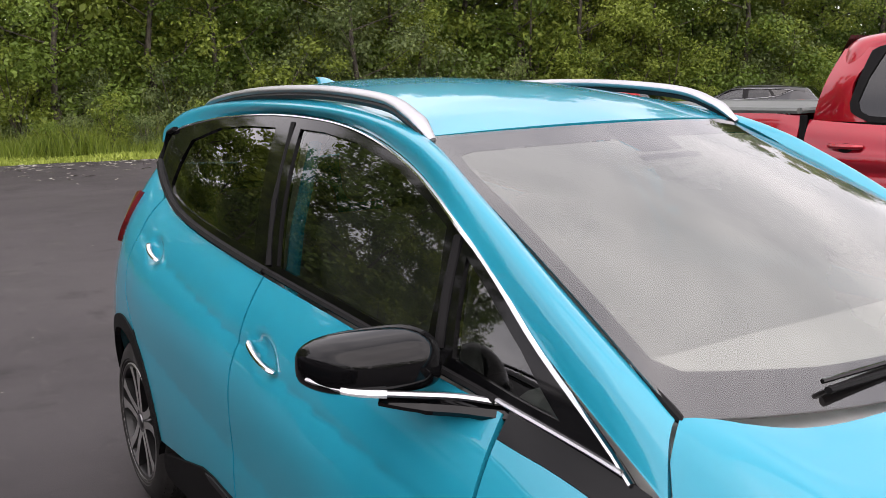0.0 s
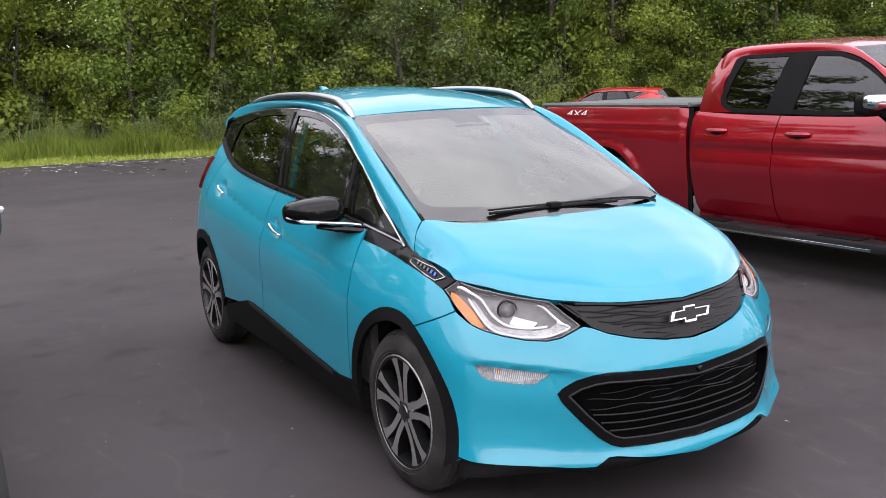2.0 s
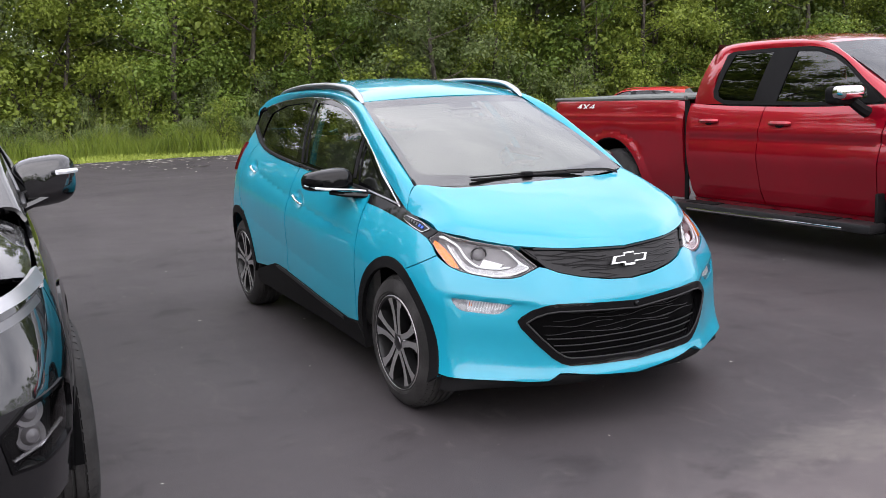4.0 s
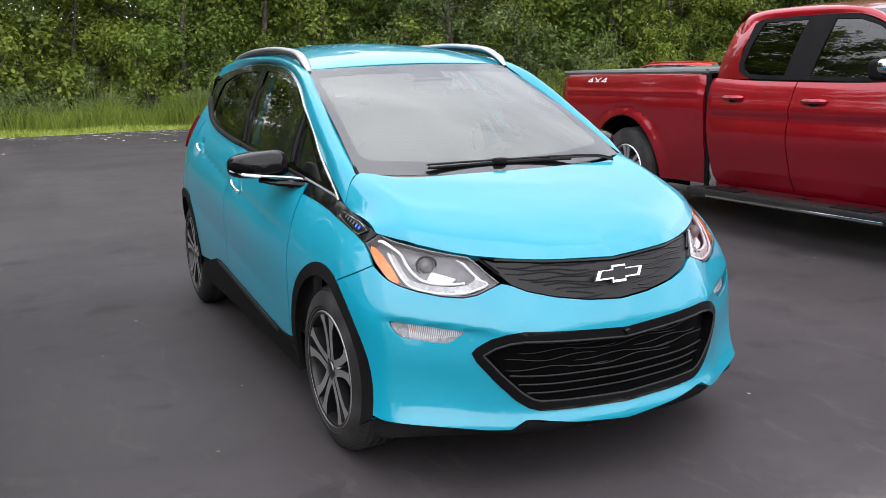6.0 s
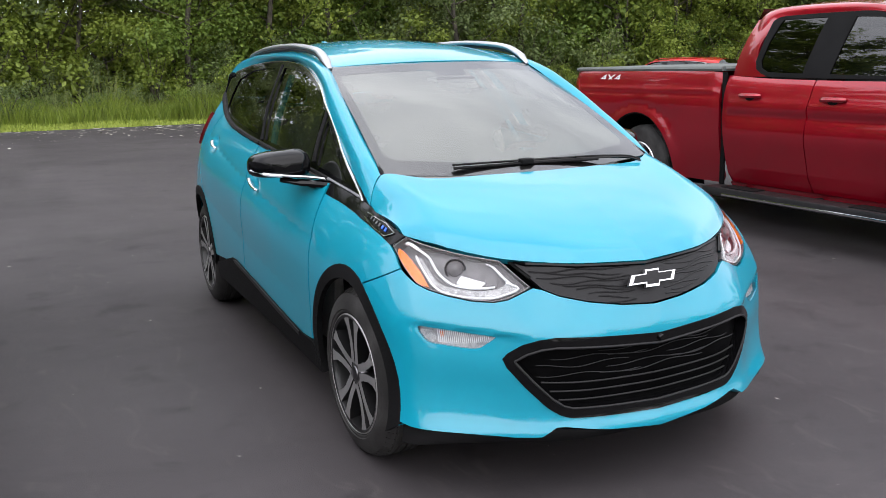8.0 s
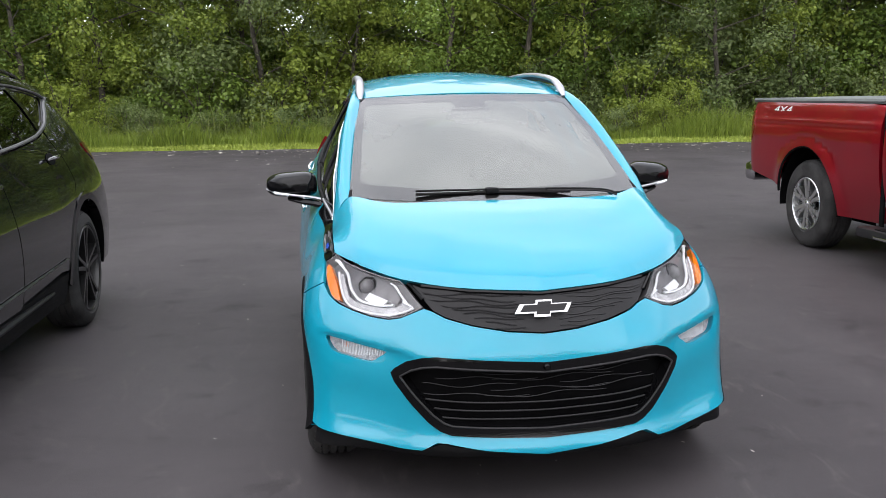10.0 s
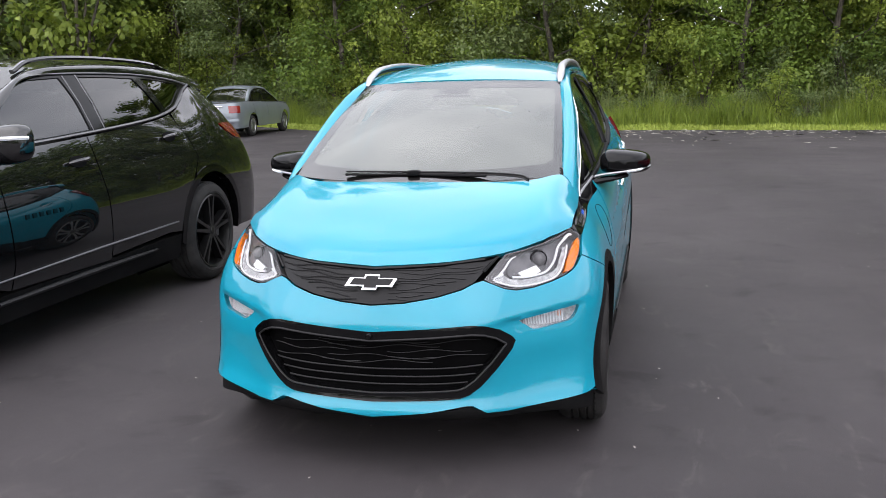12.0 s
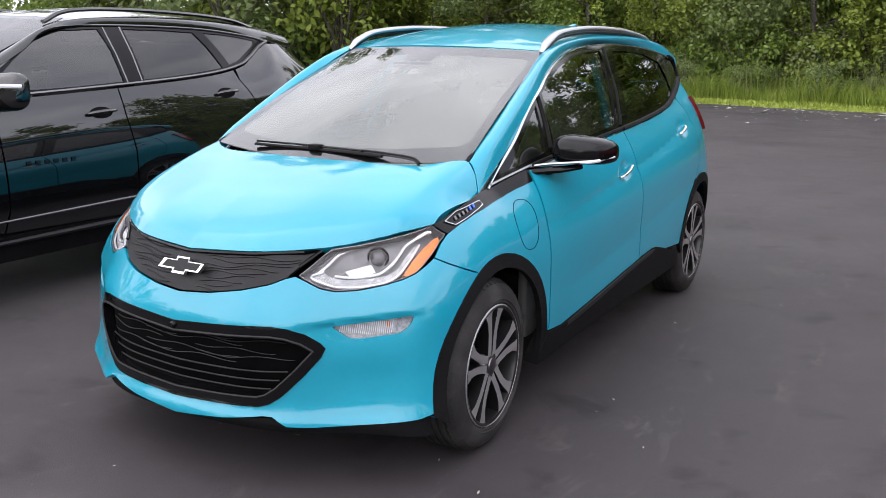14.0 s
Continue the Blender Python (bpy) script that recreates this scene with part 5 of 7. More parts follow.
bp = Build().tube(on_map(side, [(2.292, 1.085), (2.39, 1.24), (2.52, 1.452)], 0.003), 0.010, 6, 0.6)
both(bp, "pillar_strip", MATTE_BLACK, car)
ip = Build().tube(on_map(side, [(2.205, 1.02), (2.285, 1.20), (2.41, 1.42)], -0.040), 0.020, 8, 0.6)
both(ip, "door_frame", CYAN, car, "cyan inner door frame behind the glass")

INNER = [np.array(p) for p in spline([(0.618, 0.945, 1.033), (0.588, 1.235, 1.172), (0.556, 1.525, 1.312), (0.524, 1.809, 1.438), (0.512, 2.15, 1.500), (0.505, 2.60, 1.524), (0.49, 3.10, 1.520), (0.47, 3.60, 1.482), (0.45, 3.86, 1.440)], 10)]
OUTER = [np.array(p) for p in spline([(0.694, 0.890, 0.928), (0.668, 1.22, 1.095), (0.636, 1.492, 1.262), (0.578, 1.79, 1.380), (0.530, 2.15, 1.452), (0.506, 2.60, 1.478), (0.512, 3.10, 1.464), (0.532, 3.50, 1.428), (0.540, 3.83, 1.350)], 10)]


def along(pts, t):
    t = min(max(t, 0.0), 1.0) * (len(pts) - 1)
    i = min(int(t), len(pts) - 2)
    return pts[i] + (pts[i + 1] - pts[i]) * (t - i)


def rail_side(t, w):
    a, b = along(INNER, t), along(OUTER, t)
    p = a + (b - a) * w
    d = np.array([b[2] - a[2], 0.0, -(b[0] - a[0])])
    d = np.array([abs(d[0]), 0.0, abs(d[2])])
    d /= np.linalg.norm(d) + 1e-9
    # a rounded top by the glass, turning down to the windows
    return p + d * np.interp(t, (0.0, 0.05, 0.12, 0.30, 0.46, 1.0), (0.014, 0.034, 0.042, 0.042, 0.026, 0.026)) * math.sin(math.pi * min(max(w, 0), 1) ** np.interp(t, (0.0, 0.3, 0.5), (0.62, 0.62, 1.0)))


def edge_trim(y, z):
    """The bright moulding lies against the lower edge of the roof side."""
    p = on_map(side, [(y, z + 0.003)], 0.0005)[0]
    ys = np.array([q[1] for q in OUTER])
    ox, oz = np.interp(y, ys, [q[0] for q in OUTER]), np.interp(y, ys, [q[2] for q in OUTER])
    w = min(1.0, max(0.0, (y - 1.25) / 0.25))
    return (p[0] + w * max(0.0, ox + 0.003 - p[0]), y, p[2] + w * (min(p[2], oz - 0.003) - p[2]))


ch = Build().tube([edge_trim(y, z) for y, z in dlo_top[:46]], [0.0066] * 24 + [0.0060] * 22, 7, 0.7)
both(ch, "chrome_moulding", CHROME, car)
pair("roof_side", rail_side, [(0.0, 0.0), (1.0, 0.0), (1.0, 1.0), (0.0, 1.0)], CYAN, car, step=0.05, thick=0.012, du=3.2, label="cyan windscreen pillar and roof side", **kw)
T0 = 30 / 80


def roof_map(u, v):
    a = along(INNER, T0 + (1 - T0) * v)
    c = 0.018 + 0.042 * (1 - math.exp(-5 * max(0.0, v)))
    return np.array([u * a[0], a[1] - 0.088 * (1 - u * u) * math.exp(-4.0 * max(0.0, v)), a[2] + c * (1 - u * u) - 0.001])


panel("roof", roof_map, [(-1, 0), (-0.5, 0), (0, 0), (0.5, 0), (1, 0), (1, 1), (-1, 1)], CYAN, car, step=0.07, thick=0.012, du=0.5, **kw)


def screen(u, v):
    x = u * (0.608 + (0.524 - 0.608) * v)
    y0, z0 = 0.808 + 0.122 * u * u, 1.013 + 0.020 * u * u
    y1, z1 = 1.716 + 0.090 * u * u, 1.449 - 0.013 * u * u
    bow = 0.030 * math.sin(math.pi * min(max(v, 0), 1)) * (1 - 0.5 * u * u)
    return np.array([x, y0 + (y1 - y0) * v - bow * 0.35, z0 + (z1 - z0) * v + bow * 0.9])


full = [(-1.02, 0), (-0.5, 0), (0, 0), (0.5, 0), (1.02, 0), (1.02, 0.5), (1.02, 1), (0.5, 1), (0, 1), (-0.5, 1), (-1.02, 1), (-1.02, 0.5)]
hole = [(-0.955, 0.15), (-0.90, 0.115), (-0.5, 0.095), (0, 0.092), (0.5, 0.095), (0.90, 0.115), (0.955, 0.15), (0.955, 0.83), (0.935, 0.90), (0.87, 0.915), (0.16, 0.915), (0.13, 0.84), (-0.13, 0.84), (-0.16, 0.915), (-0.87, 0.915), (-0.935, 0.90), (-0.955, 0.83)]
panel("screen_border", screen, full, FRIT, car, holes=[hole], step=0.06, thick=0.0, off=-0.005, du=0.6, label="dark painted border of the windscreen", **kw)
# pale veil stands in for the dashboard's glare on the inner glass
hz = panel("inner_film", screen, hole, GLARE_VEIL, car, step=0.08, thick=0.0, off=-0.008, du=0.6, **kw)
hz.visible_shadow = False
ws = panel("windscreen", screen, full, GLASS_WS, car, step=0.08, thick=0.004, du=0.6, label="windscreen reflecting the bright sky", **kw)
ws.visible_shadow = False
ca = Build().box((0, 1.60, 1.365), (0.20, 0.14, 0.03), 0.012, None)
ca.out("sensor_housing", TRIM_DARK, car)
ca = Build().box((0, 1.46, 1.30), (0.21, 0.03, 0.062), 0.014)
ca.out("inner_mirror", TRIM_DARK, car)


# bonnet
FRONT_Y = curve([(0, 0.130, 0.781), (0.25, 0.176, 0.790), (0.455, 0.288, 0.807), (0.60, 0.424, 0.838), (0.70, 0.585, 0.868)])
RISE = curve([(0.0, 0.0), (0.03, 0.030), (0.07, 0.056), (0.17, 0.103), (0.37, 0.172), (0.57, 0.222), (0.80, 0.262), (1.0, 0.290)])


def bonnet(x, y):
    yf, zf = FRONT_Y(min(0.70, abs(x)))
    q = y - yf
    r = float(RISE(max(0.0, q))[0]) + min(0.0, q) * 1.0
    e = max(0.0, abs(x) - 0.54) / 0.155
    return np.array([x, y, zf + r - 0.088 * e ** 3.2 * min(1.0, max(0, q) / 0.25)])


bon = [(x, float(FRONT_Y(x)[0]) - 0.002) for x in np.linspace(0, 0.694, 16)] + [(0.697, 0.66), (0.697, 0.76), (0.694, 0.880), (0.668, 0.912), (0.620, 0.938)] + [(0.605 * u, 0.785 + 0.020 * u * u + 0.120 * u ** 6) for u in np.linspace(0.98, 0, 16)]
panel("bonnet", bonnet, sym(bon), CYAN, car, step=0.025, thick=0.035, gap=0.001, out_to=(0, 0.6, 0.0), label="smooth cyan bonnet")

# wipers
for pts, r in (([(0.30, 0.842, 1.040), (-0.03, 0.858, 1.044), (-0.349, 0.866, 1.045)], 0.0085), ([(0.49, 0.806, 1.030), (0.43, 0.838, 1.046), (0.22, 0.862, 1.053), (-0.03, 0.870, 1.054)], 0.0065)):
    wp = new("wiper")
    wp.parent = car
    Build().tube(spline(pts, 4), r, 6, 0.7).out("wiper_blade", MATTE_BLACK, wp)
    Build().tube([(min(p[0], 0.2) if r > 0.008 else p[0], p[1] + (0.012 if r > 0.008 else -0.004), p[2] + (0.012 if r > 0.008 else -0.006)) for p in spline(pts, 4)], 0.0045, 6).out("wiper_arm", GLOSS_BLACK, wp)
for fl in (False, True):
    Build().tube(spline([(0.618, 0.930, 1.028), (0.612, 0.970, 1.045), (0.605, 1.015, 1.066), (0.598, 1.060, 1.086)], 3), [0.005, 0.008, 0.009, 0.009, 0.009, 0.008, 0.007, 0.006, 0.004, 0.003], 8, 1.0).out("cowl_corner", MATTE_BLACK, car, "black plastic corner of the windscreen cowl", flip=fl)
Build().box((-0.03, 0.864, 1.052), (0.055, 0.045, 0.024), 0.007).out("wiper_knuckle", MATTE_BLACK, car)

# door mirrors
def mirror_shell(u, v):
    a, b = u * 2 * math.pi, v * math.pi
    cx = math.copysign(abs(math.cos(a)) ** 0.60, math.cos(a))
    cz = math.copysign(abs(math.sin(a)) ** 0.62, math.sin(a))
    sb = math.sin(b) ** 0.62
    d = -math.cos(b)
    x = cx * sb * 0.120
    z = cz * sb * (0.068 * (1.0 - 1.6 * x) if cz > 0 else 0.050)
    yy = d * (0.100 if d < 0 else 0.055)
    return (0.872 + x, 1.490 + yy + x * 0.42, 1.036 + z)


for fl in (False, True):
    mr = new("door_mirror")
    mr.parent = car
    mr["label"] = "gloss black door mirror with chrome strip"
    Build().grid(mirror_shell, 40, 20).out("mirror_cap", GLOSS_BLACK, mr, flip=fl)
    arm = spline([(0.700, 1.262, 0.966), (0.760, 1.330, 0.970), (0.82, 1.382, 0.974), (0.875, 1.43, 0.985)], 5)
    Build().tube(arm, [0.030] * 4 + [0.028] * 6 + [0.024] * 6, 8, 0.55).out("mirror_arm", GLOSS_BLACK, mr, flip=fl)
    Build().tube([(0.715, 1.31, 0.956), (0.765, 1.37, 0.960), (0.815, 1.42, 0.970)], [0.012, 0.016, 0.010], 8, 0.8).out("mirror_foot", GLOSS_BLACK, mr, flip=fl)
    st = spline([(0.714, 1.262, 0.988), (0.775, 1.322, 0.997), (0.865, 1.386, 1.003), (0.935, 1.432, 1.010), (0.988, 1.508, 1.024)], 5)
    Build().tube([(p[0], p[1], p[2]) for p in st], [0.005] + [0.0078] * 19 + [0.005], 6, 0.8).out("chrome_strip", SATIN, mr, flip=fl)
    Build().tube([(p[0] + 0.002, p[1] - 0.003, p[2]) for p in st[11:17]], 0.0092, 6, 0.8).out("repeater_lamp", LAMP_WHITE, mr, flip=fl)
    Build().box((0.0, 0.0, 0.0), (0.145, 0.004, 0.085), 0.0015, pose(0.878, 1.537, 1.034, 0, 0, 22)).out("mirror_glass", CHROME, mr, flip=fl)

# handles, badges, rails, fin
for fl in (False, True):
    for (ya, za), (yb, zb) in HANDLES:
        hd = new("door_handle")
        hd.parent = car
        ends = PY([(ya, za), (yb, zb)])
        bar = [on_map(skin, [(ends[0][0] + (ends[1][0] - ends[0][0]) * t, za + (zb - za) * t - 0.005 * math.sin(math.pi * t))], 0.004 + 0.010 * math.sin(math.pi * t) ** 0.6)[0] for t in np.linspace(0, 1, 13)]
        Build().tube(bar, [0.006] + [0.0095] * 11 + [0.006], 8, 0.7).out("handle_bar", CHROME, hd, flip=fl)
    pl = new("model_badge")
    pl.parent = car
    uvq = lambda y, z: (BODY.at_y(y, z), z)
    q = [uvq(0.617, 0.866), uvq(0.655, 0.850), uvq(0.830, 0.884), uvq(0.862, 0.892), uvq(0.858, 0.908), uvq(0.700, 0.889)]
    panel("badge_frame", low, q, CHROME, pl, holes=[shrink(q, 0.0038)], step=0.02, thick=0.004, off=0.004, flip=fl)
    for i in range(6):
        y0 = 0.668 + 0.026 * i
        z0 = 0.866 + 0.190 * (y0 - 0.668)
        blue = i < 2 if fl else i > 3
        panel("badge_bar", low, [uvq(y0 + 0.002, z0 - 0.002), uvq(y0 + 0.013, z0), uvq(y0 + 0.016, z0 + 0.010), uvq(y0 + 0.005, z0 + 0.008)], BLUE_MARK if blue else DARK_SATIN, pl, step=0.02, thick=0.003, off=0.004, flip=fl)
    rr = spline([(0.523, 1.780, 1.440), (0.520, 1.87, 1.484), (0.514, 2.01, 1.522), (0.508, 2.36, 1.547), (0.502, 2.76, 1.549), (0.493, 3.06, 1.537), (0.484, 3.32, 1.514), (0.476, 3.50, 1.490)], 6)
    k = len(rr)
    rw = [0.021 * min(1.0, 0.45 + 0.14 * i, 0.30 + 0.10 * (k - 1 - i)) for i in range(k)]
    rail = Build().tube([(p[0], p[1], p[2] - 0.010 * max(0.0, 1 - i / 4) - 0.012 * max(0.0, 1 - (k - 1 - i) / 5)) for i, p in enumerate(rr)], rw, 12, 0.62)
    rail.out("roof_rail", SATIN, car, "silver roof rail", flip=fl)
    Build().tube([(p[0] + 0.006, p[1], p[2] - 0.016) for p in rr[2:-3]], 0.012, 6).out("rail_base", GRILLE_GREY, car, flip=fl)
fin = Build()
fin.grid(lambda u, v: (0.022 * (1 - v) * math.sin(2 * math.pi * u) * (1 - 0.4 * v), 3.36 + 0.10 * v + (0.085 - 0.06 * v) * math.cos(2 * math.pi * u), 1.566 + 0.030 * math.sin(v * math.pi / 2)), 20, 6)
fin.out("roof_fin", CYAN, car)

# rear glass and spoiler close the back
def hatch(u, v):
    a = roof_map(u, 1.0)
    s = s_end - (s_end - BODY.at_y(3.74, 1.0)) * abs(u) if u >= 0 else -(s_end - (s_end - BODY.at_y(3.74, 1.0)) * abs(u))
    b = BODY.low(s, BODY.top(s))
    return a + (b - a) * v


panel("rear_screen", hatch, [(-1, 0), (0, 0), (1, 0), (1, 1), (0, 1), (-1, 1)], GLASS_DARK, car, step=0.1, thick=0.0, du=0.5, **kw)

# dark underside, wheel wells and cabin
un = Build()
un.box((0, 2.10, 0.30), (1.10, 3.20, 0.20), 0.03)
un.out("underside", UNDER, car)
bulk = Build()
bulk.box((0, 0.78, 0.50), (1.02, 0.95, 0.50), 0.05)
bulk.out("front_bulkhead", UNDER, car)
tail = Build()
tail.box((0, 3.55, 0.60), (1.02, 0.85, 0.66), 0.05)
tail.out("boot_floor", UNDER, car)
for yy, zz in ((ARCH_F[0], ARCH_F[1]), (ARCH_R[0], ARCH_R[1])):
    wl = Build()
    wl.grid(lambda u, v: (0.50 + 0.215 * v, yy + 0.388 * math.cos(math.pi * (1.08 * u - 0.04)), zz + 0.388 * math.sin(math.pi * (1.08 * u - 0.04))), 24, 2)
    wl.add([(0.50, yy - 0.40, 0.15), (0.50, yy + 0.40, 0.15), (0.50, yy + 0.40, 0.72), (0.50, yy - 0.40, 0.72)], [(0, 1, 2, 3)])
    both(wl, "wheel_well", LINER, car)
sd = Build().box((0.690, 2.15, 0.60), (0.05, 1.70, 0.68), 0.02)
both(sd, "door_lining", SEAT_GREY, car)
Build().box((0, 1.12, 0.90), (1.30, 0.50, 0.16), 0.06).out("dashboard", TRIM_LIGHT, car, "pale grey dashboard")
Build().box((0, 0.90, 0.935), (1.22, 0.30, 0.10), 0.04).out("dash_top", TRIM_LIGHT, car)
Build().box((-0.0, 1.36, 0.96), (0.25, 0.02, 0.14), 0.008).out("centre_screen", GLOSS_BLACK, car)
stw = Build()
mw = pose(0.34, 1.42, 0.90, 62, 0, 0)
stw.lathe([(0.175 + 0.016 * math.cos(a), 0.016 * math.sin(a)) for a in [2 * math.pi * i / 8 for i in range(9)]], mw, 32)
stw.box((0, 0, 0), (0.32, 0.05, 0.02), 0.008, mw)
stw.box((0, -0.05, 0), (0.12, 0.12, 0.04), 0.015, mw)
stw.out("steering_wheel", TRIM_DARK, car)
for sx in (-0.34, 0.34):
    for ry, nm in ((1.95, "front_seat"), (2.78, "rear_seat")):
        st = new(nm)
        st.parent = car
        Build().box((sx, ry, 0.60), (0.48, 0.50, 0.16), 0.06, None, 3).out("seat_cushion", SEAT_GREY, st)
        Build().box((0, 0, 0.27), (0.46, 0.13, 0.58), 0.055, pose(sx, ry + 0.24, 0.66, -14), 3).out("seat_back", SEAT_GREY, st)
        Build().box((0, 0, 0.67), (0.25, 0.10, 0.17), 0.045, pose(sx, ry + 0.24, 0.66, -14), 3).out("headrest", TRIM_DARK if ry > 2.5 else SEAT_GREY, st)
for fl in (False, True):
    Build().tube([(0.67, 2.33, 0.90), (0.645, 2.37, 1.10), (0.545, 2.47, 1.34), (0.45, 2.52, 1.42)], 0.03, 8).out("inner_pillar", TRIM_LIGHT, car, flip=fl)
Build().grid(lambda u, v: ((u - 0.5) * 0.96, 1.95 + 1.8 * v, 1.385 + 0.06 * math.sin(math.pi * u) + 0.06 * math.sin(math.pi * min(1, v + 0.1))), 10, 10).out("headlining", TRIM_LIGHT, car)
for sx in (-0.80, 0.80):
    wheel(car, sx * 1.037, HUB_F, TYRE_R, 0.215, 0.222, RIM_GREY, "split", 2.0, hub_z=HUB_Z)
    wheel(car, sx * 1.038, HUB_R, TYRE_R, 0.215, 0.222, RIM_GREY, "split", hub_z=HUB_Z)


# ---- the neighbouring vehicles ----
def body_maps(keys, zr, lean=0.34, bend=0.45):
    sh = Shell(keys, zr)

    def belt_z(y, d=0.0):
        return sh.top(sh.at_y(y, zr)) + d

    def side_map(y, z, k1=lean, k2=bend):
        rx, ry, zt, tx, ty, e, tuck = sh.f(sh.at_y(y, zr))
        h = z - zt
        return np.array([tx - k1 * h - k2 * h * abs(h), y, z])
    return sh, sh.low, belt_z, side_map


def arch_parts(root, low_map, sh, arches, r_out, r_in, clad, well_x, material):
    for cy, cz in arches:
        ring = sh.py(arc((cy, cz), r_out, -4, 184, 24) + [(cy + r_in * math.cos(radians(a)), cz + r_in * math.sin(radians(a))) for a in np.linspace(188, -8, 24)])
        pair("arch_cladding", low_map, ring, material, root, step=0.05, off=clad, thick=0.06)
        wl = Build()
        wl.grid(lambda u, v: (well_x - 0.35 + 0.33 * v, cy + r_in * 1.02 * math.cos(math.pi * (1.06 * u - 0.03)), cz + r_in * 1.02 * math.sin(math.pi * (1.06 * u - 0.03))), 22, 2)
        wl.add([(well_x - 0.35, cy - r_out, 0.12), (well_x - 0.35, cy + r_out, 0.12), (well_x - 0.35, cy + r_out, cz + r_out), (well_x - 0.35, cy - r_out, cz + r_out)], [(0, 1, 2, 3)])
        both(wl, "wheel_well", LINER, root)


def crossover(paint, loc, turn, label, name="suv_car", fine=0.05, detail=True):
    """A tall crossover with a rising belt line and a sloping tail."""
    root = thing(name, label, "car", loc, turn)
    ks = [(0.00, -0.17, 0.99, 0.00, -0.05, 1.0, 0.03), (0.40, -0.145, 0.99, 0.40, -0.03, 1.0, 0.03), (0.66, -0.075, 0.995, 0.62, 0.06, 1.1, 0.03), (0.80, 0.07, 1.005, 0.74, 0.24, 1.3, 0.03),
          (0.872, 0.29, 1.025, 0.79, 0.44, 1.8, 0.02), (0.905, 0.58, 1.05, 0.815, 0.70, 2.2, 0.02), (0.926, 0.95, 1.090, 0.82, 0.98, 2.4, 0.02), (0.934, 1.40, 1.143, 0.825, 1.40, 1.9, 0.03),
          (0.940, 1.90, 1.170, 0.835, 1.90, 1.9, 0.035), (0.945, 2.40, 1.198, 0.84, 2.40, 1.9, 0.035), (0.950, 3.00, 1.240, 0.825, 3.00, 2.0, 0.03), (0.950, 3.40, 1.300, 0.78, 3.40, 2.6, 0.02),
          (0.950, 3.80, 1.468, 0.685, 3.78, 2.4, 0.02), (0.910, 4.35, 1.38, 0.66, 4.12, 2.2, 0.02), (0.80, 4.62, 1.20, 0.60, 4.42, 2.0, 0.02), (0.55, 4.74, 1.16, 0.42, 4.50, 2.0, 0.02), (0.0, 4.78, 1.15, 0.0, 4.52, 2.0, 0.02)]
    sh, lw, bz, sd = body_maps(ks, 0.66)
    py, px = sh.py, sh.px
    AF, AR = (0.70, 0.40), (3.60, 0.40)
    kw = dict(out_to=(0, 2.3, 0.6))
    st = fine
    sill = [(1.20, 0.40), (2.25, 0.41), (2.95, 0.43), (3.12, 0.43)]
    fen = py([(0.368, 0.925), (0.60, 0.99), (0.75, 1.035), (0.98, 1.075), (1.38, 1.125), (1.37, 0.85), (1.375, 0.55), (1.34, 0.42)] + arc(AF, 0.475, 8, 148, 16) + [(0.348, 0.80)])
    pair("fender", lw, fen, paint, root, step=st, gap=0.002, **kw)
    dtop = lambda a, b, n: [(sh.at_y(y, bz(y) - 0.02), bz(y, -0.014)) for y in np.linspace(a, b, n)]
    pair("front_door", lw, py([(1.378, 0.85), (1.383, 0.55), (1.35, 0.42)] + sill[1:2] + [(2.26, 0.43), (2.265, 0.80), (2.235, 1.00)]) + dtop(2.225, 1.385, 9), paint, root, step=st, gap=0.002, **kw)
    pair("rear_door", lw, py([(2.243, 1.00), (2.273, 0.80), (2.268, 0.432), (2.95, 0.467), (3.12, 0.45)] + arc(AR, 0.475, 168, 126, 6) + [(3.36, 0.84), (3.44, 0.95), (3.38, 1.10), (3.31, 1.20)]) + dtop(3.29, 2.233, 9), paint, root, step=st, gap=0.002, **kw)
    tl = [(sh.at_y(y, z), z) for y, z in [(3.95, 1.165), (4.12, 1.170), (4.32, 1.13), (4.36, 1.02), (4.20, 1.045), (4.05, 1.10)]]
    pair("rear_quarter", lw, py([(3.318, 1.20), (3.388, 1.10), (3.448, 0.95), (3.375, 0.845)] + arc(AR, 0.475, 118, -6, 16)) + [(sh.s * 0.93, 0.33), (sh.s * 0.93, 1.19)] + [(sh.at_y(4.35, 1.2), bz(4.35, -0.01))] + dtop(4.1, 3.32, 8), paint, root, holes=[tl], step=st, gap=0.002, **kw)
    pair("tail_lamp", lw, tl, TAIL_RED, root, step=0.04, off=0.006, label="red wrap-round tail lamp", **kw)
    e0 = sh.s * 0.932
    panel("tailgate", lw, [(e0, 0.33), (sh.s, 0.33), (sh.s, 1.15), (e0, 1.17)], paint, root, step=0.08, **kw)
    panel("tailgate_panel", lw, [(e0, 0.33), (sh.s, 0.33), (sh.s, 1.15), (e0, 1.17)], paint, root, step=0.08, flip=True, **kw)
    nose = px([(0.0, 0.30), (0.40, 0.30), (0.66, 0.31)]) + py([(0.215, 0.34)] + arc(AF, 0.475, 180, 150, 6) + [(0.34, 0.80), (0.36, 0.925)]) + px([(0.70, 0.955), (0.55, 0.955), (0.30, 0.965), (0.0, 0.97)])
    pod = px([(0.83, 0.685), (0.72, 0.668), (0.645, 0.610), (0.670, 0.490), (0.75, 0.478), (0.845, 0.500)])
    pod = pod + [(sh.at_y(0.23, 0.575), 0.575), (sh.at_y(0.215, 0.655), 0.655)]
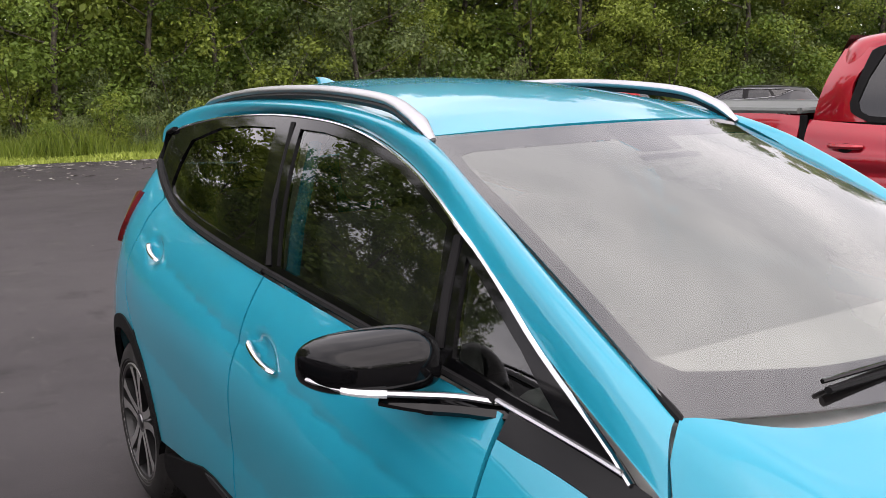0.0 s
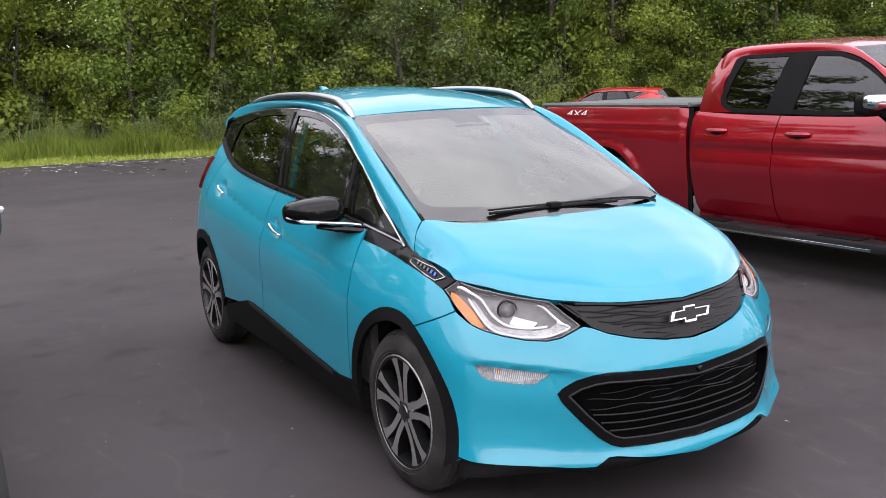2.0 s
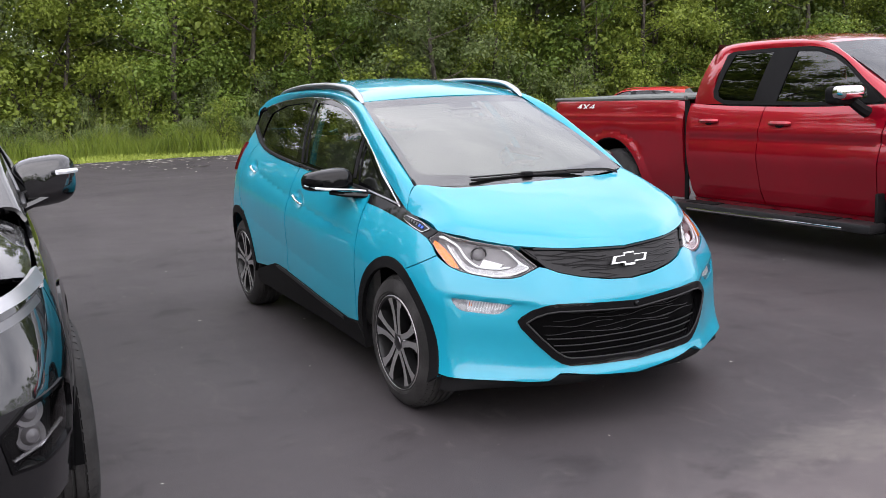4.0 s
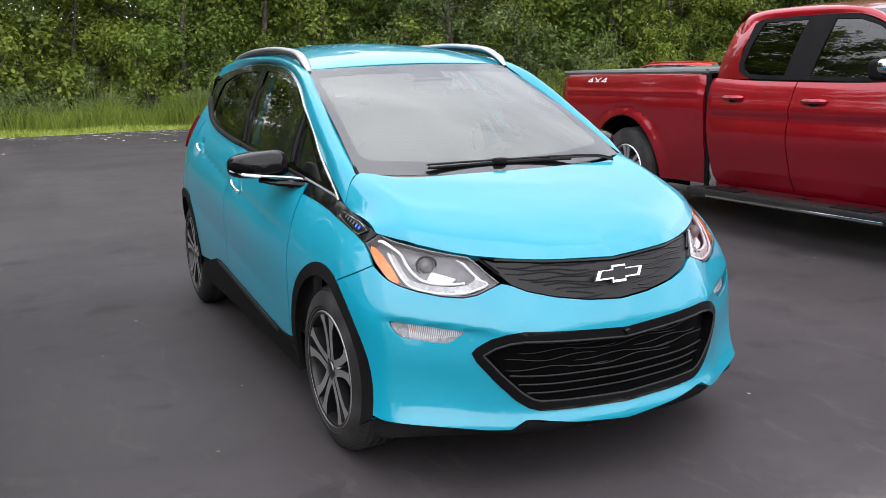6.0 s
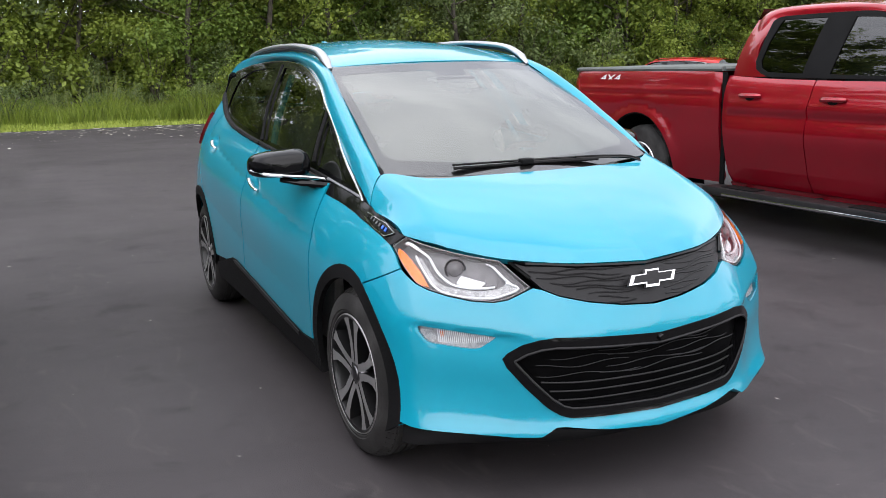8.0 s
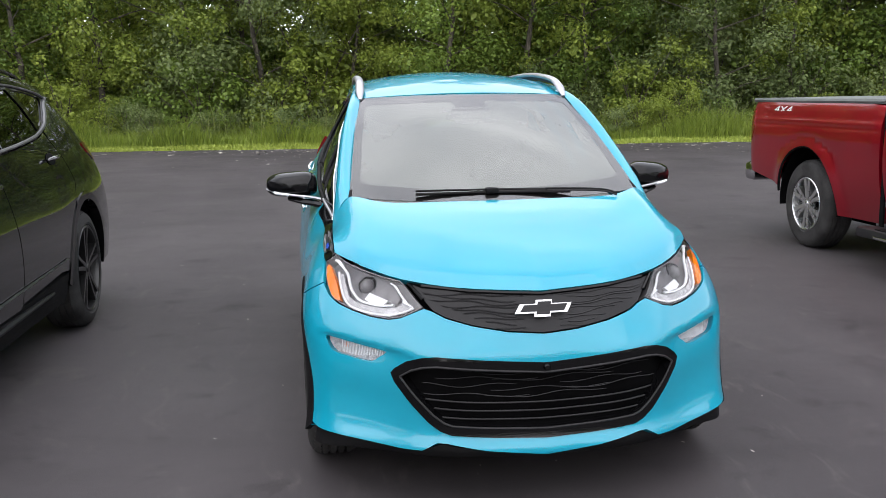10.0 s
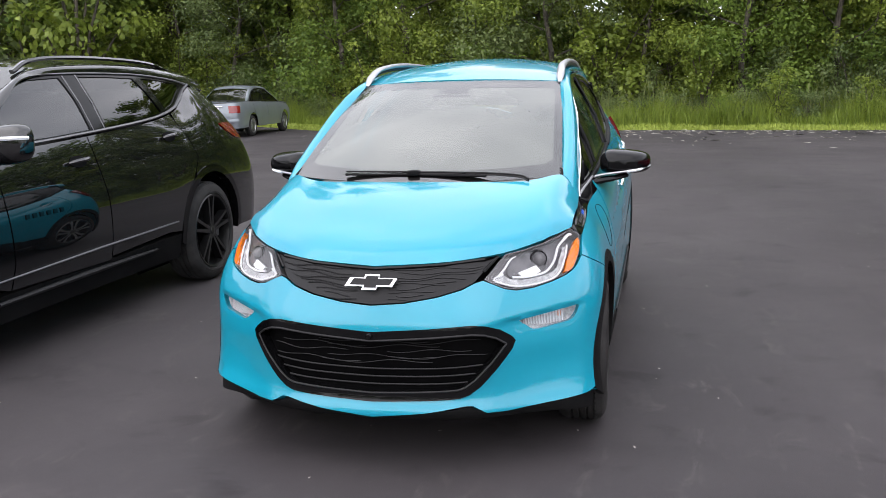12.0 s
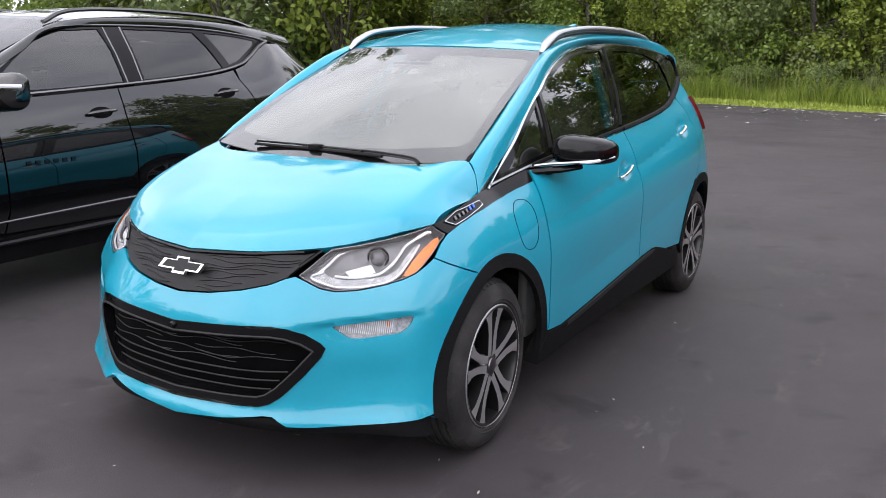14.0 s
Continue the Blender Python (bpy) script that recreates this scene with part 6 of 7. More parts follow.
    grl = sym(px([(0.0, 0.42), (0.50, 0.44), (0.56, 0.60), (0.50, 0.80), (0.0, 0.82)]))
    panel("front_bumper", lw, sym(nose), paint, root, holes=[pod, [(-u, v) for u, v in pod], grl], step=st, thick=0.03, **kw)
    panel("grille", lw, grl, MATTE_BLACK, root, step=0.05, thick=0.02, off=-0.03, label="black mesh grille", **kw)
    pair("lower_sill", lw, py(sill + [(3.12, 0.26), (1.26, 0.25)]), MATTE_BLACK, root, step=0.06, off=-0.004, thick=0.05, label="black lower sill", **kw)
    arch_parts(root, lw, sh, (AF, AR), 0.478, 0.425, 0.006, 0.90, GLOSS_BLACK if paint is BLACK_PAINT else MATTE_BLACK)
    top = [(1.05, 1.10), (1.27, 1.185), (1.58, 1.355), (1.83, 1.502), (2.05, 1.540), (2.45, 1.553), (3.00, 1.548), (3.35, 1.527), (3.60, 1.500), (3.76, 1.472)]
    tcur = [tuple(p) for p in spline(top, 5)]
    dlo_o = [(y, bz(y)) for y in np.linspace(1.05, 3.78, 22)] + list(reversed(tcur[:-1]))
    g1 = [(1.36, 1.170), (1.91, 1.188), (2.29, 1.210), (2.275, 1.40), (2.245, 1.525), (1.98, 1.512), (1.83, 1.480), (1.60, 1.345)]
    g2 = [(2.45, 1.218), (2.80, 1.240), (3.19, 1.282), (3.10, 1.42), (3.02, 1.517), (2.75, 1.527), (2.43, 1.528), (2.44, 1.40)]
    g3 = [(3.27, 1.300), (3.40, 1.335), (3.62, 1.445), (3.63, 1.470), (3.45, 1.495), (3.30, 1.508), (3.12, 1.515), (3.19, 1.42)]
    kg = dict(out_to=(0, 2.3, 0.9))
    pair("window_surround", sd, dlo_o, BLACK_TRIM, root, holes=[g1, g2, g3], step=0.06, thick=0.02, off=0.002, **kg)
    for nm, g in (("front_window", g1), ("rear_window", g2), ("quarter_window", g3)):
        for ob in pair(nm, sd, shrink(g, -0.006), GLASS_SKY if nm == "front_window" else GLASS_DARK, root, step=0.1, thick=0.0, off=-0.004, **kg):
            ob.visible_shadow = False
    bt = Build().tube(on_map(sd, [(y, bz(y, 0.003)) for y in np.linspace(1.1, 3.78, 24)], 0.006), 0.012, 6, 0.8)
    both(bt, "belt_moulding", DARK_SATIN if paint is BLACK_PAINT else SATIN, root)
    tm = Build().tube(on_map(sd, [(y, z - 0.004) for y, z in tcur[4:]], 0.006), 0.008, 6, 0.8)
    both(tm, "window_moulding", DARK_SATIN if paint is BLACK_PAINT else SATIN, root)
    for ya, za, yb, zb in ((2.315, 1.205, 2.285, 1.535), (2.430, 1.212, 2.412, 1.540)):
        both(Build().tube(on_map(sd, [(ya, za), ((ya + yb) / 2, (za + zb) / 2), (yb, zb)], 0.004), 0.006, 6, 0.6), "pillar_moulding", DARK_SATIN if paint is BLACK_PAINT else GLOSS_BLACK, root)
    inner = [np.array(p) for p in spline([(0.74, 0.98, 1.125), (0.715, 1.40, 1.31), (0.672, 1.76, 1.475), (0.630, 2.02, 1.565), (0.615, 2.35, 1.605), (0.605, 2.85, 1.618), (0.595, 3.35, 1.605), (0.575, 3.85, 1.565), (0.55, 4.10, 1.535)], 8)]
    outer = [np.array(p) for p in spline([(0.825, 0.92, 1.080), (0.765, 1.58, 1.357), (0.715, 1.83, 1.505), (0.675, 2.10, 1.545), (0.665, 2.55, 1.557), (0.66, 3.05, 1.550), (0.665, 3.45, 1.520), (0.668, 3.78, 1.476), (0.64, 4.12, 1.42)], 8)]

    def rs(t, w):
        a, b = along(inner, t), along(outer, t)
        d = np.array([abs(b[2] - a[2]), 0.0, abs(b[0] - a[0])])
        d /= np.linalg.norm(d) + 1e-9
        return a + (b - a) * w + d * 0.02 * math.sin(math.pi * min(max(w, 0), 1))

    pair("roof_side", rs, [(0, 0), (1, 0), (1, 1), (0, 1)], paint, root, step=0.06, du=3.4, **kg)
    t0 = 24 / 64

    def rf(u, v):
        a = along(inner, t0 + (1 - t0) * v)
        return np.array([u * a[0], a[1] - 0.09 * (1 - u * u) * max(0, 1 - v * 1.5) ** 2, a[2] + (0.02 + 0.035 * min(1, v / 0.3)) * (1 - u * u)])

    panel("roof", rf, [(-1, 0), (0, 0), (1, 0), (1, 1), (0, 1), (-1, 1)], paint, root, step=0.09, du=0.6, **kg)

    def sc(u, v):
        y0, z0, y1, z1 = 0.84 + 0.15 * u * u, 1.09 + 0.03 * u * u, 1.93 + 0.09 * u * u, 1.60 - 0.015 * u * u
        bow = 0.03 * math.sin(math.pi * min(max(v, 0), 1)) * (1 - 0.5 * u * u)
        return np.array([u * (0.74 + (0.63 - 0.74) * v), y0 + (y1 - y0) * v - bow * 0.4, z0 + (z1 - z0) * v + bow * 0.9])

    w = panel("windscreen", sc, full, GLASS_SIDE, root, step=0.1, thick=0.004, du=0.7, **kg)
    w.visible_shadow = False

    def hd(x, y):
        q = y - (-0.05 + 0.50 * (abs(x) / 0.8) ** 2.6)
        e = max(0, abs(x) - 0.58) / 0.24
        return np.array([x, y, 0.975 + 0.150 * (1 - math.exp(-max(0, q) * 2.6)) + min(0, q) - 0.045 * e * e + 0.008 * math.cos(x * 9)])

    hp = [(x, -0.048 + 0.50 * (x / 0.8) ** 2.6) for x in np.linspace(0, 0.80, 12)] + [(0.815, 0.80), (0.81, 0.93), (0.75, 0.975)] + [(0.74 * u, 0.835 + 0.14 * u * u) for u in np.linspace(0.95, 0, 8)]
    panel("bonnet", hd, sym(hp), paint, root, step=0.06, thick=0.02, out_to=(0, 0.6, 0))

    def ht(u, v):
        a = rf(u, 1.0)
        s = sh.s - (sh.s - sh.at_y(4.10, 1.2)) * abs(u)
        b = sh.low(s if u >= 0 else -s, sh.top(s))
        return a + (b - a) * v

    panel("rear_screen", ht, [(-1, 0), (0, 0), (1, 0), (1, 1), (0, 1), (-1, 1)], GLASS_DARK, root, step=0.12, thick=0.0, du=0.6, **kg)
    for fl in (False, True):
        rr = spline([(0.625, 1.90, 1.560), (0.622, 2.08, 1.628), (0.615, 2.5, 1.650), (0.60, 3.1, 1.642), (0.585, 3.5, 1.615), (0.57, 3.75, 1.565)], 5)
        Build().tube(rr, 0.018, 6, 0.8).out("roof_rail", BLACK_PAINT if paint is BLACK_PAINT else paint, root, flip=fl)
        for hy, hz in ((2.06, 1.03), (3.14, 1.108)):
            hdl = new("door_handle")
            hdl.parent = root
            ends = py([(hy - 0.10, hz), (hy + 0.10, hz + 0.012)])
            Build().tube([on_map(lw, [(ends[0][0] + (ends[1][0] - ends[0][0]) * t, hz + 0.012 * t)], 0.012 + 0.028 * math.sin(math.pi * t) ** 0.5)[0] for t in np.linspace(0, 1, 11)], [0.010] + [0.016] * 9 + [0.010], 7, 0.7).out("handle_bar", paint, hdl, flip=fl)
            # flat dark disc stands for the shade in the hollow behind the handle
            panel("handle_cup", lw, [(ends[0][0] + (ends[1][0] - ends[0][0]) * (0.5 + 0.4 * math.cos(a)), hz + 0.006 + 0.034 * math.sin(a)) for a in [2 * math.pi * i / 16 for i in range(16)]], UNDER, hdl, step=0.03, thick=0.0, off=0.003, flip=fl)
        if not detail:
            continue
        mr = new("door_mirror")
        mr.parent = root

        def shell(u, v):
            a, b = u * 2 * math.pi, v * math.pi
            sb, d = math.sin(b) ** 0.55, -math.cos(b)
            x = math.copysign(abs(math.cos(a)) ** 0.6, math.cos(a)) * sb * 0.115
            z = math.copysign(abs(math.sin(a)) ** 0.6, math.sin(a)) * sb * 0.085
            return (0.925 + x * 1.12, 1.39 + d * (0.09 if d < 0 else 0.05) + (x + 0.1) * 0.30, 1.180 + z * 1.22 + 0.10 * x)

        Build().grid(shell, 32, 16).out("mirror_cap", paint, mr, flip=fl)
        Build().tube([(0.82, 1.30, 1.085), (0.87, 1.33, 1.10), (0.94, 1.38, 1.125)], [0.03, 0.026, 0.03], 8, 0.7).out("mirror_arm", paint, mr, flip=fl)
        Build().tube(spline([(0.97, 1.312, 1.217), (1.015, 1.345, 1.217), (1.053, 1.420, 1.215)], 4), 0.011, 6).out("repeater_lamp", LAMP_WHITE, mr, flip=fl)
        drl = px([(0.82, 0.945), (0.70, 0.915), (0.50, 0.878), (0.50, 0.915), (0.68, 0.95), (0.80, 0.985)]) + []
        panel("light_strip", lw, drl, SATIN, root, step=0.03, thick=0.02, off=0.012, flip=fl, label="slim chrome-edged light strip", **kw)
        drl2 = px([(0.80, 0.90), (0.68, 0.865), (0.50, 0.835), (0.50, 0.855), (0.67, 0.888), (0.79, 0.922)])
        panel("light_strip", lw, drl2, DARK_SATIN, root, step=0.03, thick=0.02, off=0.008, flip=fl, **kw)
        hl = new("headlamp")
        hl.parent = root
        hl["label"] = "headlamp pod low in the bumper"
        panel("lamp_housing", lw, pod, UNDER, hl, step=0.04, thick=0.0, off=-0.06, flip=fl, **kw)
        panel("lamp_bezel", lw, pod, GLOSS_BLACK, hl, holes=[shrink(pod, 0.022)], step=0.03, thick=0.05, off=0.006, flip=fl, **kw)
        for z0 in (0.630, 0.555):
            c = on_map(lw, px([(0.765, z0)]), -0.045)[0]
            Build().lathe([(0.0, 0.02), (0.020, 0.014), (0.030, 0.0), (0.045, 0.002), (0.050, -0.02)], Matrix.Translation(c) @ pose(0, 0, 0, 85, 0, 25), 20).out("projector", LAMP_DARK, hl, flip=fl)
        Build().tube(on_map(lw, px([(0.685, 0.520), (0.76, 0.530), (0.83, 0.560)]), -0.012), 0.008, 6, 0.6).out("lamp_bar", LAMP_CHROME, hl, flip=fl)
        cv = panel("lens_cover", lw, shrink(pod, 0.02), CLEAR, hl, step=0.05, thick=0.0, off=-0.004, flip=fl, **kw)
        cv.visible_shadow = False
        for z0, z1, ya, yb in ((0.486, 0.530, 1.22, 3.05), (0.368, 0.382, 1.24, 2.78)):
            Build().tube(on_map(lw, py([(ya, z0), ((ya + yb) / 2, (z0 + z1) / 2 + 0.004), (yb, z1)]), 0.008), [0.006, 0.008, 0.006] if z0 > 0.4 else [0.012, 0.018, 0.010], 6).out("sill_moulding", DARK_SATIN if z0 > 0.4 else GRILLE_GREY, root, flip=fl)
        for i in range(6):
            y0 = 1.50 + i * 0.058
            panel("badge_bar", lw, py([(y0, 0.775), (y0 + 0.03, 0.775), (y0 + 0.03, 0.80), (y0, 0.80)]), GLOSS_BLACK, root, step=0.03, thick=0.003, off=0.004, flip=fl)
    Build().box((0, 2.4, 0.42), (1.3, 4.2, 0.24), 0.05).out("underside", UNDER, root)
    Build().box((0, 2.5, 0.98), (1.45, 2.5, 0.20), 0.05).out("cabin_trim", TRIM_DARK, root)
    Build().box((0, 0.70, 0.70), (1.1, 0.95, 0.36), 0.05).out("front_bulkhead", UNDER, root)
    for sx in (-0.38, 0.38):
        for ry in (2.25, 3.15):
            Build().box((0, 0, 0.2), (0.48, 0.14, 0.60), 0.05, pose(sx, ry, 0.95, -12), 2).out("seat_back", TRIM_DARK, root)
            Build().box((0, 0, 0.58), (0.26, 0.10, 0.16), 0.04, pose(sx, ry, 0.95, -12), 2).out("headrest", TRIM_DARK, root)
    for sx in (-0.935, 0.935):
        for wy in (0.70, 3.60):
            wheel(root, sx, wy, 0.375, 0.245, 0.275, RIM_DARK if paint is BLACK_PAINT else RIM_GREY, "dark" if paint is BLACK_PAINT else "plain", nut=5)
    return root


crossover(BLACK_PAINT, (-3.182, -0.35, GROUND), 0.0, "glossy black crossover with dark windows and black alloy wheels")


def pickup(loc, turn):
    root = thing("pickup_truck", "deep red double-cab pickup with grey bed cover and side steps", "pickup truck", loc, turn)
    ks = [(0.00, 0.02, 1.16, 0.00, 0.10, 1.5, 0.02), (0.50, 0.03, 1.165, 0.50, 0.11, 1.5, 0.02), (0.78, 0.06, 1.17, 0.76, 0.14, 1.6, 0.02), (0.92, 0.13, 1.18, 0.87, 0.20, 2.0, 0.02),
          (0.985, 0.28, 1.20, 0.91, 0.32, 2.6, 0.02), (1.00, 0.60, 1.24, 0.92, 0.60, 3.0, 0.02), (1.005, 1.00, 1.27, 0.925, 1.00, 3.2, 0.025), (1.005, 1.45, 1.262, 0.93, 1.45, 3.4, 0.03),
          (1.005, 2.00, 1.246, 0.935, 2.00, 3.6, 0.03), (1.005, 2.80, 1.255, 0.935, 2.80, 3.6, 0.03), (1.005, 3.50, 1.285, 0.935, 3.50, 3.6, 0.03), (1.005, 3.70, 1.318, 0.945, 3.70, 4.0, 0.03),
          (1.005, 4.40, 1.318, 0.945, 4.40, 4.0, 0.02), (1.005, 5.30, 1.318, 0.945, 5.30, 4.0, 0.02), (0.995, 5.72, 1.318, 0.94, 5.70, 4.0, 0.02), (0.95, 5.83, 1.318, 0.91, 5.80, 3.0, 0.02), (0.5, 5.86, 1.318, 0.5, 5.83, 3.0, 0.02), (0.0, 5.86, 1.318, 0.0, 5.83, 3.0, 0.02)]
    sh, lw0, bz, sd = body_maps(ks, 0.88, 0.22, 0.22)

    def lw(s, z):
        p = lw0(s, z)
        d = 0.020 * math.exp(-((z - 1.02) / 0.06) ** 2) - 0.022 * math.exp(-((z - 0.80) / 0.14) ** 2)
        if p[1] > 3.53:
            r = math.hypot(p[1] - 4.66, z - 0.42)
            d = 0.014 * math.exp(-((z - 1.13) / 0.035) ** 2) - 0.012 * math.exp(-((z - 1.00) / 0.09) ** 2) + 0.030 / (1 + math.exp((r - 0.57) / 0.028))
            p = p + np.array([math.copysign(d * min(1.0, (p[1] - 3.53) / 0.1) * max(0.0, min(1.0, (5.75 - p[1]) / 0.1)), s), 0, 0])
        if p[1] < 3.45:
            p = p + np.array([math.copysign(d, s), 0, 0])
        return p

    py, px = sh.py, sh.px
    AF, AR = (0.87, 0.42), (4.66, 0.42)
    kw = dict(out_to=(0, 2.8, 0.8))
    dt = lambda a, b, n, d=-0.012: [(sh.at_y(y, bz(y) - 0.02), bz(y, d)) for y in np.linspace(a, b, n)]
    pair("fender", lw, py([(1.352, 0.95), (1.392, 0.60), (1.405, 0.45)] + arc(AF, 0.465, 10, 170, 18) + [(0.42, 0.56), (0.30, 0.62), (0.30, 1.10), (0.32, 1.19)]) + dt(0.40, 1.31, 10), RED, root, step=0.06, gap=0.002, **kw)
    pair("front_door", lw, py([(1.360, 0.95), (1.400, 0.60), (1.415, 0.375), (2.555, 0.375), (2.587, 0.50), (2.585, 0.90)]) + dt(2.562, 1.320, 11), RED, root, step=0.05, gap=0.002, **kw)
    pair("rear_door", lw, py([(2.593, 0.90), (2.595, 0.50), (2.565, 0.375), (3.44, 0.375), (3.475, 0.45), (3.505, 0.90)]) + dt(3.495, 2.570, 10), RED, root, step=0.05, gap=0.002, **kw)
    pair("cab_sill", lw, py([(1.46, 0.368), (3.475, 0.368), (3.47, 0.325), (1.47, 0.325)]), RED, root, step=0.06, gap=0.001, off=-0.01, thick=0.04, **kw)
    tl = [(sh.at_y(5.70, 1.24), 1.24), (sh.s * 0.872, 1.24), (sh.s * 0.872, 0.93), (sh.at_y(5.74, 0.93), 0.93), (sh.at_y(5.66, 1.05), 1.05)]
    bed = py([(3.555, 1.30), (3.545, 0.90), (3.54, 0.40), (3.58, 0.352), (4.155, 0.352)] + arc(AR, 0.505, 187, 12, 18) + [(5.3, 0.56), (5.72, 0.62)]) + [(sh.s * 0.874, 0.64), (sh.s * 0.874, 1.32)] + dt(5.70, 3.60, 12, -0.006)
    pair("bed_side", lw, bed, RED, root, holes=[tl], step=0.035, gap=0.002, thick=0.03, **kw)
    pair("tail_lamp", lw, tl, TAIL_RED, root, step=0.05, off=0.004, label="red upright tail lamp", **kw)
    e0 = sh.s * 0.878
    for fl in (False, True):
        panel("tailgate" if not fl else "tailgate_panel", lw, [(e0, 0.66), (sh.s, 0.66), (sh.s, 1.312), (e0, 1.312)], RED, root, step=0.1, flip=fl, **kw)
    for cy, cz in (AF, AR):
        wl = Build()
        ra = 0.462 if cy < 2 else 0.502
        wl.grid(lambda u, v: (0.60 + 0.37 * v, cy + ra * math.cos(math.pi * (1.1 * u - 0.05)), cz + ra * math.sin(math.pi * (1.1 * u - 0.05))), 22, 2)
        wl.add([(0.60, cy - 0.5, 0.25), (0.60, cy + 0.5, 0.25), (0.60, cy + 0.5, 0.95), (0.60, cy - 0.5, 0.95)], [(0, 1, 2, 3)])
        both(wl, "wheel_well", LINER, root)
        lip = Build().tube([(lw(sh.at_y(y, z), z)[0] - 0.012, y, z) for y, z in arc((cy, cz), ra + 0.001, 6, 174, 22)], 0.012, 6)
        both(lip, "arch_lip", UNDER, root)
    # cab
    top = [(1.42, 1.275), (1.60, 1.42), (1.80, 1.565), (1.98, 1.665), (2.20, 1.722), (2.50, 1.735), (2.90, 1.735), (3.10, 1.728), (3.17, 1.70)]
    tc = [tuple(p) for p in spline(top, 5)]
    dlo_o = [(y, bz(y)) for y in np.linspace(1.46, 3.08, 14)] + [(3.16, 1.290), (3.215, 1.322), (3.235, 1.38), (3.205, 1.55)] + list(reversed(tc))
    g1 = [(2.46, 1.282), (2.00, 1.270), (1.62, 1.288), (1.555, 1.305), (1.575, 1.370), (1.78, 1.530), (1.96, 1.632), (2.15, 1.686), (2.36, 1.698)]
    g2 = [(2.72, 1.287), (2.95, 1.291), (3.09, 1.300), (3.155, 1.330), (3.178, 1.385), (3.145, 1.53), (3.085, 1.675), (3.06, 1.705), (2.62, 1.705), (2.65, 1.60)]
    kg = dict(out_to=(0, 2.5, 1.0))
    pair("window_surround", sd, dlo_o, MATTE_BLACK, root, holes=[g1, g2], step=0.06, thick=0.02, off=0.004, **kg)
    for nm, g in (("front_window", g1), ("rear_window", g2)):
        for ob in pair(nm, sd, shrink(g, -0.006), GLASS_SKY if nm == "front_window" else GLASS_DARK, root, step=0.1, thick=0.0, off=-0.003, **kg):
            ob.visible_shadow = False
    inner = [np.array(p) for p in spline([(0.82, 1.30, 1.305), (0.79, 1.60, 1.475), (0.745, 1.90, 1.65), (0.71, 2.10, 1.752), (0.70, 2.45, 1.802), (0.70, 2.95, 1.812), (0.70, 3.24, 1.800), (0.705, 3.385, 1.748), (0.74, 3.46, 1.60)], 8)]
    outer = [np.array(p) for p in spline([(0.93, 1.35, 1.265), (0.872, 1.62, 1.442), (0.81, 1.88, 1.625), (0.77, 2.15, 1.722), (0.755, 2.50, 1.738), (0.755, 2.92, 1.738), (0.768, 3.14, 1.722), (0.795, 3.25, 1.672), (0.842, 3.30, 1.53)], 8)]

    def rs(t, w):
        a, b = along(inner, t), along(outer, t)
        d = np.array([abs(b[2] - a[2]), 0.0, abs(b[0] - a[0])])
        d /= np.linalg.norm(d) + 1e-9
        return a + (b - a) * w + d * 0.022 * math.sin(math.pi * min(max(w, 0), 1))

    pair("roof_side", rs, [(0, 0), (1, 0), (1, 1), (0, 1)], RED, root, step=0.06, du=2.6, **kg)

    def corner(t, w):
        """From the rear door opening round to the back of the cab."""
        z = 1.262 + 0.46 * t
        a = sd(3.10 + 0.14 * math.sin(math.pi * min(1, t * 1.05)), z)
        lean = 3.50 - 0.10 * t * t
        b = np.array([a[0] - 0.035 - 0.02 * t, lean, z])
        p = a + (b - a) * w
        p[0] += 0.020 * math.sin(math.pi * min(max(w, 0), 1) * 0.5) * (1 - w)
        return p

    pair("cab_pillar", corner, [(0, 0), (1, 0), (1, 1), (0, 1)], RED, root, step=0.05, du=0.5, **kg)
    Build().grid(lambda u, v: ((u - 0.5) * 2 * (0.90 - 0.22 * v), 3.50 - 0.10 * v * v, 1.25 + 0.56 * v), 8, 8).out("cab_back", GLASS_DARK, root)
    t0, t1 = 24 / 64, 1.0

    def rf(u, v):
        a = along(inner, t0 + (t1 - t0) * v)
        return np.array([u * a[0], a[1] - 0.12 * (1 - u * u) * max(0, 1 - v * 1.5) ** 2, a[2] + (0.02 + 0.03 * min(1, v / 0.25)) * (1 - u * u)])

    panel("roof", rf, [(-1, 0), (0, 0), (1, 0), (1, 1), (0, 1), (-1, 1)], RED, root, step=0.09, du=0.7, **kg)

    def sc(u, v):
        y0, z0, y1, z1 = 1.10 + 0.20 * u * u, 1.275 + 0.03 * u * u, 1.98 + 0.12 * u * u, 1.772 - 0.02 * u * u
        return np.array([u * (0.82 + (0.71 - 0.82) * v), y0 + (y1 - y0) * v, z0 + (z1 - z0) * v + 0.025 * math.sin(math.pi * min(max(v, 0), 1))])

    w = panel("windscreen", sc, full, GLASS_SIDE, root, step=0.1, thick=0.004, du=0.8, **kg)
    w.visible_shadow = False

    def hd(x, y):
        e = max(0, abs(x) - 0.60) / 0.33
        return np.array([x, y, 1.185 + 0.10 * (1 - math.exp(-max(0, y - 0.10) * 2.5)) - 0.02 * e * e + 0.02 * math.exp(-((abs(x) - 0.45) / 0.12) ** 2)])

    panel("bonnet", hd, [(-0.90, 0.22), (-0.6, 0.12), (0, 0.10), (0.6, 0.12), (0.90, 0.22), (0.925, 0.60), (0.93, 1.40), (0.82, 1.28), (0.40, 1.14), (0, 1.09), (-0.40, 1.14), (-0.82, 1.28), (-0.93, 1.40), (-0.925, 0.60)], RED, root, step=0.08, thick=0.02, out_to=(0, 0.6, 0))
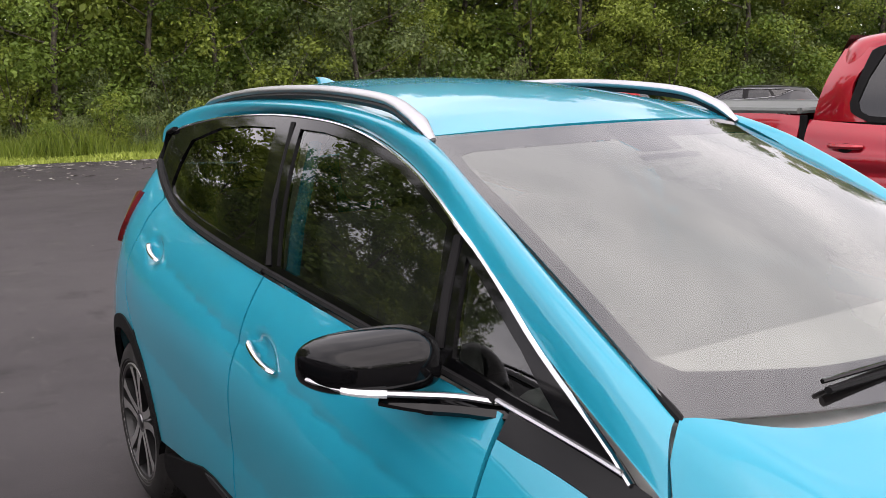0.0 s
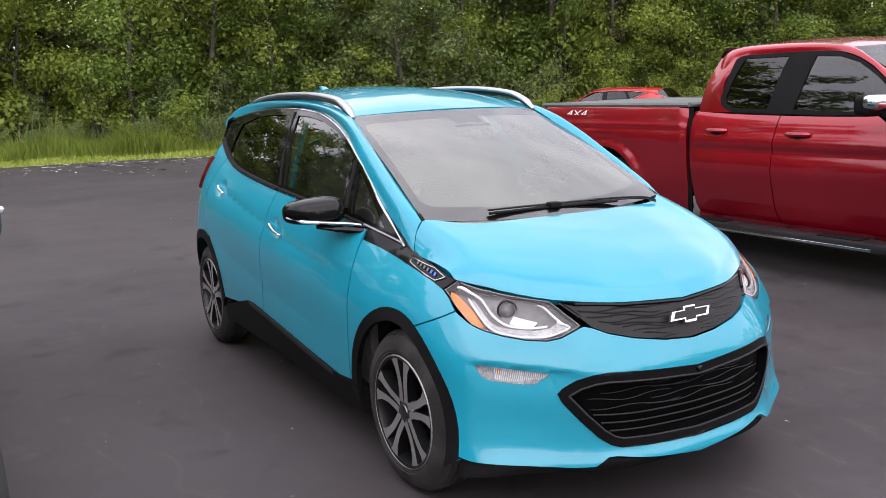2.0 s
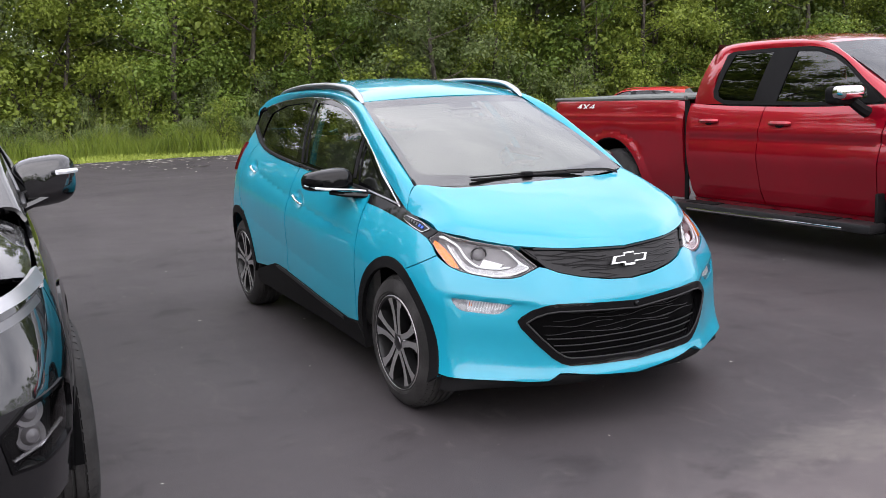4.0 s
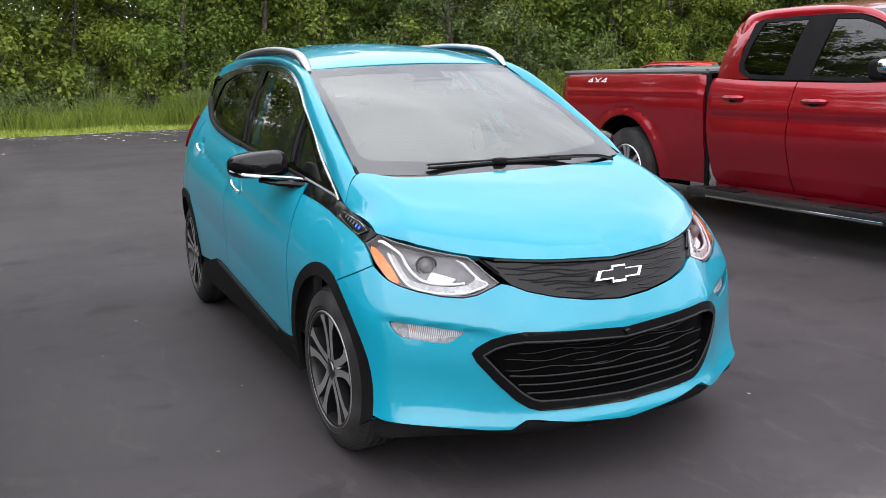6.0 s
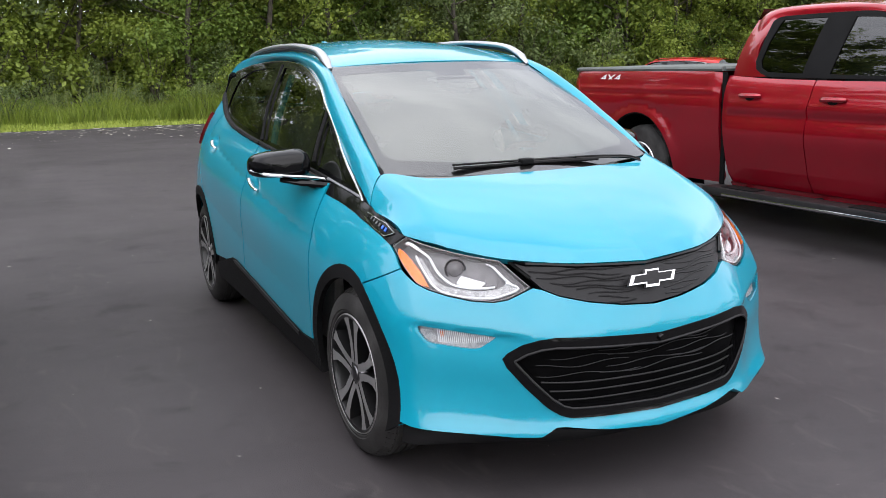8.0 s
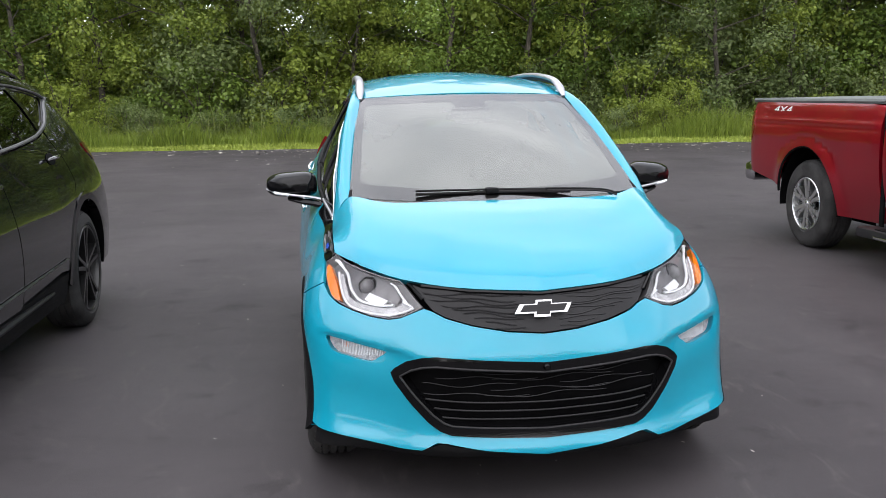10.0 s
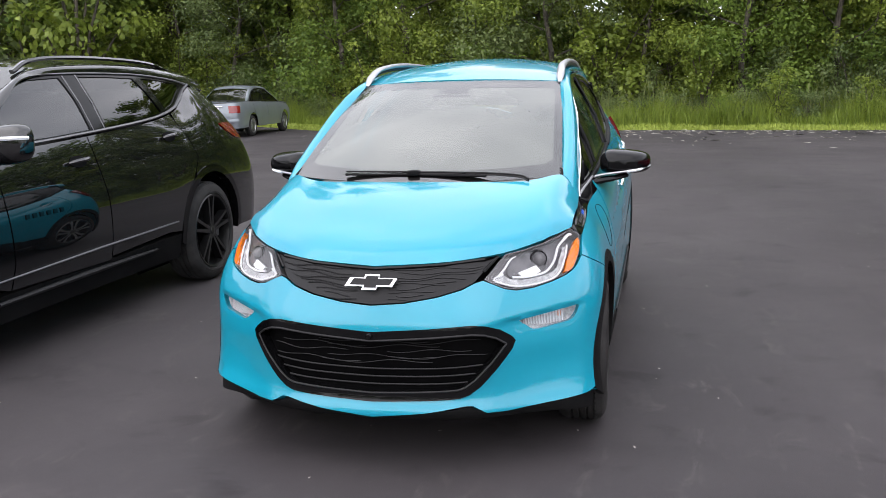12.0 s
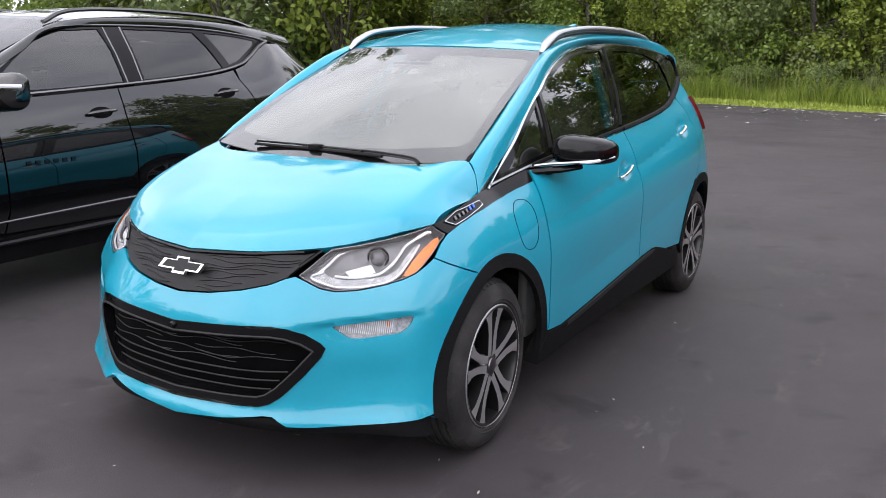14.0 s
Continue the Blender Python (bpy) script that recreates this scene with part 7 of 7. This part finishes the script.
    front = px([(0.0, 0.45), (0.78, 0.45)]) + [(sh.at_y(0.29, 0.50), 0.50), (sh.at_y(0.29, 1.18), 1.18)] + px([(0.70, 1.15), (0.0, 1.14)])
    panel("front_fascia", lw, sym(front), MATTE_BLACK, root, step=0.08, thick=0.04, **kw)
    for z0 in (0.66, 0.80, 0.94, 1.06):
        Build().tube(on_map(lw, px([(-0.70, z0), (-0.35, z0), (0.0, z0), (0.35, z0), (0.70, z0)]), 0.02), 0.022, 6).out("grille_bar", CHROME, root)
    Build().box((0, 0.02, 0.52), (1.80, 0.16, 0.20), 0.06).out("front_bumper", CHROME, root)
    cov = Build()
    cov.grid(lambda u, v: ((u - 0.5) * 1.86, 3.60 + 2.17 * v, 1.332 + 0.018 * math.sin(math.pi * u)), 10, 10)
    for sx in (-0.94, 0.94):
        cov.tube([(sx, 3.58, 1.328), (sx, 4.6, 1.328), (sx, 5.78, 1.328)], 0.022, 6)
    cov.tube([(-0.93, 5.78, 1.328), (0.93, 5.78, 1.328)], 0.022, 6)
    cov.tube([(-0.93, 3.58, 1.328), (0.93, 3.58, 1.328)], 0.022, 6)
    cov.out("bed_cover", COVER, root, "grey roll-up bed cover")
    for fl in (False, True):
        for hy, hz in ((2.345, 1.10), (3.19, 1.113)):
            hdl = new("door_handle")
            hdl.parent = root
            y0, y1 = hy - 0.115, hy + 0.115
            Build().tube([(lw(sh.at_y(y0 + (y1 - y0) * t, hz), hz)[0] + 0.006 + 0.034 * math.sin(math.pi * t) ** 0.5, y0 + (y1 - y0) * t, hz) for t in np.linspace(0, 1, 11)], [0.012] + [0.019] * 9 + [0.012], 7).out("handle_bar", RED, hdl, flip=fl)
            # shade behind the handle is painted as a flat dark disc
            panel("handle_cup", lw, [(sh.at_y(hy + 0.055 * math.cos(a), hz - 0.012 + 0.03 * math.sin(a)), hz - 0.012 + 0.03 * math.sin(a)) for a in [2 * math.pi * i / 14 for i in range(14)]], UNDER, hdl, step=0.03, thick=0.0, off=0.004, flip=fl)
        sb = new("side_step")
        sb.parent = root
        sb["label"] = "dark side step with bright edge strip"
        Build().box((1.08, 2.42, 0.318), (0.19, 2.25, 0.075), 0.02).out("step_bar", GRILLE_GREY, sb, flip=fl)
        Build().box((1.178, 2.42, 0.303), (0.010, 1.75, 0.022), 0.005).out("step_edge", CHROME, sb, flip=fl)
        for py_ in (1.85, 3.15):
            Build().box((1.08, py_, 0.359), (0.14, 0.36, 0.012), 0.005).out("step_pad", MATTE_BLACK, sb, flip=fl)
        for by in (1.7, 2.5, 3.3):
            Build().box((0.90, by, 0.32), (0.26, 0.05, 0.05), 0.012).out("step_bracket", UNDER, sb, flip=fl)
        mr = new("door_mirror")
        mr.parent = root
        Build().box((1.16, 1.60, 1.330), (0.25, 0.14, 0.14), 0.04, None, 3).out("mirror_housing", MATTE_BLACK, mr, flip=fl)
        Build().box((1.165, 1.535, 1.350), (0.255, 0.13, 0.105), 0.04, None, 3).out("mirror_cap", CHROME, mr, flip=fl)
        Build().tube([(0.93, 1.52, 1.18), (1.00, 1.53, 1.21), (1.08, 1.57, 1.28)], [0.05, 0.045, 0.04], 8).out("mirror_arm", MATTE_BLACK, mr, flip=fl)
        Build().box((0.97, 1.345, 0.42), (0.16, 0.03, 0.32), 0.01).out("mud_flap", MATTE_BLACK, root, flip=fl)
        for i in range(9):
            y0 = 0.76 + i * 0.062
            Build().box((lw(sh.at_y(y0, 1.19), 1.19)[0] + 0.002, y0, 1.185), (0.006, 0.036, 0.035), 0.002).out("badge_bar", CHROME, root, flip=fl)
        Build().box((0.965, 3.525, 0.82), (0.02, 0.05, 0.96), 0.004).out("cab_gap", UNDER, root, flip=fl)
    rbm = Build().box((0, 5.93, 0.60), (1.86, 0.20, 0.19), 0.05)
    rbm.out("rear_bumper", CHROME, root, "chrome rear step bumper")
    Build().box((0, 6.05, 0.47), (0.10, 0.22, 0.09), 0.015).out("tow_hitch", UNDER, root)
    # the 4X4 decal on both bed sides
    for fl in (False, True):
        fc = bpy.data.curves.new("decal", 'FONT')
        fc.body, fc.size, fc.extrude, fc.align_x = "4X4", 0.105, 0.001, 'CENTER'
        fc.shear = 0.25
        fc.materials.append(WHITE_MARK)
        tx = new("decal", fc)
        tx.parent = root
        x0 = lw(sh.at_y(5.20, 1.24), 1.24)[0] + 0.004
        tx.matrix_basis = pose(x0 if not fl else -x0, 5.165, 1.212, 84 if not fl else 84, 0, 90 if not fl else -90) @ Matrix.Diagonal((1.85, 0.9, 1, 1))
        tx["label"] = "pale four-wheel-drive decal"
    Build().box((0, 3.0, 0.60), (1.3, 5.2, 0.22), 0.05).out("chassis", UNDER, root)
    Build().box((0, 0.85, 0.85), (1.15, 1.0, 0.55), 0.05).out("engine_block", UNDER, root)
    Build().box((0, 4.70, 0.95), (1.15, 2.1, 0.55), 0.05).out("bed_box", UNDER, root)
    Build().box((0, 2.35, 1.02), (1.72, 1.9, 0.20), 0.05).out("cabin_trim", TRIM_DARK, root)
    for sx in (-0.42, 0.42):
        for ry in (2.42, 3.20):
            Build().box((0, 0, 0.25), (0.52, 0.16, 0.66), 0.06, pose(sx, ry, 1.05, -10), 2).out("seat_back", TRIM_DARK, root)
            Build().box((0, 0, 0.66), (0.28, 0.12, 0.18), 0.05, pose(sx, ry, 1.05, -10), 2).out("headrest", TRIM_DARK, root)
    for sx in (-0.985, 0.985):
        wheel(root, sx, 0.87, 0.40, 0.26, 0.236, CHROME_SOFT, "plain", nut=6)
        wheel(root, sx, 4.66, 0.40, 0.26, 0.236, CHROME_SOFT, "plain", nut=6)
    return root


truck = pickup((4.625, 0.28, GROUND), 0.0)


def sedan(loc, turn):
    root = thing("sedan_car", "silver-blue four-door saloon parked at the grass edge", "car", loc, turn)
    ks = [(0.0, 0.02, 0.80, 0.0, 0.10, 1.2, 0.02), (0.5, 0.06, 0.80, 0.48, 0.14, 1.2, 0.02), (0.76, 0.18, 0.82, 0.70, 0.28, 1.6, 0.02), (0.86, 0.45, 0.86, 0.77, 0.5, 2.2, 0.02), (0.885, 1.2, 0.93, 0.80, 1.2, 2.6, 0.03),
          (0.89, 2.4, 0.97, 0.80, 2.4, 2.8, 0.03), (0.885, 3.6, 1.00, 0.79, 3.6, 2.8, 0.02), (0.87, 4.3, 1.00, 0.76, 4.3, 2.4, 0.02), (0.80, 4.62, 0.98, 0.70, 4.55, 2.0, 0.02), (0.55, 4.74, 0.97, 0.50, 4.68, 2.0, 0.02), (0.0, 4.78, 0.97, 0.0, 4.72, 2.0, 0.02)]
    sh, lw, bz, sd = body_maps(ks, 0.60)
    AF, AR = (0.93, 0.32), (3.63, 0.32)
    kw = dict(out_to=(0, 2.4, 0.5))
    py = sh.py
    dt = lambda a, b, n: [(sh.at_y(y, bz(y) - 0.02), bz(y, -0.006)) for y in np.linspace(a, b, n)]
    P = SILVER_PAINT
    pair("fender", lw, py([(1.40, 0.60), (1.40, 0.28), (1.30, 0.27)] + arc(AF, 0.37, -5, 185, 14) + [(0.50, 0.28), (0.45, 0.6)]) + dt(0.52, 1.40, 6), P, root, step=0.1, gap=0.003, **kw)
    pair("front_door", lw, py([(1.41, 0.60), (1.41, 0.28), (2.40, 0.28), (2.42, 0.6)]) + dt(2.42, 1.41, 6), P, root, step=0.1, gap=0.003, **kw)
    pair("rear_door", lw, py([(2.43, 0.60), (2.42, 0.28), (3.22, 0.28)] + arc(AR, 0.37, 170, 125, 5) + [(3.48, 0.75)]) + dt(3.50, 2.44, 6), P, root, step=0.1, gap=0.003, **kw)
    tl = [(sh.at_y(4.45, 0.90), 0.90), (sh.s * 0.905, 0.90), (sh.s * 0.905, 0.70), (sh.at_y(4.52, 0.70), 0.70)]
    pair("rear_quarter", lw, py([(3.49, 0.75)] + arc(AR, 0.37, 120, -5, 12) + [(4.2, 0.27)]) + [(sh.s * 0.9, 0.27), (sh.s, 0.30), (sh.s, 0.965)] + [(sh.s * 0.95, 0.97), (sh.s * 0.9, 0.98)] + dt(4.4, 3.51, 6), P, root, holes=[tl], step=0.1, gap=0.002, **kw)
    pair("tail_lamp", lw, tl, TAIL_RED, root, step=0.06, off=0.01, label="red tail lamp", **kw)
    Build().box((0, 4.745, 0.80), (0.52, 0.03, 0.13), 0.01).out("number_plate", WHITE_MARK, root, "white number plate")
    Build().box((0, 4.77, 0.795), (0.34, 0.012, 0.05), 0.004).out("plate_bars", GREY_PAINT, root)
    Build().box((0, 4.745, 0.895), (0.80, 0.03, 0.025), 0.008).out("boot_trim", CHROME, root)
    Build().tube(on_map(lw, [(u, 0.48) for u in np.linspace(-sh.s, -sh.s * 0.86, 8)], 0.02), 0.03, 6, 2.0).mirror().out("bumper_moulding", P, root)
    dk = [(-0.78, 3.75), (-0.4, 3.70), (0, 3.68), (0.4, 3.70), (0.78, 3.75), (0.76, 4.3), (0.69, 4.55), (0.5, 4.675), (0, 4.715), (-0.5, 4.675), (-0.69, 4.55), (-0.76, 4.3)]
    panel("boot_lid", lambda x, y: np.array([x, y, 1.005 + 0.03 * (1 - (x / 0.8) ** 2) - 0.06 * max(0, y - 4.1) ** 2]), dk, P, root, step=0.12, out_to=(0, 4, 0))
    bn = [(-0.70, 0.30), (-0.45, 0.15), (0, 0.10), (0.45, 0.15), (0.70, 0.30), (0.77, 0.5), (0.80, 1.25), (0.5, 1.15), (0, 1.10), (-0.5, 1.15), (-0.80, 1.25), (-0.77, 0.5)]
    panel("bonnet", lambda x, y: np.array([x, y, 0.81 + 0.14 * math.sqrt(max(0, y - 0.08)) + 0.03 * (1 - (x / 0.8) ** 2)]), bn, P, root, step=0.12, out_to=(0, 1, 0))
    inner = [np.array(p) for p in spline([(0.72, 1.25, 0.96), (0.63, 1.65, 1.20), (0.57, 2.0, 1.385), (0.55, 2.4, 1.44), (0.55, 2.9, 1.43), (0.57, 3.25, 1.34), (0.64, 3.60, 1.14), (0.72, 3.85, 1.01)], 6)]
    outer = [np.array(p) for p in spline([(0.80, 1.20, 0.93), (0.70, 1.68, 1.16), (0.64, 2.02, 1.33), (0.62, 2.4, 1.375), (0.62, 2.9, 1.365), (0.65, 3.22, 1.28), (0.71, 3.5, 1.13), (0.79, 3.85, 0.995)], 6)]

    def rs(t, w):
        a, b = along(inner, t), along(outer, t)
        return a + (b - a) * w + np.array([0.012, 0, 0.012]) * math.sin(math.pi * min(max(w, 0), 1))

    kg = dict(out_to=(0, 2.5, 0.8))
    pair("roof_side", rs, [(0, 0), (1, 0), (1, 1), (0, 1)], P, root, step=0.08, du=3.0, **kg)

    def across(t0, t1, crown):
        def f(u, v):
            a = along(inner, t0 + (t1 - t0) * v)
            return np.array([u * a[0], a[1] - crown * 0.8 * (1 - u * u) * (1 if t0 < 0.1 else (-1 if t1 > 0.9 else 0)), a[2] + crown * (1 - u * u)])
        return f

    sq = [(-1, 0), (0, 0), (1, 0), (1, 1), (0, 1), (-1, 1)]
    panel("windscreen", across(0.0, 2 / 7, 0.05), sq, GLASS_SIDE, root, step=0.12, thick=0.0, du=0.6, **kg).visible_shadow = False
    panel("roof", across(2 / 7, 5 / 7, 0.04), sq, P, root, step=0.12, du=0.6, **kg)
    panel("rear_screen", across(5 / 7, 1.0, 0.04), sq, GLASS_SIDE, root, step=0.12, thick=0.0, du=0.6, **kg).visible_shadow = False
    dl = [(1.30, 0.955), (3.70, 1.01)] + [(3.45, 1.13), (3.20, 1.27), (2.9, 1.35), (2.4, 1.36), (2.05, 1.32), (1.70, 1.155)]
    ga = [(1.48, 0.98), (2.36, 0.995), (2.38, 1.325), (2.08, 1.29), (1.74, 1.14)]
    gb2 = [(2.46, 0.998), (3.40, 1.02), (3.15, 1.25), (2.88, 1.32), (2.48, 1.33)]
    pair("window_surround", sd, dl, GLOSS_BLACK, root, holes=[ga, gb2], step=0.1, thick=0.01, off=0.003, **kg)
    for nm, g in (("front_window", ga), ("rear_window", gb2)):
        for ob in pair(nm, sd, g, GLASS_SIDE, root, step=0.15, thick=0.0, off=-0.003, **kg):
            ob.visible_shadow = False
    Build().box((0, 2.4, 0.40), (1.4, 4.2, 0.26), 0.05).out("underside", UNDER, root)
    Build().box((0, 2.5, 0.78), (1.4, 2.2, 0.25), 0.05).out("cabin_trim", TRIM_DARK, root)
    for sx in (-0.36, 0.36):
        for ry in (2.3, 3.2):
            Build().box((0, 0, 0.2), (0.48, 0.13, 0.5), 0.05, pose(sx, ry, 0.8, -12), 2).out("seat_back", SEAT_GREY, root)
    for sx in (-0.86, 0.86):
        for wy in (0.93, 3.63):
            wheel(root, sx, wy, 0.31, 0.2, 0.2, SATIN, "plain")
    return root


saloon = sedan((-11.45, 25.6, GROUND), 183.0)
saloon.scale = (0.94, 1.0, 1.0)
red_suv = crossover(BRIGHT_RED, (14.6, 20.6, GROUND), 200.0, "bright red crossover parked beyond the pickup", "crossover_car", 0.1, False)
grey_suv = crossover(GREY_PAINT, (19.6, 19.4, GROUND), 200.0, "dark grey crossover parked in the far row", "crossover_car", 0.1, False)
red_suv.scale, grey_suv.scale = (0.9, 0.9, 0.83), (0.9, 0.9, 0.80)
